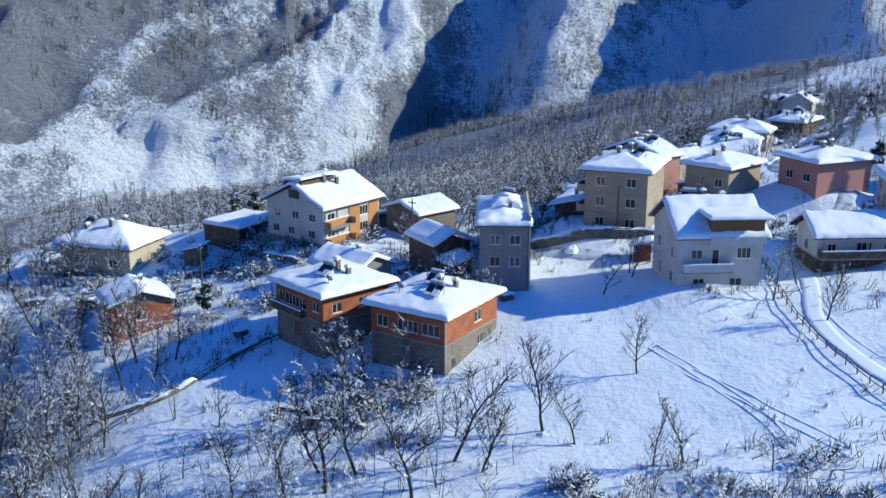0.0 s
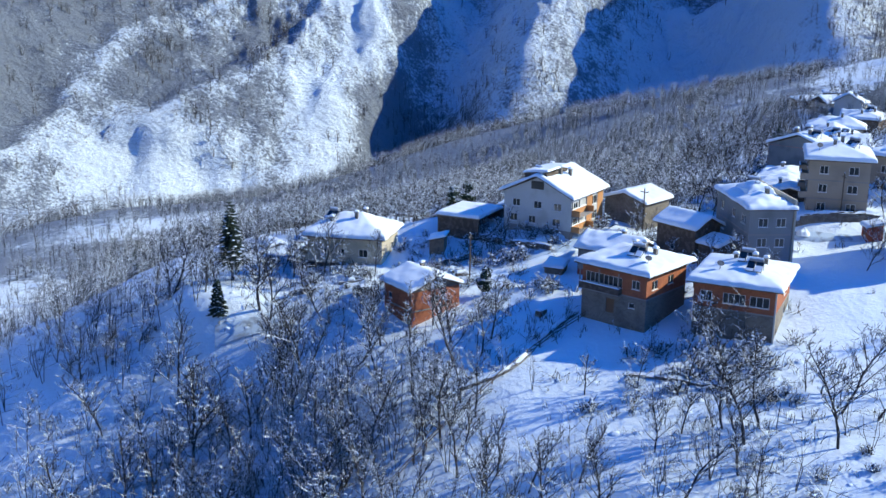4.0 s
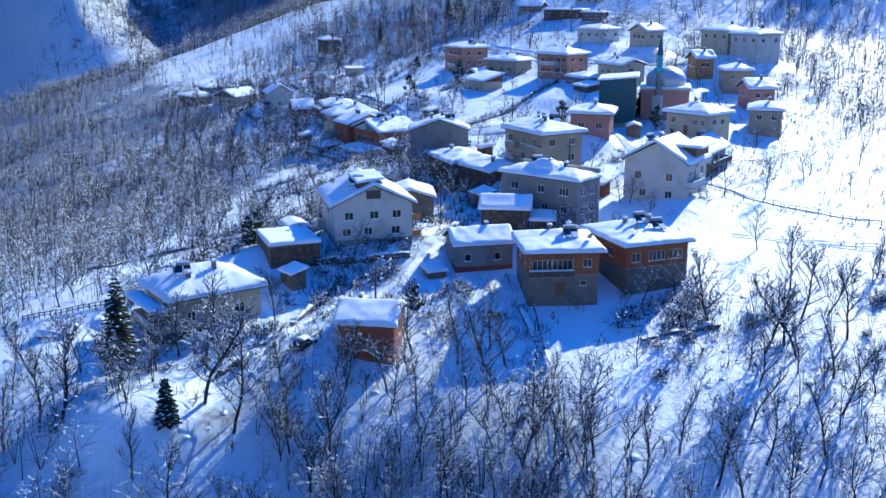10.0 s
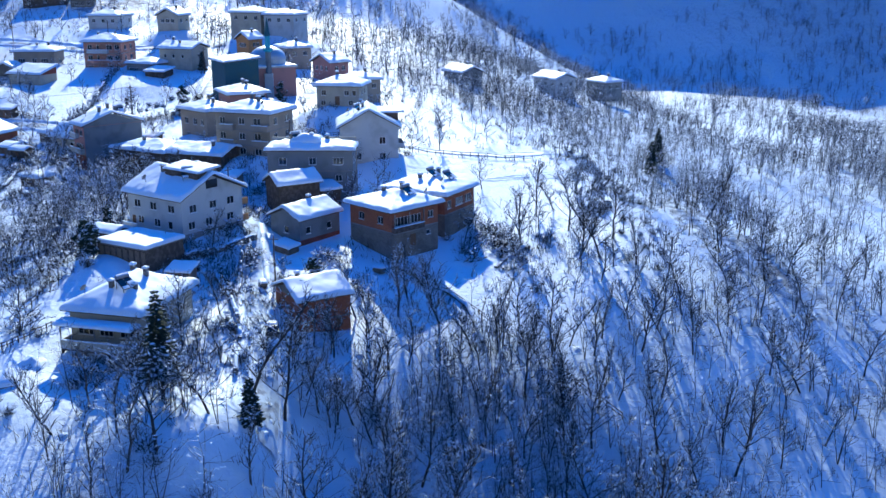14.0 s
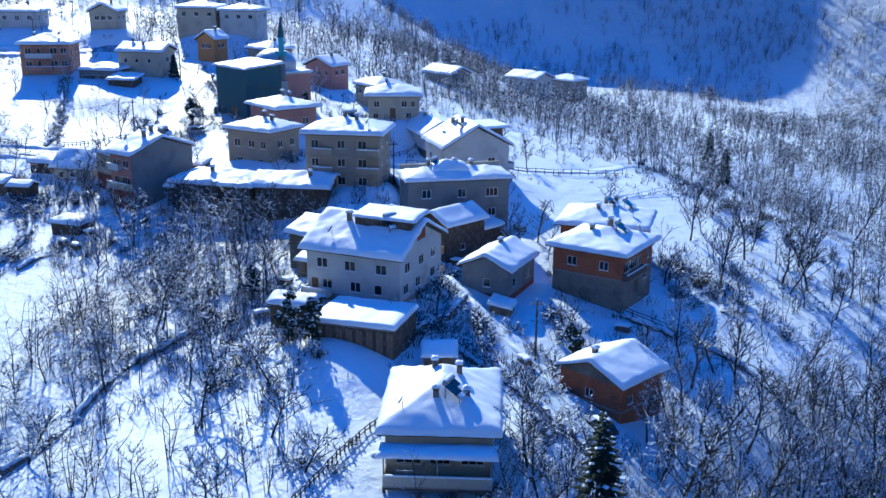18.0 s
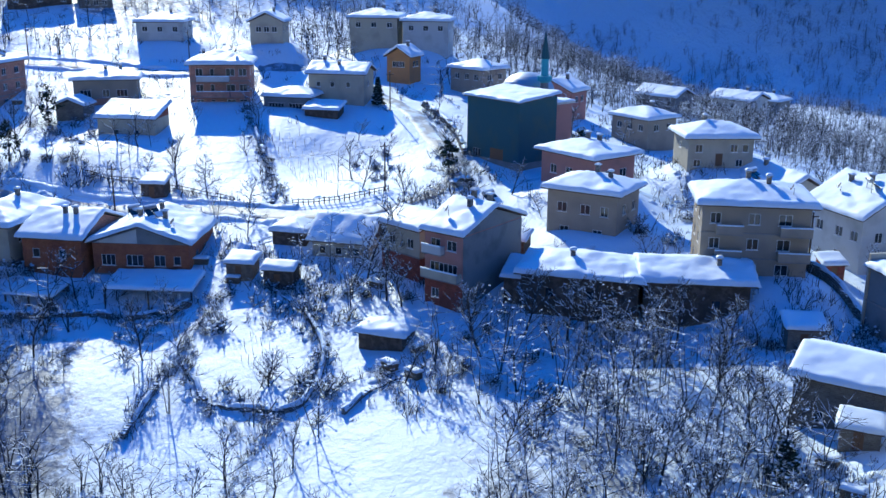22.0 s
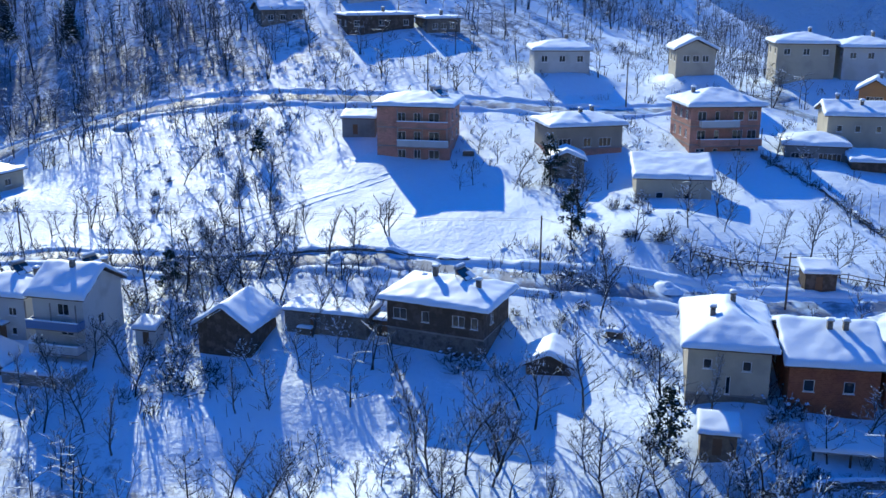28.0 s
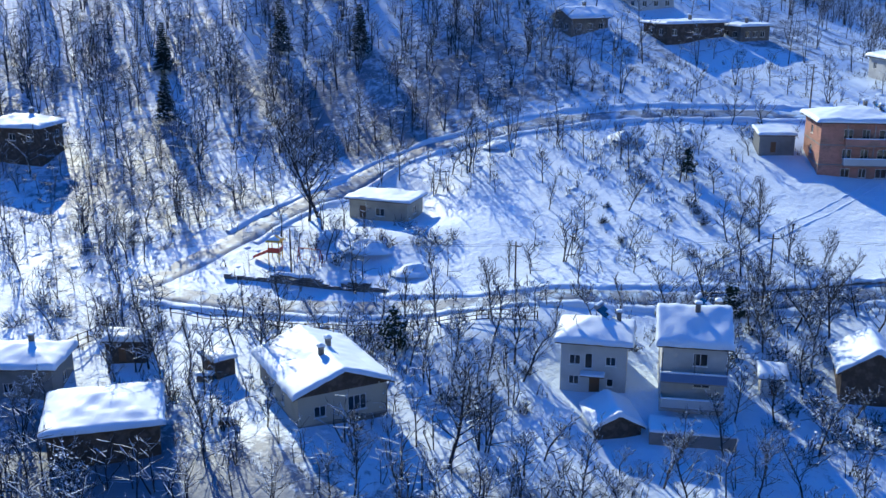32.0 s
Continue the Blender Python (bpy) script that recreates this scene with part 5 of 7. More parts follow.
wall_line("stone_wall", [(23, 238), (30, 235), (36, 232), (31, 230), (26, 229), (22, 224), (21, 219), (30, 215), (42, 216), (49, 219)], 0.5, 0.5, STONE, "winding dry stone wall round a small snowy field")
wall_line("stone_wall", [(17, 215), (20, 211), (22, 205)], 0.5, 0.5, STONE, "short dry stone wall capped with snow")
wall_line("stone_wall", [(-45, 117), (-35, 119.5), (-29, 126), (-23, 132)], 0.5, 0.7, STONE, "low tumbled stone wall half under snow")
wall_line("stone_wall", [(-20, 113), (-14, 110), (-9, 106)], 0.7, 0.6, STONE, "broken stone wall below the brick house")
wall_line("retaining_wall", [(13.5, 153.6), (20, 152.6), (27, 152.2), (33.5, 152.6)], 1.5, 0.5, STONE, "dark retaining wall above the snowy garden")
wall_line("stone_wall", [(-46, 209), (-41, 204), (-30, 199), (-25, 194), (-18, 187)], 0.6, 0.6, STONE, "dark stone field wall running downhill")
wall_line("stone_wall", [(-36, 158), (-44, 154.6), (-55, 151.5), (-66, 150.5)], 0.8, 0.5, STONE, "stone wall along the lane")
wall_line("stone_wall", [(129, 216), (105, 215), (88, 214.5), (78, 216)], 0.5, 0.6, STONE, "long field wall between two snowy plots")
wall_line("retaining_wall", [(126, 179.5), (106, 178.5), (90, 180.5)], 1.3, 0.6, STONE, "retaining wall along the mosque lane")
wall_line("retaining_wall", [(164, 370.5), (157.6, 360), (151.2, 350)], 1.2, 0.6, STONE, "dark curved retaining wall beside the street")
wall_line("retaining_wall", [(132, 312), (121, 289), (112, 273)], 0.3, 0.6, STONE, "low wall along the street under snow")
wall_line("retaining_wall", [(58, 262), (55, 250), (53, 240), (51, 230)], 0.8, 0.5, STONE, "garden wall below the brick row")
wall_line("retaining_wall", [(-34, 164), (-29, 157.6), (-23, 153.6)], 0.9, 0.5, STONE, "garden wall below the white house")


def fence_line(pts, label, height=1.1, gap=2.2, rails=2, lean=0.06, mat=None):
    c = curve_points(pts, gap)
    g = ground_height(c[:, 0], c[:, 1])
    th = thing("fence", c[0, 0], c[0, 1], g[0], 0, label, "fence", "field fences")
    o = Vector((c[0, 0], c[0, 1], g[0]))
    rnd = random.Random(int(abs(c[0, 0] * 17 + c[0, 1] * 5)))
    tops = []
    for (x, y), z in zip(c, g):
        p = Vector((x, y, z)) - o
        q = p + Vector((rnd.uniform(-lean, lean), rnd.uniform(-lean, lean), height * rnd.uniform(0.9, 1.15)))
        post = part("post", Shape().beam(p - Vector((0, 0, 0.4)), q, 0.12), mat or DARK_WOOD, th)
        part("snow_cap", Shape().beam(q + Vector((0, 0, 0.002)), q + Vector((0, 0, 0.13)), 0.15), SNOW, post)
        tops.append((p, q))
    for (p, q), (p1, q1) in zip(tops, tops[1:]):
        for k in range(rails):
            f = 0.9 - 0.45 * k
            part("rail", Shape().beam(p.lerp(q, f), p1.lerp(q1, f), 0.06, 0.1), mat or DARK_WOOD, th)
    return th


fence_line([(46, 146), (45.5, 137), (44.6, 125), (45.5, 113), (49, 98)], "dark post and rail fence beside the cart track", 1.1, 2.0)
fence_line([(-21, 131), (-32, 122), (-41, 114), (-49, 106), (-56, 98)], "leaning wooden fence down through the orchard", 1.0, 2.4)
fence_line([(-71, 188.4), (-63.3, 181.3), (-54.5, 173.8), (-50, 168.4)], "low picket fence up the slope beside the cream house", 0.9, 0.75, 2, 0.05)
fence_line([(93, 288), (85, 288.5), (77, 290), (70, 292)], "old garden fence in deep snow", 1.0, 2.2)
fence_line([(84, 278), (78, 280), (72, 283)], "sagging wire fence on wooden posts", 1.0, 2.0)
fence_line([(146, 399), (150, 391), (156, 386.5), (165, 385)], "tall stick fence round a yard", 1.8, 1.4, 3)
fence_line([(140, 353), (136, 344), (132, 335.5)], "brushwood fence along the street edge", 1.2, 1.5, 3)
fence_line([(155.5, 379), (147, 366), (140, 353)], "wooden fence along the street edge", 1.3, 1.8)
fence_line([(-27, 186), (-36, 183), (-46, 181), (-56, 182)], "garden fence below the white house", 1.2, 1.8)
fence_line([(80, 222), (86, 228), (92, 236), (98, 246)], "field fence with snow-capped posts", 1.1, 2.2)
fence_line([(75.5, 213), (74.2, 205), (75.6, 197.5)], "dark picket fence between the bright plot and the street", 1.0, 0.8)
fence_line([(50, 148), (60, 138), (70, 131), (84, 126)], "long fence of the upper orchard", 1.0, 2.6)


# ---- poles and wires ----
def pole(x, y, h=9.0, arm=True):
    z = ground_at(x, y)
    th = thing("utility_pole", x, y, z, random.uniform(0, 180), "weathered wooden utility pole standing in snow", "utility pole", "utility poles")
    part("shaft", Shape().tube((0, 0, -0.6), (0, 0, h), 0.15, 0.10, 8), DARK_WOOD, th)
    if arm:
        ar = part("crossarm", Shape().box(-0.8, -0.06, h - 0.7, 0.8, 0.06, h - 0.58), DARK_WOOD, th)
        for k in (-0.7, 0, 0.7):
            part("insulator", Shape().tube((k, 0, h - 0.58), (k, 0, h - 0.4), 0.05, 0.04, 6), WHITE, ar)
    part("snow_cap", Shape().tube((0, 0, h), (0, 0, h + 0.12), 0.13, 0.07, 8), SNOW, th)
    return Vector((x, y, z + h - 0.45))


for px, py, ph in ((104, 265.4, 8), (160.5, 226, 9), (85, 240.5, 7.5), (142.5, 334, 7), (173, 262, 9), (-37, 148.7, 8), (-5, 160.5, 8), (129, 302.5, 7.5), (27, 152.6, 8), (76, 198, 8), (160, 361.5, 7.5), (121, 187.5, 8)):
    pole(px, py, ph)


# ---- trees ----
def grow(seed, h, spread_out=0.5, boughs=13, twigs=6, first=0.22, up=0.75, fine=1.0, lean=0.06):
    """Segments (from, to, radius, radius, level) of a bare tree."""
    rnd = random.Random(seed)
    segs = []

    def limb(p, d, length, r, n, level, droop=0.0):
        pts = [p]
        for k in range(n):
            d = (d + Vector((rnd.gauss(0, 0.13), rnd.gauss(0, 0.13), rnd.gauss(0.03, 0.08) - droop))).normalized()
            q = p + d * (length / n)
            segs.append((p, q, r * (1 - 0.75 * k / n), r * (1 - 0.75 * (k + 1) / n), level))
            p = q
            pts.append(p)
        return pts, d

    trunk, _ = limb(Vector((0, 0, -0.4)), Vector((rnd.uniform(-lean, lean) * 2, rnd.uniform(-lean, lean) * 2, 1)), h * 0.9 + 0.4, h * 0.0125 + 0.03, 6, 0)
    at = lambda pts, f: pts[min(int(f * (len(pts) - 1)), len(pts) - 2)].lerp(pts[min(int(f * (len(pts) - 1)), len(pts) - 2) + 1], (f * (len(pts) - 1)) % 1.0)
    turn = rnd.uniform(0, 6.28)
    for k in range(boughs):
        f = first + (0.97 - first) * (k + rnd.uniform(-0.3, 0.3)) / boughs
        f = min(max(f, 0.12), 0.97)
        turn += 2.4 + rnd.uniform(-0.4, 0.4)
        tilt = up + 0.25 * f + rnd.uniform(-0.15, 0.15)
        d = Vector((math.cos(turn) * math.cos(tilt), math.sin(turn) * math.cos(tilt), math.sin(tilt)))
        ln = h * spread_out * (1.05 - 0.72 * f) * rnd.uniform(0.75, 1.2)
        bough, _ = limb(at(trunk, f), d, ln, (h * 0.006 + 0.012) * (1.15 - 0.6 * f), 4, 1)
        for j in range(twigs):
            g = 0.25 + 0.72 * (j + rnd.random()) / twigs
            side = Vector((rnd.gauss(0, 1), rnd.gauss(0, 1), rnd.gauss(0.35, 0.5))).normalized()
            dd = (d * 0.7 + side * 0.8).normalized()
            tw, _ = limb(at(bough, min(g, 0.98)), dd, ln * rnd.uniform(0.25, 0.45), 0.034 * fine, 2, 2)
            for _i in range(2):
                s2 = Vector((rnd.gauss(0, 1), rnd.gauss(0, 1), rnd.gauss(0.3, 0.6))).normalized()
                limb(at(tw, rnd.uniform(0.2, 0.98)), (dd * 0.6 + s2).normalized(), ln * rnd.uniform(0.12, 0.24), 0.024 * fine, 1, 3)
    return segs


def tree_meshes(seed, mat, load=(0.7, 0.42, 0.16), **kw):
    rnd = random.Random(seed + 500)
    segs = grow(seed, **kw)
    trunk, crown, snow = Shape(), Shape(), Shape()
    for a, b, ra, rb, level in segs:
        (trunk if level == 0 else crown).tube(a, b, ra, rb, (6, 3, 3, 3)[level], cap=False)
        if level and rnd.random() < load[level - 1]:
            d = (b - a).normalized()
            if d.z > 0.93:
                continue
            f0, f1 = sorted((rnd.uniform(0, 0.5), rnd.uniform(0.5, 1)))
            s = rnd.uniform(0.035, 0.075) * (1.3, 1.0, 0.8)[level - 1]
            up = Vector((0, 0, max(ra, rb) * 0.7))
            p, q = a.lerp(b, f0) + up, a.lerp(b, f1) + up
            side = Vector((d.y, -d.x, 0)).normalized() * s
            mid = (p + q) / 2
            snow.add([p, q, mid + side, mid - side, mid + Vector((0, 0, s * 1.5))], [(0, 2, 4), (2, 1, 4), (1, 3, 4), (3, 0, 4)])
    return trunk.mesh("trunk", mat, True), crown.mesh("branches", mat), snow.mesh("branch_snow", SNOW)


def tree(meshes, label, category="tree", group="bare trees", name="bare_tree"):
    th = new(name)
    tagged(th, label, category, group)
    for nm, me in zip(("trunk", "crown", "branch_snow"), meshes):
        ob = part(nm, me, None, th)
        if nm != "trunk":
            ob["kind"] = "stuff"
    return th


KINDS = []
for k in range(7):
    KINDS.append((10.0, tree_meshes(100 + k, BARK, (0.45, 0.18, 0.05), h=10.0, spread_out=0.46 + 0.03 * (k % 3), boughs=17 + k % 4, twigs=8, up=0.65 + 0.08 * (k % 3)), "tall bare tree with snow along its limbs"))
for k in range(3):
    KINDS.append((10.0, tree_meshes(140 + k, BARK_PALE, (0.5, 0.22, 0.06), h=10.0, spread_out=0.3, boughs=19, twigs=7, up=1.0, first=0.15), "slim bare tree with upright limbs"))
for k in range(4):
    KINDS.append((5.0, tree_meshes(170 + k, BARK, h=5.0, spread_out=0.62, boughs=12, twigs=8, first=0.2, up=0.5, fine=0.9, lean=0.12), "low spreading fruit tree dusted with snow"))
for k in range(4):
    KINDS.append((6.0, tree_meshes(190 + k, BARK, h=6.0, spread_out=0.55, boughs=11, twigs=6, first=0.2, up=0.6, fine=1.0, lean=0.15), "garden tree with snow on every bough"))
TREE_AT = []
PROTO = {}


def plant(x, y, h, kind, turn=None):
    z = ground_at(x, y)
    base, meshes, label = KINDS[kind]
    s = h / base
    m = pose(x, y, z, random.uniform(-4, 4), random.uniform(-4, 4), random.uniform(0, 360) if turn is None else turn) @ Matrix.Diagonal((s, s, s, 1))
    if kind not in PROTO:
        th = tree(meshes, label, name=("bare_tree", "fruit_tree", "garden_tree")[(kind > 9) + (kind > 13)], group=("bare trees", "fruit trees", "garden trees")[(kind > 9) + (kind > 13)])
        PROTO[kind] = th
    else:
        th = copy_thing(PROTO[kind], Matrix())
    th.matrix_world = m
    TREE_AT.append((x, y))
    return th


# trees that stand out, as (x, y, height)
for spot in ([(23, 112, 8), (1, 97, 13), (11, 102, 12), (-9, 96, 12), (-3, 89, 13), (4, 94, 10), (14, 98, 8), (21, 92, 7), (24, 92, 9), (32, 89, 5), (27, 139, 7), (48, 131, 7), (48, 120, 8)],
             [(-70, 144, 15), (-86, 156, 14), (-80, 135, 11), (-71, 127, 12), (-52, 134, 10), (-9, 107, 13), (-12, 93, 14), (-44, 100, 11), (-42, 115, 11), (-90, 162, 10), (-61, 158, 11), (-19, 194, 11), (-36, 190, 8), (-44, 136, 10), (-20, 204, 8)],
             [(-83, 139, 14), (-79, 125, 15), (-73, 122, 11), (-80, 130, 14), (-73, 105, 14), (-74, 96, 16), (-71, 148, 16), (-87, 159, 12), (-85, 168, 8), (-69, 108, 12), (-64, 84, 14), (-18, 193, 10), (70, 196, 7), (76, 220, 6), (1, 202, 8)],
             [(40, 267, 15), (67, 221, 6), (39, 236, 9), (43, 253, 5), (37, 204, 8), (22, 198, 10), (26, 222, 7), (95, 260, 11), (52, 200, 8), (92, 307, 7), (93, 298, 5), (81, 313, 6), (92, 303, 6), (68, 267, 12), (71, 279, 5), (122, 287, 6), (124, 282, 7)],
             [(141, 301, 8), (142, 298, 7), (94, 231, 8), (110, 257, 11), (92, 262, 8), (178, 353, 19), (177, 355, 17), (156, 342, 5), (147, 333, 7), (139, 326, 7), (140, 317, 5), (138, 312, 5), (139, 297, 10), (112, 355, 14), (108, 348, 7), (126, 306, 8), (116, 305, 10), (122, 379, 12), (131, 353, 8), (120, 291, 8), (121, 311, 11), (119, 306, 10), (123, 316, 11), (116, 303, 10), (125, 320, 10), (113, 299, 9), (120, 301, 10), (127, 326, 9), (117, 312, 9), (112, 309, 9), (108, 313, 8), (105, 319, 8), (103, 327, 8), (107, 323, 7), (99, 318, 8)]):
    for q, (x, y, h) in enumerate(spot):
        plant(x, y, h, (q % 10) if h > 6.5 else 10 + q % 4)

HOUSES = [(o.matrix_world.translation.x, o.matrix_world.translation.y) for o in scene.objects if o.type == 'EMPTY' and o.parent is None and o.get("group") == "village houses"]
ROAD_LINES = [curve_points(p, 3.0) for p in ([(163, 381), (147.5, 352.5), (133, 318), (112, 278), (89, 246), (72, 214), (73, 190), (106, 183), (124, 184)], [(166, 380), (187, 350), (194, 334), (187, 300), (168, 252), (158, 212)],
                                             [(-78, 146), (-46, 150.5), (-15, 155.6), (12, 154.2), (34, 147.6), (62, 156), (73, 176)], [(47, 150), (50, 134), (47, 120), (50, 105)])]
OPEN = [(20, 112, 24, 13), (8, 132, 12, 8), (-26, 124, 11, 9), (-30, 138, 10, 8), (-28, 176, 8, 10), (98, 208, 18, 8), (108, 226, 10, 8), (116, 262, 16, 16), (140, 284, 14, 12), (135, 318, 8, 10), (160, 335, 10, 12), (35, 222.5, 14, 6), (40, 240, 9, 5), (27, 242, 10, 6), (16, 232, 9, 5), (4, 212, 14, 7), (86, 284, 7, 9), (92, 312, 6, 8), (106, 322, 6, 9), (34, 98, 26, 15), (-90, 185, 10, 12)]


def free(x, y, clear=6.5):
    if any((x - a) ** 2 + (y - b) ** 2 < 72 for a, b in HOUSES):
        return False
    if any(((line - (x, y)) ** 2).sum(1).min() < 16 for line in ROAD_LINES):
        return False
    if any(((x - a) / rx) ** 2 + ((y - b) / ry) ** 2 < 1 for a, b, rx, ry in OPEN):
        return False
    return all((x - a) ** 2 + (y - b) ** 2 > clear * clear for a, b in TREE_AT)


# groves: middle, reach, number of trees, heights, share of fruit trees, clearance
rng = random.Random(11)
for gx0, gy0, rx, ry, count, lo, hi, fruit, clear in ((-66, 112, 30, 24, 50, 8, 14, 0.1, 3.6), (-38, 82, 26, 16, 30, 7, 13, 0.1, 4.0), (-15, 58, 34, 18, 20, 8, 13, 0.0, 4.5), (-85, 150, 18, 26, 16, 6, 11, 0.4, 4.5),
                                                      (-5, 200, 34, 18, 24, 6, 10, 0.4, 4.0), (30, 240, 22, 20, 14, 5, 9, 0.6, 4.5), (62, 280, 22, 24, 18, 5, 10, 0.5, 4.5), (100, 330, 12, 30, 12, 5, 9, 0.6, 4.5), (95, 240, 12, 16, 8, 4, 7, 0.8, 4.5), (160, 300, 16, 22, 14, 4, 8, 0.5, 4.5),
                                                      (66, 290, 14, 22, 34, 6, 11, 0.1, 3.2), (128, 322, 6, 30, 26, 6, 10, 0.2, 3.0), (104, 300, 12, 14, 14, 5, 9, 0.3, 3.6), (135, 372, 12, 26, 26, 6, 11, 0.1, 3.4), (98, 352, 12, 20, 22, 6, 10, 0.2, 3.6),
                                                      (10, 182, 20, 10, 22, 6, 10, 0.2, 3.2), (48, 262, 14, 16, 16, 6, 10, 0.3, 3.6)):
    for _k in range(count):
        for _try in range(12):
            x, y = gx0 + rng.uniform(-rx, rx), gy0 + rng.uniform(-ry, ry)
            if free(x, y, clear):
                isf = rng.random() < fruit
                plant(x, y, rng.uniform(3.5, 6) if isf else rng.uniform(lo, hi), 10 + rng.randrange(4) if isf else rng.randrange(10))
                break


for x, y, h in ((3, 134, 8), (0, 138, 7), (7, 132.5, 6), (-5, 141, 6), (3.5, 139, 7), (22, 133, 6), (27, 141, 6)):
    plant(x, y, h, 14 + int(x) % 4)
for _k in range(60):
    x, y = rng.uniform(94, 124), rng.uniform(296, 352)
    if free(x, y, 3.2):
        plant(x, y, rng.uniform(5, 8.5), 14 + rng.randrange(4))
# garden trees between the houses
for _k in range(235):
    for _try in range(6):
        x, y = rng.uniform(-92, 190), rng.uniform(92, 405)
        if -60 < x - 0.62 * (y - 130) < 95 and free(x, y, 4.2):
            plant(x, y, rng.uniform(3.5, 7.5), 14 + rng.randrange(4))
            break
# tall snow-laden trees beside the street and the lower gardens
for x, y, h in ((45, 207, 10), (47.9, 202, 11), (39.5, 205.5, 9), (51, 266, 11), (55, 262, 9), (49, 261, 10), (86.3, 183.6, 9)):
    plant(x, y, h, 14 + int(x) % 4)
slope = random.Random(23)
for _k in range(26):
    x, y = slope.uniform(-76, -38), slope.uniform(179, 208)
    if free(x, y, 3.6):
        plant(x, y, slope.uniform(4.5, 8.5), slope.choice((0, 3, 10, 12, 14, 16)))


# evergreens
def fir(x, y, h, seed, label, snowy=0.5):
    z = ground_at(x, y)
    th = thing("fir_tree", x, y, z, seed * 40, label, "tree", "evergreens")
    part("trunk", Shape().tube((0, 0, -0.4), (0, 0, h * 0.97), h * 0.02, 0.02, 7), BARK, th)
    rnd = random.Random(seed)
    crown, snow = Shape(), Shape()
    z0 = h * (0.26 if h > 12 else 0.12)
    while z0 < h * 0.98:
        f = (z0 - h * 0.1) / (h * 0.9)
        r = h * 0.21 * (1 - f) ** 0.8 + 0.15
        n = max(5, int(9 * (1 - f) + 5))
        for k in range(n):
            a = 6.283 * (k + rnd.random()) / n
            ln = r * rnd.uniform(0.7, 1.15)
            d = Vector((math.cos(a), math.sin(a), 0))
            side = Vector((-d.y, d.x, 0))
            p0, p1 = Vector((0, 0, z0)), d * ln + Vector((0, 0, z0 - 0.28 * ln + rnd.uniform(-0.1, 0.1)))
            for j in range(7):
                q = p0.lerp(p1, 0.25 + 0.75 * j / 6)
                wd = ln * 0.36 * (1.15 - j / 6) + 0.08
                for sg in (-1, 1):
                    tip = q + side * sg * wd + d * wd * 0.5 - Vector((0, 0, 0.12 * wd + 0.05))
                    crown.add([q, q + d * 0.3, tip, q - Vector((0, 0, 0.26))], [(0, 1, 2), (0, 2, 3), (1, 3, 2)])
            if rnd.random() < snowy:
                q = p0.lerp(p1, rnd.uniform(0.6, 0.98)) + Vector((0, 0, 0.14))
                s = ln * 0.2 + 0.06
                snow.add([q + d * s, q - d * s, q + side * s * 0.8, q - side * s * 0.8, q + Vector((0, 0, s * 0.35))], [(0, 2, 4), (2, 1, 4), (1, 3, 4), (3, 0, 4), (0, 3, 1, 2)])
        z0 += h * 0.027 + 0.12
    part("crown", crown, NEEDLES, th)["kind"] = "stuff"
    part("branch_snow", snow, SNOW, th)["kind"] = "stuff"


fir(-76.2, 157.3, 14.0, 1, "tall dark fir standing beside the cream house", 0.5)
fir(-77.5, 147.0, 6.5, 2, "young fir bowed under snow", 0.9)

fir(94, 170, 8, 4, "evergreen beside the green building", 0.6)

fir(126, 189, 6, 6, "snow-covered evergreen by the lane", 0.9)
for q, (x, y, h) in enumerate([(235, 330, 11), (246, 345, 12), (228, 372, 10), (262, 330, 12), (250, 370, 11), (80, 60, 10), (62, 66, 9), (-110, 240, 9)]):
    fir(x, y, h, 20 + q, "dark fir among the bare woods", 0.5)


def ivy_tree(x, y, h, seed):
    """A leafy evergreen: trunk, a few limbs and ragged clumps of small dark leaves with snow lying on them."""
    th = thing("ivy_tree", x, y, ground_at(x, y), seed * 53, "dark ivy-grown tree with snow lying on its leaves", "tree", "leafy trees")
    rnd = random.Random(seed)
    wood, leaves, snow = Shape(), Shape(), Shape()
    wood.tube((0, 0, -0.4), (rnd.gauss(0, 0.2), rnd.gauss(0, 0.2), h * 0.85), 0.02 * h + 0.05, 0.05, 7)
    for k in range(26):
        f = rnd.uniform(0.18, 1.0)
        a, out = rnd.uniform(0, 6.28), h * 0.27 * math.sin(math.pi * min(1, f * 0.85 + 0.12)) * rnd.uniform(0.3, 1.1)
        c = Vector((math.cos(a) * out, math.sin(a) * out, h * f))
        wood.tube((0, 0, max(0.2, h * f - out * 0.8)), c, 0.05, 0.02, 4)
        r = h * rnd.uniform(0.05, 0.10) + 0.2
        for j in range(34):
            d = Vector((rnd.gauss(0, 1), rnd.gauss(0, 1), rnd.gauss(0, 0.8))).normalized()
            q = c + d * r * rnd.uniform(0.5, 1.1)
            s = rnd.uniform(0.10, 0.22)
            u, v = d.orthogonal().normalized() * s, d.cross(d.orthogonal()).normalized() * s
            leaves.add([q + u, q + v + d * s * 0.4, q - u, q - v - d * s * 0.4], [(0, 1, 2, 3)])
            if d.z > 0.25 and rnd.random() < 0.4:
                o = q + Vector((0, 0, 0.04))
                snow.add([o + Vector((s, 0, 0)), o + Vector((0, s, 0)), o - Vector((s, 0, 0)), o - Vector((0, s, 0)), o + Vector((0, 0, s * 0.6))], [(0, 1, 4), (1, 2, 4), (2, 3, 4), (3, 0, 4), (3, 2, 1, 0)])
    part("trunk", wood, BARK, th)
    part("leaves", leaves, NEEDLES, th)["kind"] = "stuff"
    part("branch_snow", snow, SNOW, th)["kind"] = "stuff"


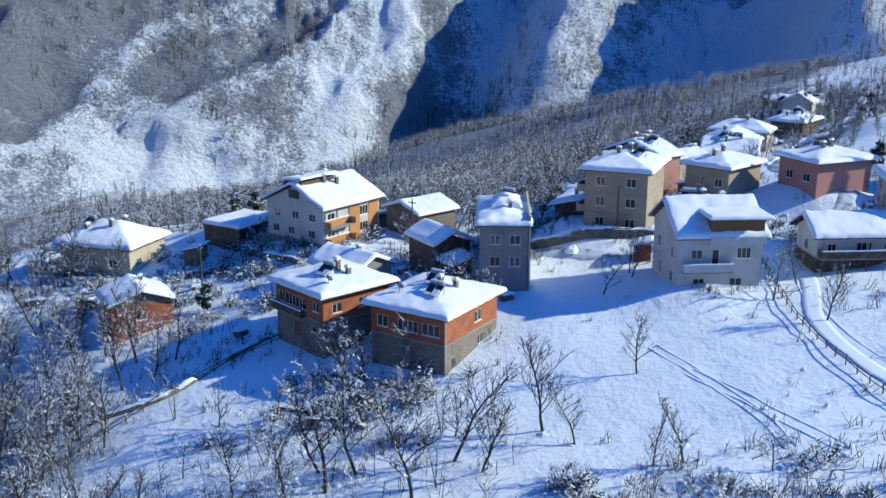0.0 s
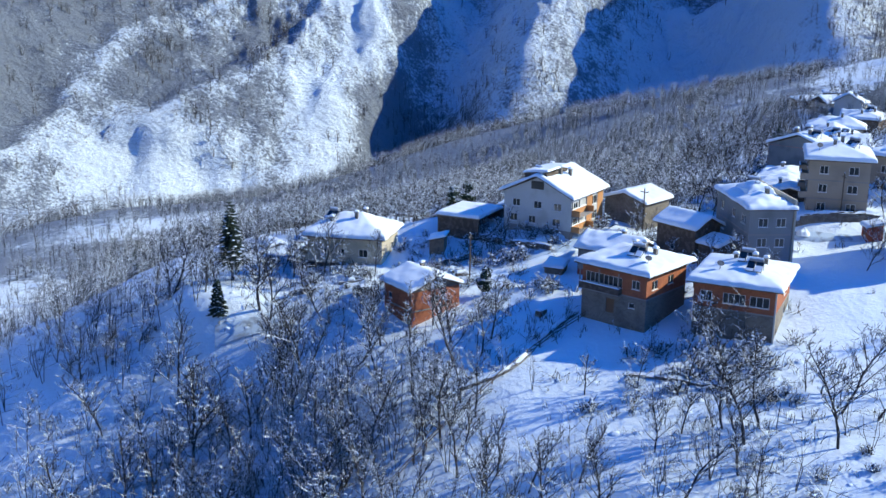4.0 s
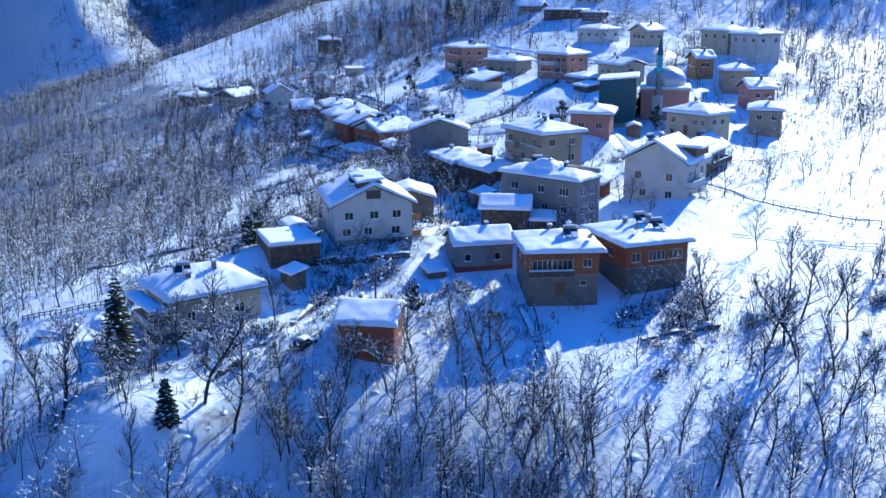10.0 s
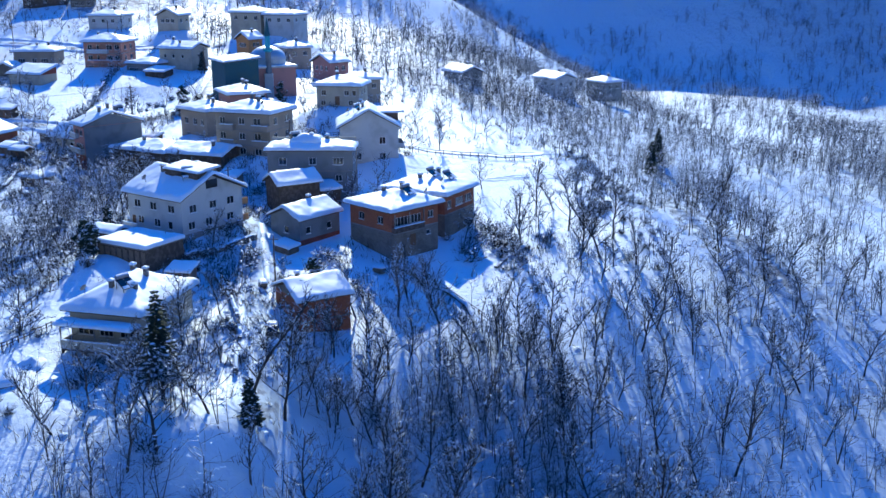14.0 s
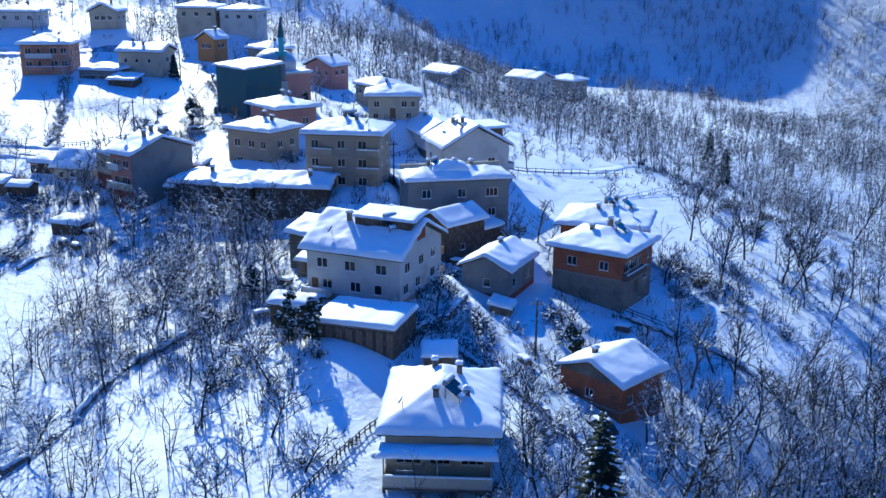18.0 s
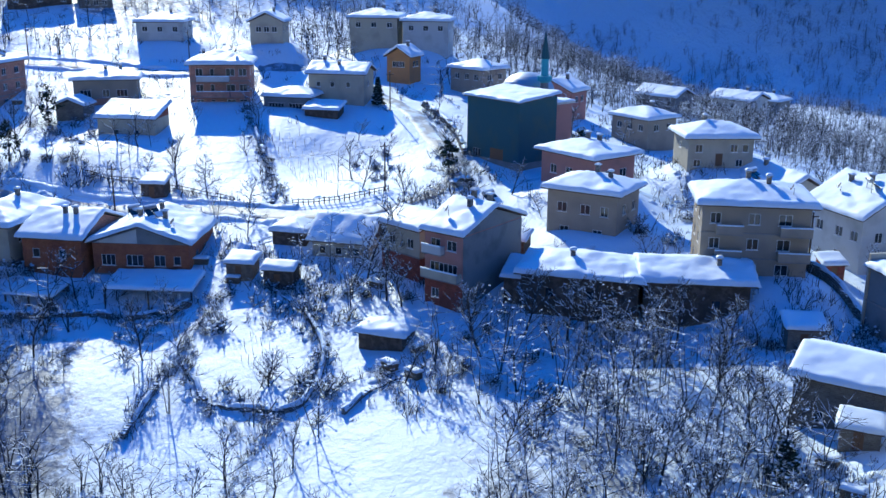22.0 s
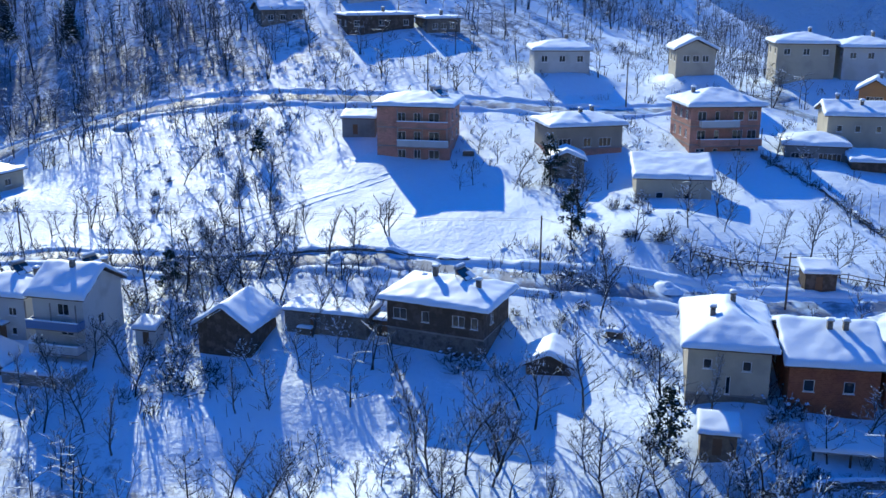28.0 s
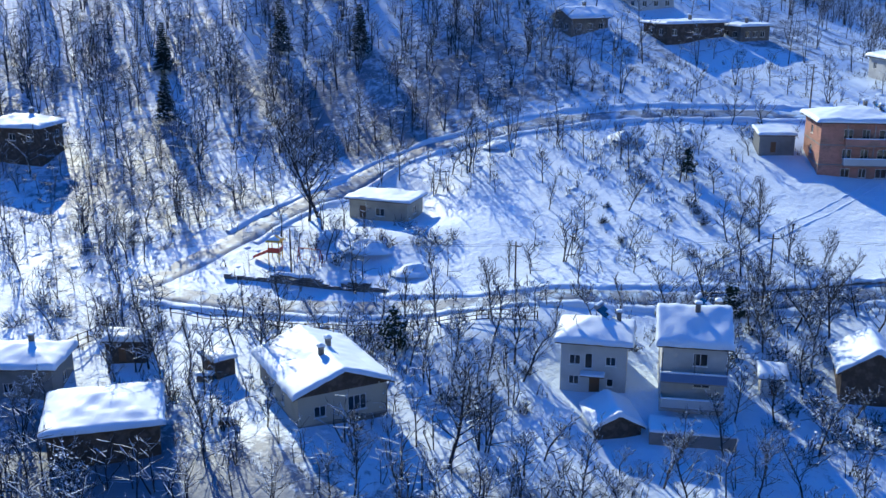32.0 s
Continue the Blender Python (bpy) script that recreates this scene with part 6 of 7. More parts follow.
for q, (x, y, h) in enumerate([(129, 254, 8), (109, 259, 7), (65, 267, 8), (123, 313, 6), (81, 186, 6), (134, 354, 6), (84, 161, 6), (-34, 178, 6), (-37, 176, 5), (-12, 181, 4.5), (160, 296, 4.5), (-35, 143, 4.5)]):
    ivy_tree(x, y, h, 70 + q)


def bush(x, y, r, seed, mat=None):
    """A low bush: many short stems fanning from the ground, flecked with snow."""
    z = ground_at(x, y)
    rnd = random.Random(seed)
    th = thing("bush", x, y, z, 0, "tangled bush with clumps of snow", "bush", "bushes")
    stems, snow = Shape(), Shape()
    for k in range(46):
        a, e = rnd.uniform(0, 6.28), rnd.uniform(0.35, 1.5)
        d = Vector((math.cos(a) * math.cos(e), math.sin(a) * math.cos(e), math.sin(e)))
        p = Vector((rnd.gauss(0, r * 0.25), rnd.gauss(0, r * 0.25), -0.1))
        q = p + d * r * rnd.uniform(0.6, 1.3)
        stems.tube(p, q, 0.035, 0.015, 3, False)
        for j in range(3):
            b = p.lerp(q, rnd.uniform(0.4, 0.95))
            stems.tube(b, b + (d + Vector((rnd.gauss(0, 0.7), rnd.gauss(0, 0.7), rnd.gauss(0, 0.5)))).normalized() * r * 0.35, 0.02, 0.01, 3, False)
        if rnd.random() < 0.6:
            s = rnd.uniform(0.06, 0.2)
            snow.add([q + Vector((s, 0, 0)), q + Vector((-s, 0, 0)), q + Vector((0, s, 0)), q + Vector((0, -s, 0)), q + Vector((0, 0, s * 0.7))], [(0, 2, 4), (2, 1, 4), (1, 3, 4), (3, 0, 4), (0, 3, 1, 2)])
    part("tangle", stems, mat or BRUSH, th)["kind"] = "stuff"
    part("branch_snow", snow, SNOW, th)["kind"] = "stuff"


rng = random.Random(5)
for gx0, gy0, rx, ry, count in ((-30, 182, 14, 6, 10), (-66, 172, 12, 8, 5), (60, 258, 8, 10, 6), (104, 255, 6, 12, 8), (118, 250, 6, 8, 5), (120, 330, 8, 14, 8), (-12, 106, 10, 8, 8), (25, 200, 14, 8, 12), (10, 168, 12, 5, 8), (150, 305, 14, 10, 10), (-50, 152, 14, 4, 8), (40, 84, 24, 6, 14), (90, 196, 12, 4, 8), (36, 208, 8, 6, 8), (6, 84, 22, 6, 14)):
    for _k in range(count):
        x, y = gx0 + rng.uniform(-rx, rx), gy0 + rng.uniform(-ry, ry)
        if all((x - a) ** 2 + (y - b) ** 2 > 49 for a, b in HOUSES):
            bush(x, y, rng.uniform(0.7, 1.7), rng.randrange(9999))


# ---- the woods, too many to count ----
def wood_arrays(segs, sides=3):
    co, faces = [], []
    for a, b, ra, rb, level in segs:
        m = (b - a).to_track_quat('Z', 'Y').to_matrix()
        k = len(co)
        ring = [m @ Vector((math.cos(2 * math.pi * j / sides), math.sin(2 * math.pi * j / sides), 0)) for j in range(sides)]
        co += [a + p * ra for p in ring] + [b + p * rb for p in ring]
        for j in range(sides):
            j1 = (j + 1) % sides
            faces += [(k + j, k + j1, k + sides + j1), (k + j, k + sides + j1, k + sides + j)]
    return np.array([tuple(p) for p in co]), np.array(faces)


LUMPS = {}


def thin(seed, h, boughs, fine, twigs=3):
    """A plainer bare tree for woods that are passed at a distance: one to three stems that fork and spread."""
    rnd, lump = random.Random(seed), random.Random(seed + 1)
    segs, co, fa = [], [], []
    for stem in range(rnd.choice((1, 1, 2, 3))):
        lean = 0.08 if stem == 0 else 0.3
        foot = Vector((rnd.uniform(-0.2, 0.2), rnd.uniform(-0.2, 0.2), -0.5))
        mid = Vector((rnd.gauss(0, lean), rnd.gauss(0, lean), 1)).normalized() * h * rnd.uniform(0.35, 0.5)
        top = mid + Vector((rnd.gauss(0, 0.25), rnd.gauss(0, 0.25), 1)).normalized() * h * rnd.uniform(0.35, 0.55)
        r = h * 0.009 * fine + 0.02
        segs += [(foot, mid, r, r * 0.65, 0), (mid, top, r * 0.65, 0.015, 0)]
        count = boughs if stem == 0 else boughs // 2
        for k in range(count):
            f = 0.15 + 0.83 * (k + rnd.random()) / count
            a, e = k * 2.4 + rnd.random(), rnd.uniform(0.0, 1.0)
            d = Vector((math.cos(a) * math.cos(e), math.sin(a) * math.cos(e), math.sin(e)))
            p = foot.lerp(mid, f * 2) if f < 0.5 else mid.lerp(top, f * 2 - 1)
            ln = h * 0.5 * (1.1 - 0.75 * f) * rnd.uniform(0.6, 1.2)
            q = p + d * ln
            segs.append((p, q, 0.055 * fine, 0.026 * fine, 1))
            for j in range(twigs):
                b = p.lerp(q, rnd.uniform(0.25, 0.95))
                s = (d + Vector((rnd.gauss(0, 0.7), rnd.gauss(0, 0.7), rnd.gauss(0.15, 0.5)))).normalized()
                segs.append((b, b + s * ln * rnd.uniform(0.3, 0.6), 0.036 * fine, 0.018 * fine, 2))
            for j in range(2):
                c, r, n = p.lerp(q, lump.uniform(0.3, 1.0)) + Vector((0, 0, 0.05)), lump.uniform(0.07, 0.2), len(co)
                co += [(c.x + r * lump.uniform(0.6, 1.4) * math.cos(w), c.y + r * lump.uniform(0.6, 1.4) * math.sin(w), c.z) for w in (0, 1.571, 3.142, 4.712)] + [(c.x, c.y, c.z + r * 0.8)]
                fa += [(n + w, n + (w + 1) % 4, n + 4) for w in range(4)]
    LUMPS[seed] = np.array(co), np.array(fa)
    return wood_arrays(segs)


def scatter(name, label, places, heights, models, base, mat, seed):
    rs = np.random.RandomState(seed)
    cs, fs, k = [], [], 0
    zs = ground_height(places[:, 0], places[:, 1])
    for (x, y), z, h in zip(places, zs, heights):
        co, fa = models[rs.randint(len(models))]
        s, a = h / base, rs.uniform(0, 6.28)
        r = np.array([[math.cos(a), -math.sin(a), 0], [math.sin(a), math.cos(a), 0], [0, 0, 1]]) * s
        cs.append(co @ r.T + (x, y, z))
        fs.append(fa + k)
        k += len(co)
    return joined(name, np.concatenate(cs), np.concatenate(fs), mat, label, "woods")


rs = np.random.RandomState(3)
cand = np.stack([rs.uniform(-150, 130, 20000), rs.uniform(-70, 240, 20000)], -1)
dens = np.clip(woods(cand[:, 0], cand[:, 1]), 0, 1)
keep = cand[rs.uniform(0, 1, len(cand)) < 0.7 * dens ** 1.2]
keep = np.array([p for p in keep if free(p[0], p[1], 1.7)])[:3000]
clump = np.random.RandomState(19)
clump = np.concatenate([np.stack([clump.normal(cx, rx, n), clump.normal(cy, ry, n)], -1) for cx, cy, rx, ry, n in ((-60, 119, 12, 11, 140), (-92, 160, 8, 7, 50), (-72, 100, 11, 9, 60), (-4, 186, 9, 7, 60))])
clump = clump[[free(p[0], p[1], 1.2) and (p[0] + 48) ** 2 + (p[1] - 136) ** 2 > 180 for p in clump]]
keep = np.concatenate([clump, keep])
tall = rs.uniform(4.5, 10, len(keep))
scatter("near_woods", "bare winter woods with snow on the branches", keep, tall, [thin(300 + k, 10, 11, 0.75, 3) for k in range(8)], 10, SNOWY_BARK, 1)
scatter("woods_snow", "lumps of snow on the branches of the nearer woods", keep[::2], tall[::2], [LUMPS[300 + k] for k in range(8)], 10, SNOW, 1)
cand = np.stack([rs.uniform(-260, 360, 30000), rs.uniform(30, 560, 30000)], -1)
away = (cand[:, 1] > 235) | (cand[:, 0] > 105) | (cand[:, 0] < -150)
cand = cand[away]
dens = np.clip(woods(cand[:, 0], cand[:, 1]), 0, 1)
keep = cand[rs.uniform(0, 1, len(cand)) < 0.6 * dens ** 1.3]
keep = np.array([p for p in keep if free(p[0], p[1], 2.0)])[:4800]
tall = rs.uniform(4, 9, len(keep)) * (1 + 0.5 * smooth(180, 240, keep[:, 0]))
scatter("middle_woods", "bare woods on the slopes round the village", keep, tall, [thin(350 + k, 10, 9, 1.1, 2) for k in range(8)], 10, SNOWY_BARK, 4)
scatter("middle_snow", "lumps of snow on the branches of the slope woods", keep[::2], tall[::2], [LUMPS[350 + k] for k in range(8)], 10, SNOW, 4)
cand = np.stack([rs.uniform(178, 310, 2900), rs.uniform(290, 440, 2900)], -1)
keep = np.array([q for q in cand[rs.uniform(0, 1, len(cand)) < 0.23 * smooth(176, 215, cand[:, 0])] if free(q[0], q[1], 1.5)])
scatter("hill_woods", "tall bare woods on the shaded hill above the road", keep, rs.uniform(6, 11, len(keep)), [thin(380 + k, 10, 11, 1.2, 3) for k in range(6)], 10, SNOWY_BARK, 9)
grove = np.random.RandomState(77)
cand = np.stack([grove.uniform(-83, -44, 190), grove.uniform(96, 172, 190)], -1)
keep = np.array([q for q in cand if free(q[0], q[1], 2.2) and (q[0] + 76) ** 2 + (q[1] - 146) ** 2 > 110 and (q[0] + 45) ** 2 + (q[1] - 134) ** 2 > 90 and q[0] * 0.6 + (q[1] - 150) < -26 - 8 * grove.random_sample()])[:190]
tilts = random.getstate()
for q, (x, y) in enumerate(keep):
    orchard = plant(float(x), float(y), float(grove.uniform(6, 10.5)), q % 10)
    orchard.name = "orchard_tree"
    tagged(orchard, "bare orchard tree with snow-flecked twigs below the cabin", "tree", "orchard trees")
random.setstate(tilts)
cand = np.stack([rs.uniform(-170, 190, 17000), rs.uniform(238, 570, 17000)], -1)
thick = np.clip(woods(cand[:, 0], cand[:, 1]), 0, 1) * smooth(-0.25, 0.2, fbm(cand[:, 0] / 40, cand[:, 1] / 22, 3, 63))
keep = np.array([q for q in cand[rs.uniform(0, 1, len(cand)) < 0.75 * thick] if free(q[0], q[1], 1.4)])[:5600]
scatter("valley_woods", "dense dark thickets on the slope below the village", keep, rs.uniform(3.5, 8, len(keep)), [thin(430 + k, 10, 10, 1.6, 1) for k in range(6)], 10, SNOWY_BARK, 14)
cand = np.stack([rs.uniform(105, 470, 13000), rs.uniform(-220, 200, 13000)], -1)
thick = smooth(-0.4, 0.1, fbm(cand[:, 0] / 45, cand[:, 1] / 30, 3, 71)) * smooth(100, 150, cand[:, 0] - 0.3 * (cand[:, 1] - 100))
keep = np.array([q for q in cand[rs.uniform(0, 1, len(cand)) < 0.6 * thick] if free(q[0], q[1], 1.6)])
scatter("edge_woods", "bare trees and thickets beyond the last houses", keep, rs.uniform(4, 9, len(keep)), [thin(460 + k, 10, 9, 1.5, 2) for k in range(6)], 10, SNOWY_BARK, 15)
# the mountain across the valley, and the slopes to the east and south-east
cand = np.stack([rs.uniform(-400, 470, 30000), rs.uniform(540, 980, 30000)], -1)
thick = np.clip(woods(cand[:, 0], cand[:, 1]) - 0.25, 0, 1) * (0.15 + 1.2 * smooth(-0.1, 0.3, fbm(cand[:, 0] / 50, cand[:, 1] / 90, 4, 57)))
keep = cand[rs.uniform(0, 1, len(cand)) < thick][:11000]
side = np.stack([rs.uniform(330, 700, 2500), rs.uniform(180, 500, 2500)], -1)
keep = np.concatenate([keep, side[rs.uniform(0, 1, len(side)) < 0.8 * smooth(-0.2, 0.3, fbm(side[:, 0] / 90, side[:, 1] / 60, 3, 52))]])
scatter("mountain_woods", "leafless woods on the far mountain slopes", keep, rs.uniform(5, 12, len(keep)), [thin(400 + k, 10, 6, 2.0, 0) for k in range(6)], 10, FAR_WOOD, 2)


def scrub_model(seed, stems=8):
    rnd = random.Random(seed)
    segs = []
    for k in range(stems):
        a, e = rnd.uniform(0, 6.28), rnd.uniform(0.5, 1.5)
        d = Vector((math.cos(a) * math.cos(e), math.sin(a) * math.cos(e), math.sin(e)))
        foot = Vector((rnd.gauss(0, 0.35), rnd.gauss(0, 0.35), -0.15))
        tip = foot + d * rnd.uniform(0.6, 1.25)
        segs.append((foot, tip, 0.035, 0.012, 0))
        if k % 2:
            b = foot.lerp(tip, rnd.uniform(0.4, 0.8))
            segs.append((b, b + (d + Vector((rnd.gauss(0, 0.7), rnd.gauss(0, 0.7), 0.2))).normalized() * 0.5, 0.025, 0.01, 0))
    return wood_arrays(segs)


def hump_model(seed):
    """A small rounded heap of snow, as lies on a buried bush or stone."""
    rnd = random.Random(seed)
    co, fa = [(0, 0, 0.24)], []
    for ring, (r, z) in enumerate(((0.34, 0.2), (0.68, 0.09), (1.0, -0.2))):
        for k in range(8):
            a = 6.283 * k / 8
            q = r * rnd.uniform(0.75, 1.25)
            co.append((q * math.cos(a), q * math.sin(a), z * rnd.uniform(0.8, 1.1)))
    for k in range(8):
        j = (k + 1) % 8
        fa.append((0, 1 + k, 1 + j))
        for ring in (0, 8):
            fa += [(1 + ring + k, 9 + ring + k, 9 + ring + j), (1 + ring + k, 9 + ring + j, 1 + ring + j)]
    return np.array(co), np.array(fa)


def rough_places(count, seed, share):
    """Uneven places: thick in patches, along field walls and in the woods, none on roads, plots and house sites."""
    r = np.random.RandomState(seed)
    c = np.stack([r.uniform(-150, 215, count), r.uniform(60, 420, count)], -1)
    patch = smooth(0.0, 0.3, fbm(c[:, 0] / 22, c[:, 1] / 22, 3, 41))
    d = np.clip(0.08 + 0.85 * patch + 0.9 * woods(c[:, 0], c[:, 1]), 0, 1) * share
    c = c[r.uniform(0, 1, count) < d]
    ok = np.ones(len(c), bool)
    for a, b in HOUSES:
        ok &= ((c - (a, b)) ** 2).sum(1) > 52
    for line in ROAD_LINES:
        ok &= ((c[:, None, :] - line[None]) ** 2).sum(2).min(1) > 8
    for a, b, rx, ry in OPEN:
        ok &= ((c[:, 0] - a) / rx) ** 2 + ((c[:, 1] - b) / ry) ** 2 > 1
    return c[ok]


hedge_lines = [curve_points(q, 0.9) for q in ([(23, 238), (30, 235), (36, 232), (26, 229), (21, 219), (30, 215), (49, 219)], [(-46, 209), (-30, 199), (-18, 187)], [(129, 216), (105, 215), (78, 216)], [(-66, 150.5), (-44, 154.6), (-23, 153.6)],
                                             [(147, 346), (133, 322), (116, 292), (108, 277)], [(58, 262), (53, 240), (51, 230)], [(18, 88), (36, 84), (58, 82)], [(-45, 117), (-29, 126), (-23, 132)], [(80, 222), (92, 236), (98, 246)], [(70, 292), (93, 288)])]
hedge = np.concatenate(hedge_lines)
hedge = hedge + np.random.RandomState(9).normal(0, 0.7, hedge.shape)
yards = np.random.RandomState(31)
yard = np.concatenate([np.stack([yards.normal(cx, r, n), yards.normal(cy, r * 0.8, n)], -1) for cx, cy, r, n in ((-2, 157, 6, 120), (9, 153, 4, 80), (-32, 158, 6, 100), (-18, 180, 7, 140), (-30, 184, 7, 100), (50, 213, 5, 80), (60, 222, 4, 60), (22, 206, 4, 70), (45, 200, 4, 60), (104, 262, 5, 80), (72, 190, 4, 60), (-62, 152, 7, 90), (-30, 133, 6, 60), (128, 308, 5, 90), (136, 355, 6, 90), (106, 288, 4, 60), (40, 84, 12, 160), (-10, 105, 9, 120), (60, 150, 6, 60), (13, 162, 6, 80), (172, 300, 10, 120), (190, 284, 10, 100))])
yard = yard[[all((a - x) ** 2 + (b - y) ** 2 > 30 for a, b in HOUSES) for x, y in yard]]
where = np.concatenate([rough_places(20000, 12, 0.55), hedge, yard])
scatter("scrub", "low leafless scrub poking out of the snow", where, np.random.RandomState(2).uniform(0.6, 1.9, len(where)), [scrub_model(500 + k) for k in range(8)], 1.0, BRUSH, 6)
where = np.concatenate([rough_places(5000, 13, 0.5), hedge + 0.4, yard[::2] + 0.3])
heaps = scatter("snow_heaps", "small heaps of snow over buried bushes and stones", where, np.random.RandomState(8).uniform(0.35, 0.85, len(where)), [hump_model(520 + k) for k in range(8)], 1.0, SNOW, 7)
heaps.data.polygons.foreach_set("use_smooth", [True] * len(heaps.data.polygons))


def brush_models(seed):
    """A shoulder-high tangle of stems, and apart from it the lumps of snow that lie on it."""
    rnd = random.Random(seed)
    segs, co, fa = [], [], []
    for k in range(20):
        a, e = rnd.uniform(0, 6.28), rnd.uniform(0.25, 1.35)
        d = Vector((math.cos(a) * math.cos(e), math.sin(a) * math.cos(e), math.sin(e)))
        foot = Vector((rnd.gauss(0, 0.3), rnd.gauss(0, 0.3), -0.1))
        tip = foot + d * rnd.uniform(0.6, 1.2)
        segs.append((foot, tip, 0.028, 0.012, 0))
        for j in range(2):
            b = foot.lerp(tip, rnd.uniform(0.35, 0.9))
            segs.append((b, b + (d + Vector((rnd.gauss(0, 0.8), rnd.gauss(0, 0.8), rnd.gauss(0, 0.4)))).normalized() * rnd.uniform(0.25, 0.5), 0.018, 0.009, 1))
        for j in range(2):
            if rnd.random() < 0.6:
                q, r, n = foot.lerp(tip, rnd.uniform(0.55, 1.0)) + Vector((0, 0, 0.03)), rnd.uniform(0.04, 0.105), len(co)
                co += [(q.x + r * rnd.uniform(0.7, 1.3) * math.cos(w), q.y + r * rnd.uniform(0.7, 1.3) * math.sin(w), q.z) for w in (0, 1.257, 2.513, 3.77, 5.027)] + [(q.x, q.y, q.z + r * 0.75)]
                fa += [(n + w, n + (w + 1) % 5, n + 5) for w in range(5)]
    return wood_arrays(segs), (np.array(co), np.array(fa))


# overgrown spots: round the lane, the yards and the village street
spots = [(-43, 162), (-35, 158), (-32, 163), (-36, 153), (-13, 166), (-2, 167), (8, 153), (-57, 178), (-67, 168), (-10, 111), (-6, 113), (12, 89), (25, 86), (38, 87), (-23, 108), (-25, 142), (-92, 153), (-99, 156), (-57, 154), (-28, 156), (-66, 159), (-10, 152), (-11, 118), (-3, 113)]
spots += [(-34, 180), (-12, 182), (-20, 184), (-40, 184), (55, 202), (47, 216), (-27, 158), (-26, 150), (-42, 148), (-35, 138), (-44, 154), (30, 173), (-12, 135), (81, 184), (57, 205), (58, 259), (56, 249), (46, 237), (36, 192), (44, 197), (48, 205), (46, 226), (42, 215), (23, 214), (22, 222)]
spots += [(35, 213), (33, 184), (25, 180), (88, 184), (43, 165), (53, 152), (129, 253), (132, 306), (94, 266), (119, 313), (96, 247), (83, 261), (69, 254), (91, 279), (135, 354), (123, 348), (133, 383), (124, 309), (124, 298), (110, 302), (160, 394), (152, 388), (117, 344), (162, 341), (166, 349), (182, 383)]
brush_rows = np.concatenate([curve_points(q, 1.25) for q in ([(52.5, 227.6), (35.5, 230.8), (26, 229.7), (16.6, 225.2)], [(48.4, 218.1), (38, 214.3), (28.6, 215.5), (22.3, 219.8)], [(45.7, 244), (35.6, 246.7)], [(36.7, 232.5), (21.6, 238.9)], [(119.6, 181), (106.4, 179.4), (93.4, 177.9)],
                                                            [(127.5, 216.4), (100.5, 214.6), (76, 214.1)], [(-6.3, 176.2), (-16, 184.4), (-24, 193), (-28.9, 196.8)], [(56.5, 223.4), (34.3, 232.7)], [(-11.6, 148.4), (-24.4, 148.1), (-38.6, 147.4)], [(5.3, 229.8), (20.4, 221.3), (27.8, 216.2)],
                                                            [(58.4, 266.4), (57, 252.7), (50.6, 244.5)], [(26.4, 210.5), (14, 208.9)], [(152.6, 381), (147, 365.6), (141.8, 353.2)], [(83.4, 278), (75.2, 281.5)], [(20, 194.4), (20.5, 184.8), (13.9, 179)])])
spots += [(106, 311), (102, 313), (110, 309.6), (99, 310), (104, 316), (113, 312), (118, 317), (-8, 190), (-14, 196), (2, 196), (8, 190), (-22, 200)]
tangle = np.random.RandomState(41)
brush_rows = brush_rows + tangle.normal(0, 0.45, brush_rows.shape)
where = np.concatenate([brush_rows] + [np.stack([tangle.normal(cx, 3.0, 7), tangle.normal(cy, 2.6, 7)], -1) for cx, cy in spots])
size = tangle.uniform(1.1, 2.6, len(where))
size[:len(brush_rows)] *= 0.5
clear = np.array([all((a - x) ** 2 + (b - y) ** 2 > 36 for a, b in HOUSES) for x, y in where])
where, size = where[clear], size[clear]
kinds = [brush_models(560 + k) for k in range(7)]
scatter("garden_brush", "tangled leafless garden brush loaded with snow", where, size, [k[0] for k in kinds], 1.0, BARK, 33)
scatter("brush_snow", "lumps of snow lying on the garden brush", where, size, [k[1] for k in kinds], 1.0, SNOW, 33)


# ---- on and round the roofs ----
def on_roof(hs, u, v):
    """The world place on a house's snow at shares of its half plan."""
    kind, w, d, rise, top, thick = ROOFS[hs]
    x, y = u * w / 2, v * d / 2
    z = top + 0.165 + float(roof_rise(kind, np.array(x), np.array(y), w, d, rise)) + thick
    return hs.matrix_world @ Vector((x, y, z))


def solar_heater(hs, u, v, turn=-60):
    """A roof water heater: two tilted collectors on a stand with a lying tank above them."""
    p = on_roof(hs, u, v)
    th = thing("solar_water_heater", p.x, p.y, p.z - 0.3, turn, "solar water heater with a white tank, half under snow", "water heater", "roof water heaters")
    for k in (-1.0, 1.0):
        part("leg", Shape().beam((k, 0.7, -0.3), (k, 0.7, 1.35), 0.06), METAL, th)
        part("leg", Shape().beam((k, -0.8, -0.3), (k, -0.8, 0.35), 0.06), METAL, th)
        part("collector", Shape().box(k * 0.55 - 0.5, -0.95, -0.05, k * 0.55 + 0.5, 0.95, 0.05, pose(0, -0.1, 0.75, 32, 0, 0)), GLASS, th)
        part("snow_cover", Shape().box(k * 0.55 - 0.45, -0.95, 0.056, k * 0.55 + 0.45, -0.2 + 0.3 * k, 0.17, pose(0, -0.1, 0.75, 32, 0, 0)), ROOF_SNOW, th)
    tank = part("tank", Shape().tube((-0.95, 0.8, 1.5), (0.95, 0.8, 1.5), 0.27, 0.27, 12), SHEET, th, "white enamelled tank")
    part("snow_cap", Shape().tube((-0.9, 0.8, 1.7), (0.9, 0.8, 1.7), 0.2, 0.2, 8), ROOF_SNOW, tank)


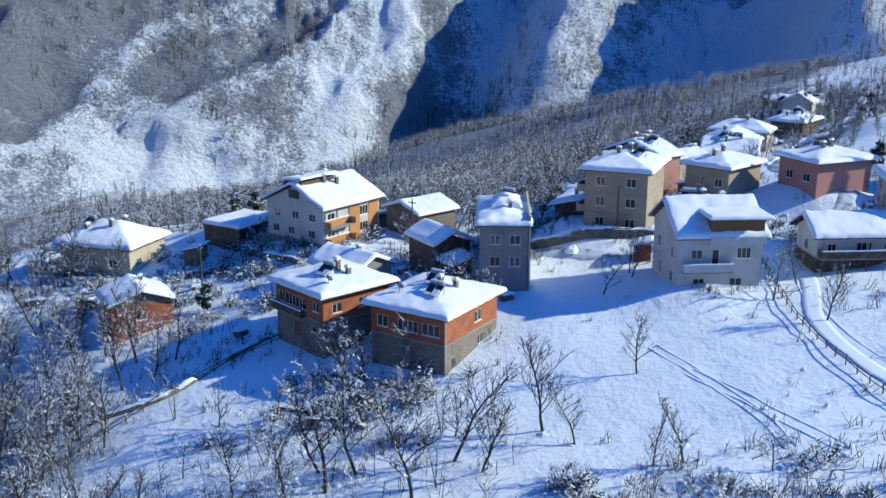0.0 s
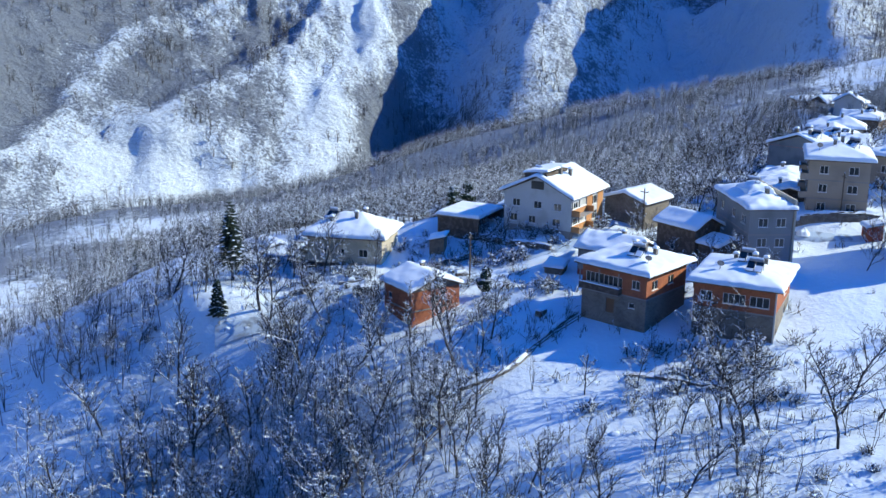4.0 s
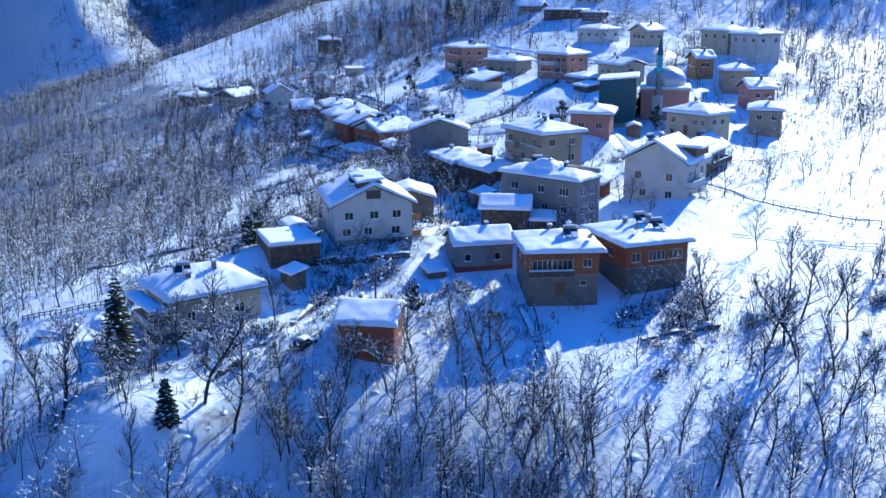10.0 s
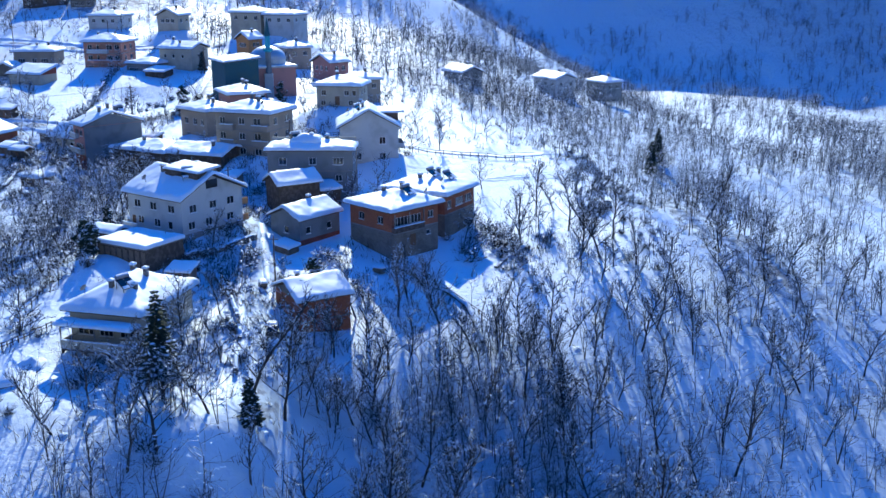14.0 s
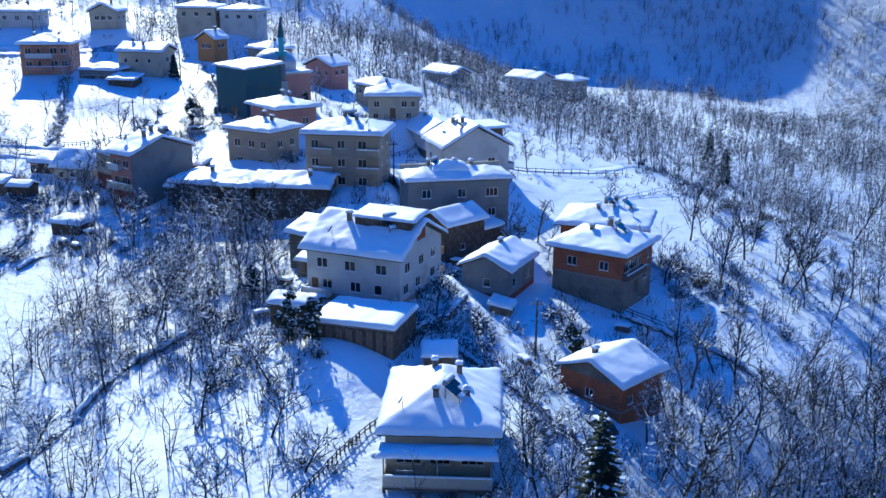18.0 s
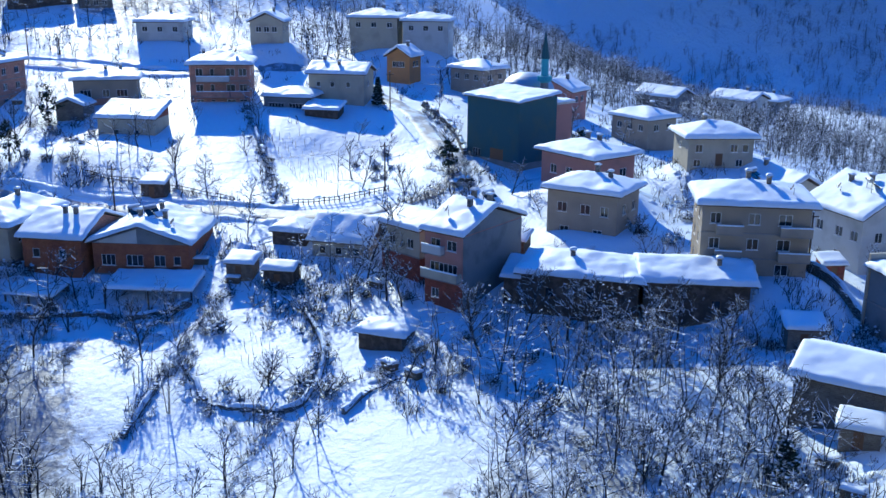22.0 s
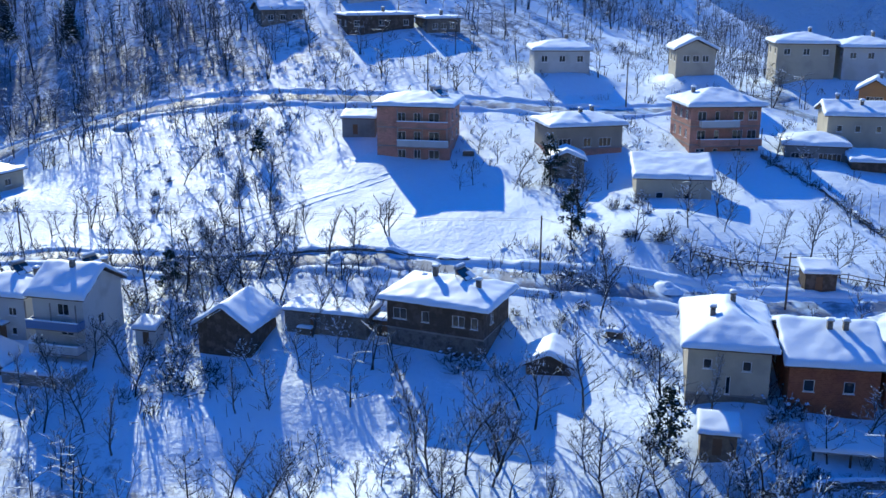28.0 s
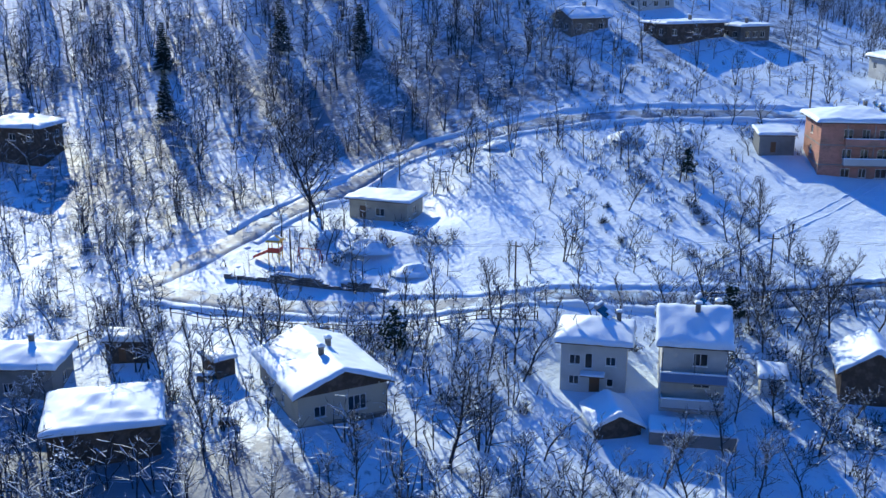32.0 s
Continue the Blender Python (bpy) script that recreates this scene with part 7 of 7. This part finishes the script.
for hs, u, v, turn in ((b_house, 0.25, -0.45, -40), (c_house, 0.5, -0.3, -70), (e_house, 0.25, -0.35, -40), (f_house, 0.3, -0.45, -35), (f_house, 0.05, -0.1, -35), (r_house, 0.1, -0.3, -60), (r_house, -0.35, 0.1, -60), (t_house, 0.3, 0.35, -60),
                       (y_house, 0.3, 0.4, -50), (j_house, 0.1, 0.35, -60), (z_house, 0.25, 0.15, -50), (g_house, -0.35, 0.3, -20), (x_house, 0.2, 0.2, -50), (h_house, -0.3, 0.1, -40), (u_house, 0.55, 0.0, -50)):
    solar_heater(hs, u, v, turn)


def satellite_dish(hs, u, v, turn=150):
    p = on_roof(hs, u, v)
    th = thing("satellite_dish", p.x, p.y, p.z - 0.35, turn, "grey satellite dish on a roof bracket", "satellite dish", "satellite dishes")
    part("mast", Shape().tube((0, 0, -0.4), (0, 0, 1.1), 0.035, 0.035, 6), METAL, th)
    bowl = Shape()
    for k in range(4):
        r0, r1 = 0.5 * k / 4, 0.5 * (k + 1) / 4
        m = pose(0, -0.15, 1.15, 62, 0, 0)
        bowl.tube(m @ Vector((0, 0, 0.5 * r0 * r0)), m @ Vector((0, 0, 0.5 * r1 * r1)), max(r0, 0.01), r1, 14, False)
    part("bowl", bowl, CONCRETE, th, soft=True)
    part("arm", Shape().beam((0, -0.2, 0.8), (0, -0.75, 1.3), 0.03), METAL, th)


for hs, u, v in ((b_house, -0.6, -0.7), (c_house, -0.5, -0.7), (e_house, 0.7, -0.6), (f_house, -0.4, -0.6), (r_house, 0.55, -0.5), (t_house, -0.3, -0.6), (j_house, 0.6, -0.6), (z_house, -0.6, 0.4), (u_house, -0.3, 0.5), (v_house, 0.5, -0.4), (x_house, -0.5, -0.4), (g_house, 0.3, 0.6)):
    satellite_dish(hs, u, v)


# ---- vehicles, play things, yards ----
def car(x, y, turn, label, paint):
    z = ground_at(x, y) + 0.15
    th = thing("car", x, y, z, turn, label, "car")
    body = Shape().add([(-2.1, -0.85, 0.3), (2.1, -0.85, 0.3), (2.1, 0.85, 0.3), (-2.1, 0.85, 0.3), (-2.05, -0.85, 0.85), (2.1, -0.82, 0.75), (2.1, 0.82, 0.75), (-2.05, 0.85, 0.85)],
                       [(3, 2, 1, 0), (4, 5, 6, 7), (0, 1, 5, 4), (1, 2, 6, 5), (2, 3, 7, 6), (3, 0, 4, 7)])
    part("body", body, paint, th)
    cab = [(-1.75, -0.8, 0.85), (1.0, -0.8, 0.82), (1.0, 0.8, 0.82), (-1.75, 0.8, 0.85), (-1.3, -0.65, 1.4), (0.3, -0.65, 1.42), (0.3, 0.65, 1.42), (-1.3, 0.65, 1.4)]
    part("cabin", Shape().add(cab, [(4, 5, 6, 7), (0, 1, 5, 4), (1, 2, 6, 5), (2, 3, 7, 6), (3, 0, 4, 7)]), GLASS, th, "dark glazed cabin")
    part("roof", Shape().box(-1.32, -0.66, 1.405, 0.32, 0.66, 1.45), paint, th)
    snow_slab("snow_cover", "flat", 1.7, 1.35, 0, 1.45, 0.22, th, seed=3)
    sn = snow_slab("snow_cover", "flat", 1.0, 1.6, 0, 0.76, 0.12, th, seed=6)
    sn.location = (1.55, 0, 0)
    for wx in (-1.3, 1.3):
        for wy in (-0.86, 0.86):
            wh = part("wheel", Shape().tube((wx, wy - 0.1, 0.3), (wx, wy + 0.1, 0.3), 0.31, 0.31, 14), RUBBER, th)
            part("rim", Shape().tube((wx, wy - 0.115, 0.3), (wx, wy + 0.115, 0.3), 0.18, 0.18, 10), SHEET, wh)
    for wy in (-0.6, 0.6):
        part("headlight", Shape().box(2.09, wy - 0.16, 0.55, 2.12, wy + 0.16, 0.7), FRAME, th)


car(-54, 147.2, 8, "dark parked car with snow on its roof", CAR_PAINT)
car(73.5, 185.5, 60, "pale parked car dusted with snow by the street", SHEET)


def play_set(x, y):
    z = ground_at(x, y)
    th = thing("playground_slide", x, y, z, 60, "yellow and red playground tower with a slide", "playground")
    for px in (-0.8, 0.8):
        for py in (-0.8, 0.8):
            part("post", Shape().beam((px, py, -0.4), (px, py, 3.0), 0.12), YELLOW, th)
    part("platform", Shape().box(-0.9, -0.9, 1.3, 0.9, 0.9, 1.42), WOOD, th)
    part("rail", Shape().box(-0.9, 0.82, 1.42, 0.9, 0.9, 2.1).box(-0.9, -0.9, 1.42, -0.82, 0.82, 2.1), RED, th)
    rf = part("roof", roof_shape("hip", 2.3, 2.3, 0.8, 3.1, 0.1), YELLOW, th)
    snow_slab("snow_cover", "hip", 1.9, 1.9, 0.6, 3.15, 0.2, rf, seed=2)
    part("slide", Shape().beam((0.9, 0, 1.35), (3.4, 0, 0.25), 0.7, 0.1).beam((0.9, -0.35, 1.5), (3.4, -0.35, 0.4), 0.08, 0.3).beam((0.9, 0.35, 1.5), (3.4, 0.35, 0.4), 0.08, 0.3), RED, th)
    part("ladder", Shape().beam((-0.3, -0.9, 1.35), (-0.3, -1.7, -0.2), 0.06).beam((0.3, -0.9, 1.35), (0.3, -1.7, -0.2), 0.06), YELLOW, th)


play_set(166.5, 362.5)
sw = thing("swing", 163.5, 358.0, ground_at(163.5, 358.0), 50, "red metal swing frame with two seats", "swing")
part("frame", Shape().beam((-1.8, -0.7, -0.3), (-1.8, 0, 2.3), 0.08).beam((-1.8, 0.7, -0.3), (-1.8, 0, 2.3), 0.08).beam((1.8, -0.7, -0.3), (1.8, 0, 2.3), 0.08).beam((1.8, 0.7, -0.3), (1.8, 0, 2.3), 0.08).beam((-1.8, 0, 2.3), (1.8, 0, 2.3), 0.09), RED, sw)
for k in (-0.8, 0.8):
    part("seat", Shape().box(k - 0.25, -0.12, 0.55, k + 0.25, 0.12, 0.62).beam((k - 0.23, 0, 0.6), (k - 0.23, 0, 2.28), 0.02).beam((k + 0.23, 0, 0.6), (k + 0.23, 0, 2.28), 0.02), YELLOW, sw)


def mound(x, y, r, h, seed):
    """A great heap of shovelled snow."""
    a, q = np.meshgrid(np.linspace(0, 2 * math.pi, 25), np.linspace(0, 1, 9), indexing="ij")
    rr = q * r * (1 + 0.25 * fbm(np.cos(a) * 1.5 + seed, np.sin(a) * 1.5, 2, seed))
    xs, ys = rr * np.cos(a), rr * np.sin(a) * 0.75
    zs = h * (1 - q ** 1.6) + 0.9 * h * fbm(xs / (r * 0.35), ys / (r * 0.35), 3, seed) * (1 - q ** 2) - 0.35 * q
    xs[-1], ys[-1], zs[-1] = xs[0], ys[0], zs[0]
    ob = sheet_object("snow_mound", xs, ys, zs, SNOW)
    ob.matrix_world = pose(x, y, ground_at(x, y), 0, 0, seed * 37)
    tagged(ob, "shovelled mound of lumpy white snow", "snow mound", "snow mounds")


for q, (x, y, r, h) in enumerate([(163, 349, 4.2, 1.5), (155, 344.5, 3.4, 1.1), (170, 353, 3.0, 1.0), (63, 222, 2.4, 1.0), (69, 216, 2.2, 0.9), (177, 298, 3.6, 1.2), (186, 318, 3.2, 1.2), (126, 304, 2.6, 1.0), (119, 290, 2.4, 0.9), (94, 252, 2.5, 1.0), (-32, 154.6, 1.8, 0.7), (20, 151, 1.8, 0.7), (-66, 176, 2.4, 0.9), (33, 150, 2.0, 0.8)]):
    mound(x, y, r, h, q + 1)


LOG = Shape().tube((0, -0.5, 0), (0, 0.5, 0), 0.11, 0.11, 7).mesh("log", WOOD)


def woodpile(x, y, turn, rows=4, wide=9, label="stacked firewood under a lid of snow"):
    th = thing("woodpile", x, y, ground_at(x, y) + 0.02, turn, label, "woodpile", "woodpiles")
    for j in range(rows):
        for k in range(wide - j % 2):
            ob = part("log", LOG, None, th)
            ob.location = ((k - wide / 2 + 0.5 * (j % 2)) * 0.225, 0, 0.05 + j * 0.19)
    snow_slab("snow_cover", "flat", wide * 0.235, 1.15, 0, rows * 0.19 + 0.06, 0.35, th, seed=rows).location = (-0.1, 0, 0)


for x, y, turn in ((20.5, 206.5, 30), (23.5, 208.6, 30), (26.0, 204.5, 120), (-12, 176.5, 40), (-17, 177.5, 40), (-20.5, 180.5, 100), (54, 224, 65), (-38, 150.5, 15), (-6, 150, 40), (44, 206, 30), (88, 262, 55), (104, 297, 50), (61, 228, 70), (-28, 133, 50), (137, 377, 70), (126, 376, 80), (9, 135, 30), (147, 262, 65)):
    woodpile(x, y, turn)


def little_shed(x, y, turn, w, d, h, kind, mat, label, name="shed"):
    house(x, y, turn, w, d, ground_at(x, y) - 0.1, ground_at(x, y) + h, label, kind, 0.8 if kind != "flat" else 0.0, 0.25, walls=mat, holes=f"df:{w * 0.3:.2f},0.1,0.9,1.8", chimneys=(), name=name, category="shed", group="", thick=0.45)


for x, y, turn, w, d, h, kind, mat, label in ((104.6, 293.4, -122, 11.5, 5.4, 2.0, "flat", BLOCK, "long low block shed with a broad snow roof"), (100.4, 287.4, -122, 2.4, 2.2, 1.8, "flat", DARK_WOOD, "small dark hen coop with a snow lid"), (55, 222.5, -115, 4.2, 3.4, 2.0, "shed", WOOD, "plank outhouse with a thick snow roof"),
                                               (50.6, 217.6, -115, 4.6, 3.6, 2.2, "gable_x", DARK_WOOD, "garden shed with a white humped roof"), (162.6, 277.5, -112, 6.4, 4.6, 2.8, "shed", GREY, "grey lean-to shed with a sheet door"), (139, 375, -160, 4.2, 3.0, 1.9, "flat", DARK_WOOD, "dark covered crate stack under snow"),
                                               (-11, 172.5, -130, 4.0, 2.6, 1.9, "shed", BLOCK, "tiny block shed against the dark house"), (-26, 176.5, -120, 6.0, 4.2, 2.4, "gable_x", DARK_WOOD, "low yard shed with a lumpy snow roof"),
                                               (-34, 168.6, -120, 4.6, 3.2, 2.0, "shed", DARK_WOOD, "dark lean-to below the white house"), (-41, 162, -105, 4.0, 3.0, 2.0, "shed", WOOD, "weathered hut between the lane and yard"), (146, 385, -110, 5.4, 4.0, 2.6, "gable_x", DARK_WOOD, "old plank shed by the stick fence"),
                                               (110, 316, -120, 3.2, 2.6, 2.0, "shed", WHITE, "small white store below the house"), (64, 262, -118, 4.0, 3.4, 2.2, "shed", WOOD, "woodshed below the brick row"), (46, 186, -130, 4.2, 3.2, 2.2, "shed", DARK_WOOD, "dark shed between the farm roofs"), (74, 162, -150, 4.2, 3.6, 2.2, "gable_x", WOOD, "plank store behind the pink house"),
                                               (88, 234, -110, 4.4, 3.4, 2.1, "shed", DARK_WOOD, "field hut beside the snowy plot"), (12, 163, -110, 4.6, 3.4, 2.2, "shed", BLOCK, "block store above the lane"), (30, 147, -100, 3.4, 3.0, 2.0, "shed", BRICK_RED, "brick coop beside the retaining wall")):
    little_shed(x, y, turn, w, d, h, kind, mat, label)


# rows of sticks in the gardens
sticks = Shape()
rnd = random.Random(77)
for px, py, turn, rows, cols, gap in ((98, 208, 0.2, 5, 16, 1.7), (82, 284, 0.9, 4, 9, 1.6), (52, 258, 0.6, 6, 9, 1.5), (92, 312, 1.0, 4, 8, 1.6), (-46, 186, 0.1, 5, 10, 1.5), (-58, 188, 0.3, 5, 9, 1.5), (34, 224, 0.4, 3, 7, 1.5), (62, 126, 1.3, 6, 9, 2.2), (75, 134, 1.2, 5, 9, 2.4), (8, 198, 0.7, 5, 8, 1.6)):
    for j in range(rows):
        for k in range(cols):
            if rnd.random() < 0.75:
                x = px + (k - cols / 2) * gap * math.cos(turn) - (j - rows / 2) * 1.9 * math.sin(turn) + rnd.gauss(0, 0.15)
                y = py + (k - cols / 2) * gap * math.sin(turn) + (j - rows / 2) * 1.9 * math.cos(turn) + rnd.gauss(0, 0.15)
                z = ground_at(x, y)
                sticks.tube((x, y, z - 0.3), (x + rnd.gauss(0, 0.12), y + rnd.gauss(0, 0.12), z + rnd.uniform(0.7, 1.6)), 0.04, 0.03, 4)
single("garden_sticks", sticks, DARK_WOOD, "rows of bare bean sticks in snowy gardens", "garden sticks", kind="stuff")


# wires along the street
wires = Shape()
line = [(160, 361.5, 7.5), (142.5, 334, 7), (129, 302.5, 7.5), (104, 265.4, 8), (85, 240.5, 7.5), (76, 198, 8)]
for (x0, y0, h0), (x1, y1, h1) in zip(line, line[1:]):
    a, b = Vector((x0, y0, ground_at(x0, y0) + h0 - 0.42)), Vector((x1, y1, ground_at(x1, y1) + h1 - 0.42))
    for off in (-0.5, 0.5):
        pts = [a.lerp(b, k / 8) + Vector((off, 0, -4 * 0.8 * (k / 8) * (1 - k / 8))) for k in range(9)]
        for p0, p1 in zip(pts, pts[1:]):
            wires.tube(p0, p1, 0.018, 0.018, 3, False)
single("wires", wires, METAL, "thin sagging power wires between the poles", "wires", kind="stuff")


# snow banks ploughed up beside the roads
def snow_bank(pts, away, seed, size=0.55):
    c = curve_points(pts, 0.8)
    _, n = along(c)
    off = np.linspace(-1, 1, 7)
    wide = 0.9 + 0.35 * fbm(c[:, 0] / 4, c[:, 1] / 4, 2, seed)
    xs = c[:, 0][:, None] + n[:, 0][:, None] * (away + off * wide[:, None])
    ys = c[:, 1][:, None] + n[:, 1][:, None] * (away + off * wide[:, None])
    hgt = size * (0.75 + 0.9 * fbm(c[:, 0] / 2.2, c[:, 1] / 2.2, 3, seed + 3))
    zs = ground_height(xs, ys) + np.maximum(0, hgt[:, None] * (1 - off ** 2)[None, :] + 0.12 * fbm(xs / 0.6, ys / 0.6, 2, seed + 5)) - 0.3 * (np.abs(off) > 0.9)[None, :]
    tagged(sheet_object("snow_bank", xs, ys, zs, SNOW), "ridge of ploughed snow beside the road", "snow bank", kind="structure")


for q, (pts, away) in enumerate((([(147.5, 352.5), (140.5, 338), (133, 318), (122, 296), (112, 278), (100, 262), (89, 246), (80, 228), (72, 214)], 2.9), ([(163, 381), (157.5, 371.5), (147.5, 352.5), (140.5, 338), (133, 318), (122, 296), (112, 278), (100, 262), (89, 246), (80, 228), (72, 214)], -2.9),
                                  ([(176, 366), (187, 350), (194, 334), (192, 318), (187, 300), (178, 276), (168, 252), (159, 232), (158, 212)], 3.0), ([(176, 366), (187, 350), (194, 334), (192, 318), (187, 300), (178, 276), (168, 252), (159, 232), (158, 212)], -3.0),
                                  ([(-62, 147.5), (-46, 150.5), (-30, 153.2), (-15, 155.6), (0, 157.4)], -2.3), ([(-62, 147.5), (-46, 150.5), (-30, 153.2), (-15, 155.6), (0, 157.4)], 2.3))):
    snow_bank(pts, away, 60 + q)


def track(pts, gap=1.5):
    """A pair of low ridges of pressed snow beside a sledge or wheel track."""
    c = curve_points(pts, 0.7)
    _, n = along(c)
    for sgn in (-1, 1):
        off = np.linspace(-1, 1, 5) * 0.24 + sgn * gap / 2
        xs, ys = c[:, 0][:, None] + n[:, 0][:, None] * off, c[:, 1][:, None] + n[:, 1][:, None] * off
        hump = 0.08 * (1 - np.linspace(-1, 1, 5) ** 2)[None, :] * (0.6 + 0.8 * fbm(c[:, 0] / 1.4, c[:, 1] / 1.4, 2, 83))[:, None]
        zs = ground_height(xs, ys) + hump + 0.02 - 0.1 * (np.abs(np.linspace(-1, 1, 5)) > 0.9)[None, :]
        tagged(sheet_object("snow_track", xs, ys, zs, SNOW), "ridge of pressed snow beside an old track", "track", kind="structure")


track([(29, 111), (33, 105), (36, 99), (40, 92)])
track([(26, 118), (31, 108), (34, 100), (35, 93)], 1.2)
track([(49, 133), (48, 122), (50, 110), (57, 96)], 1.6)
track([(66, 215), (63, 222), (59, 228), (54, 226), (47, 231), (40, 241)], 1.4)
track([(150, 262), (143, 280), (138, 300), (134, 314)], 1.6)
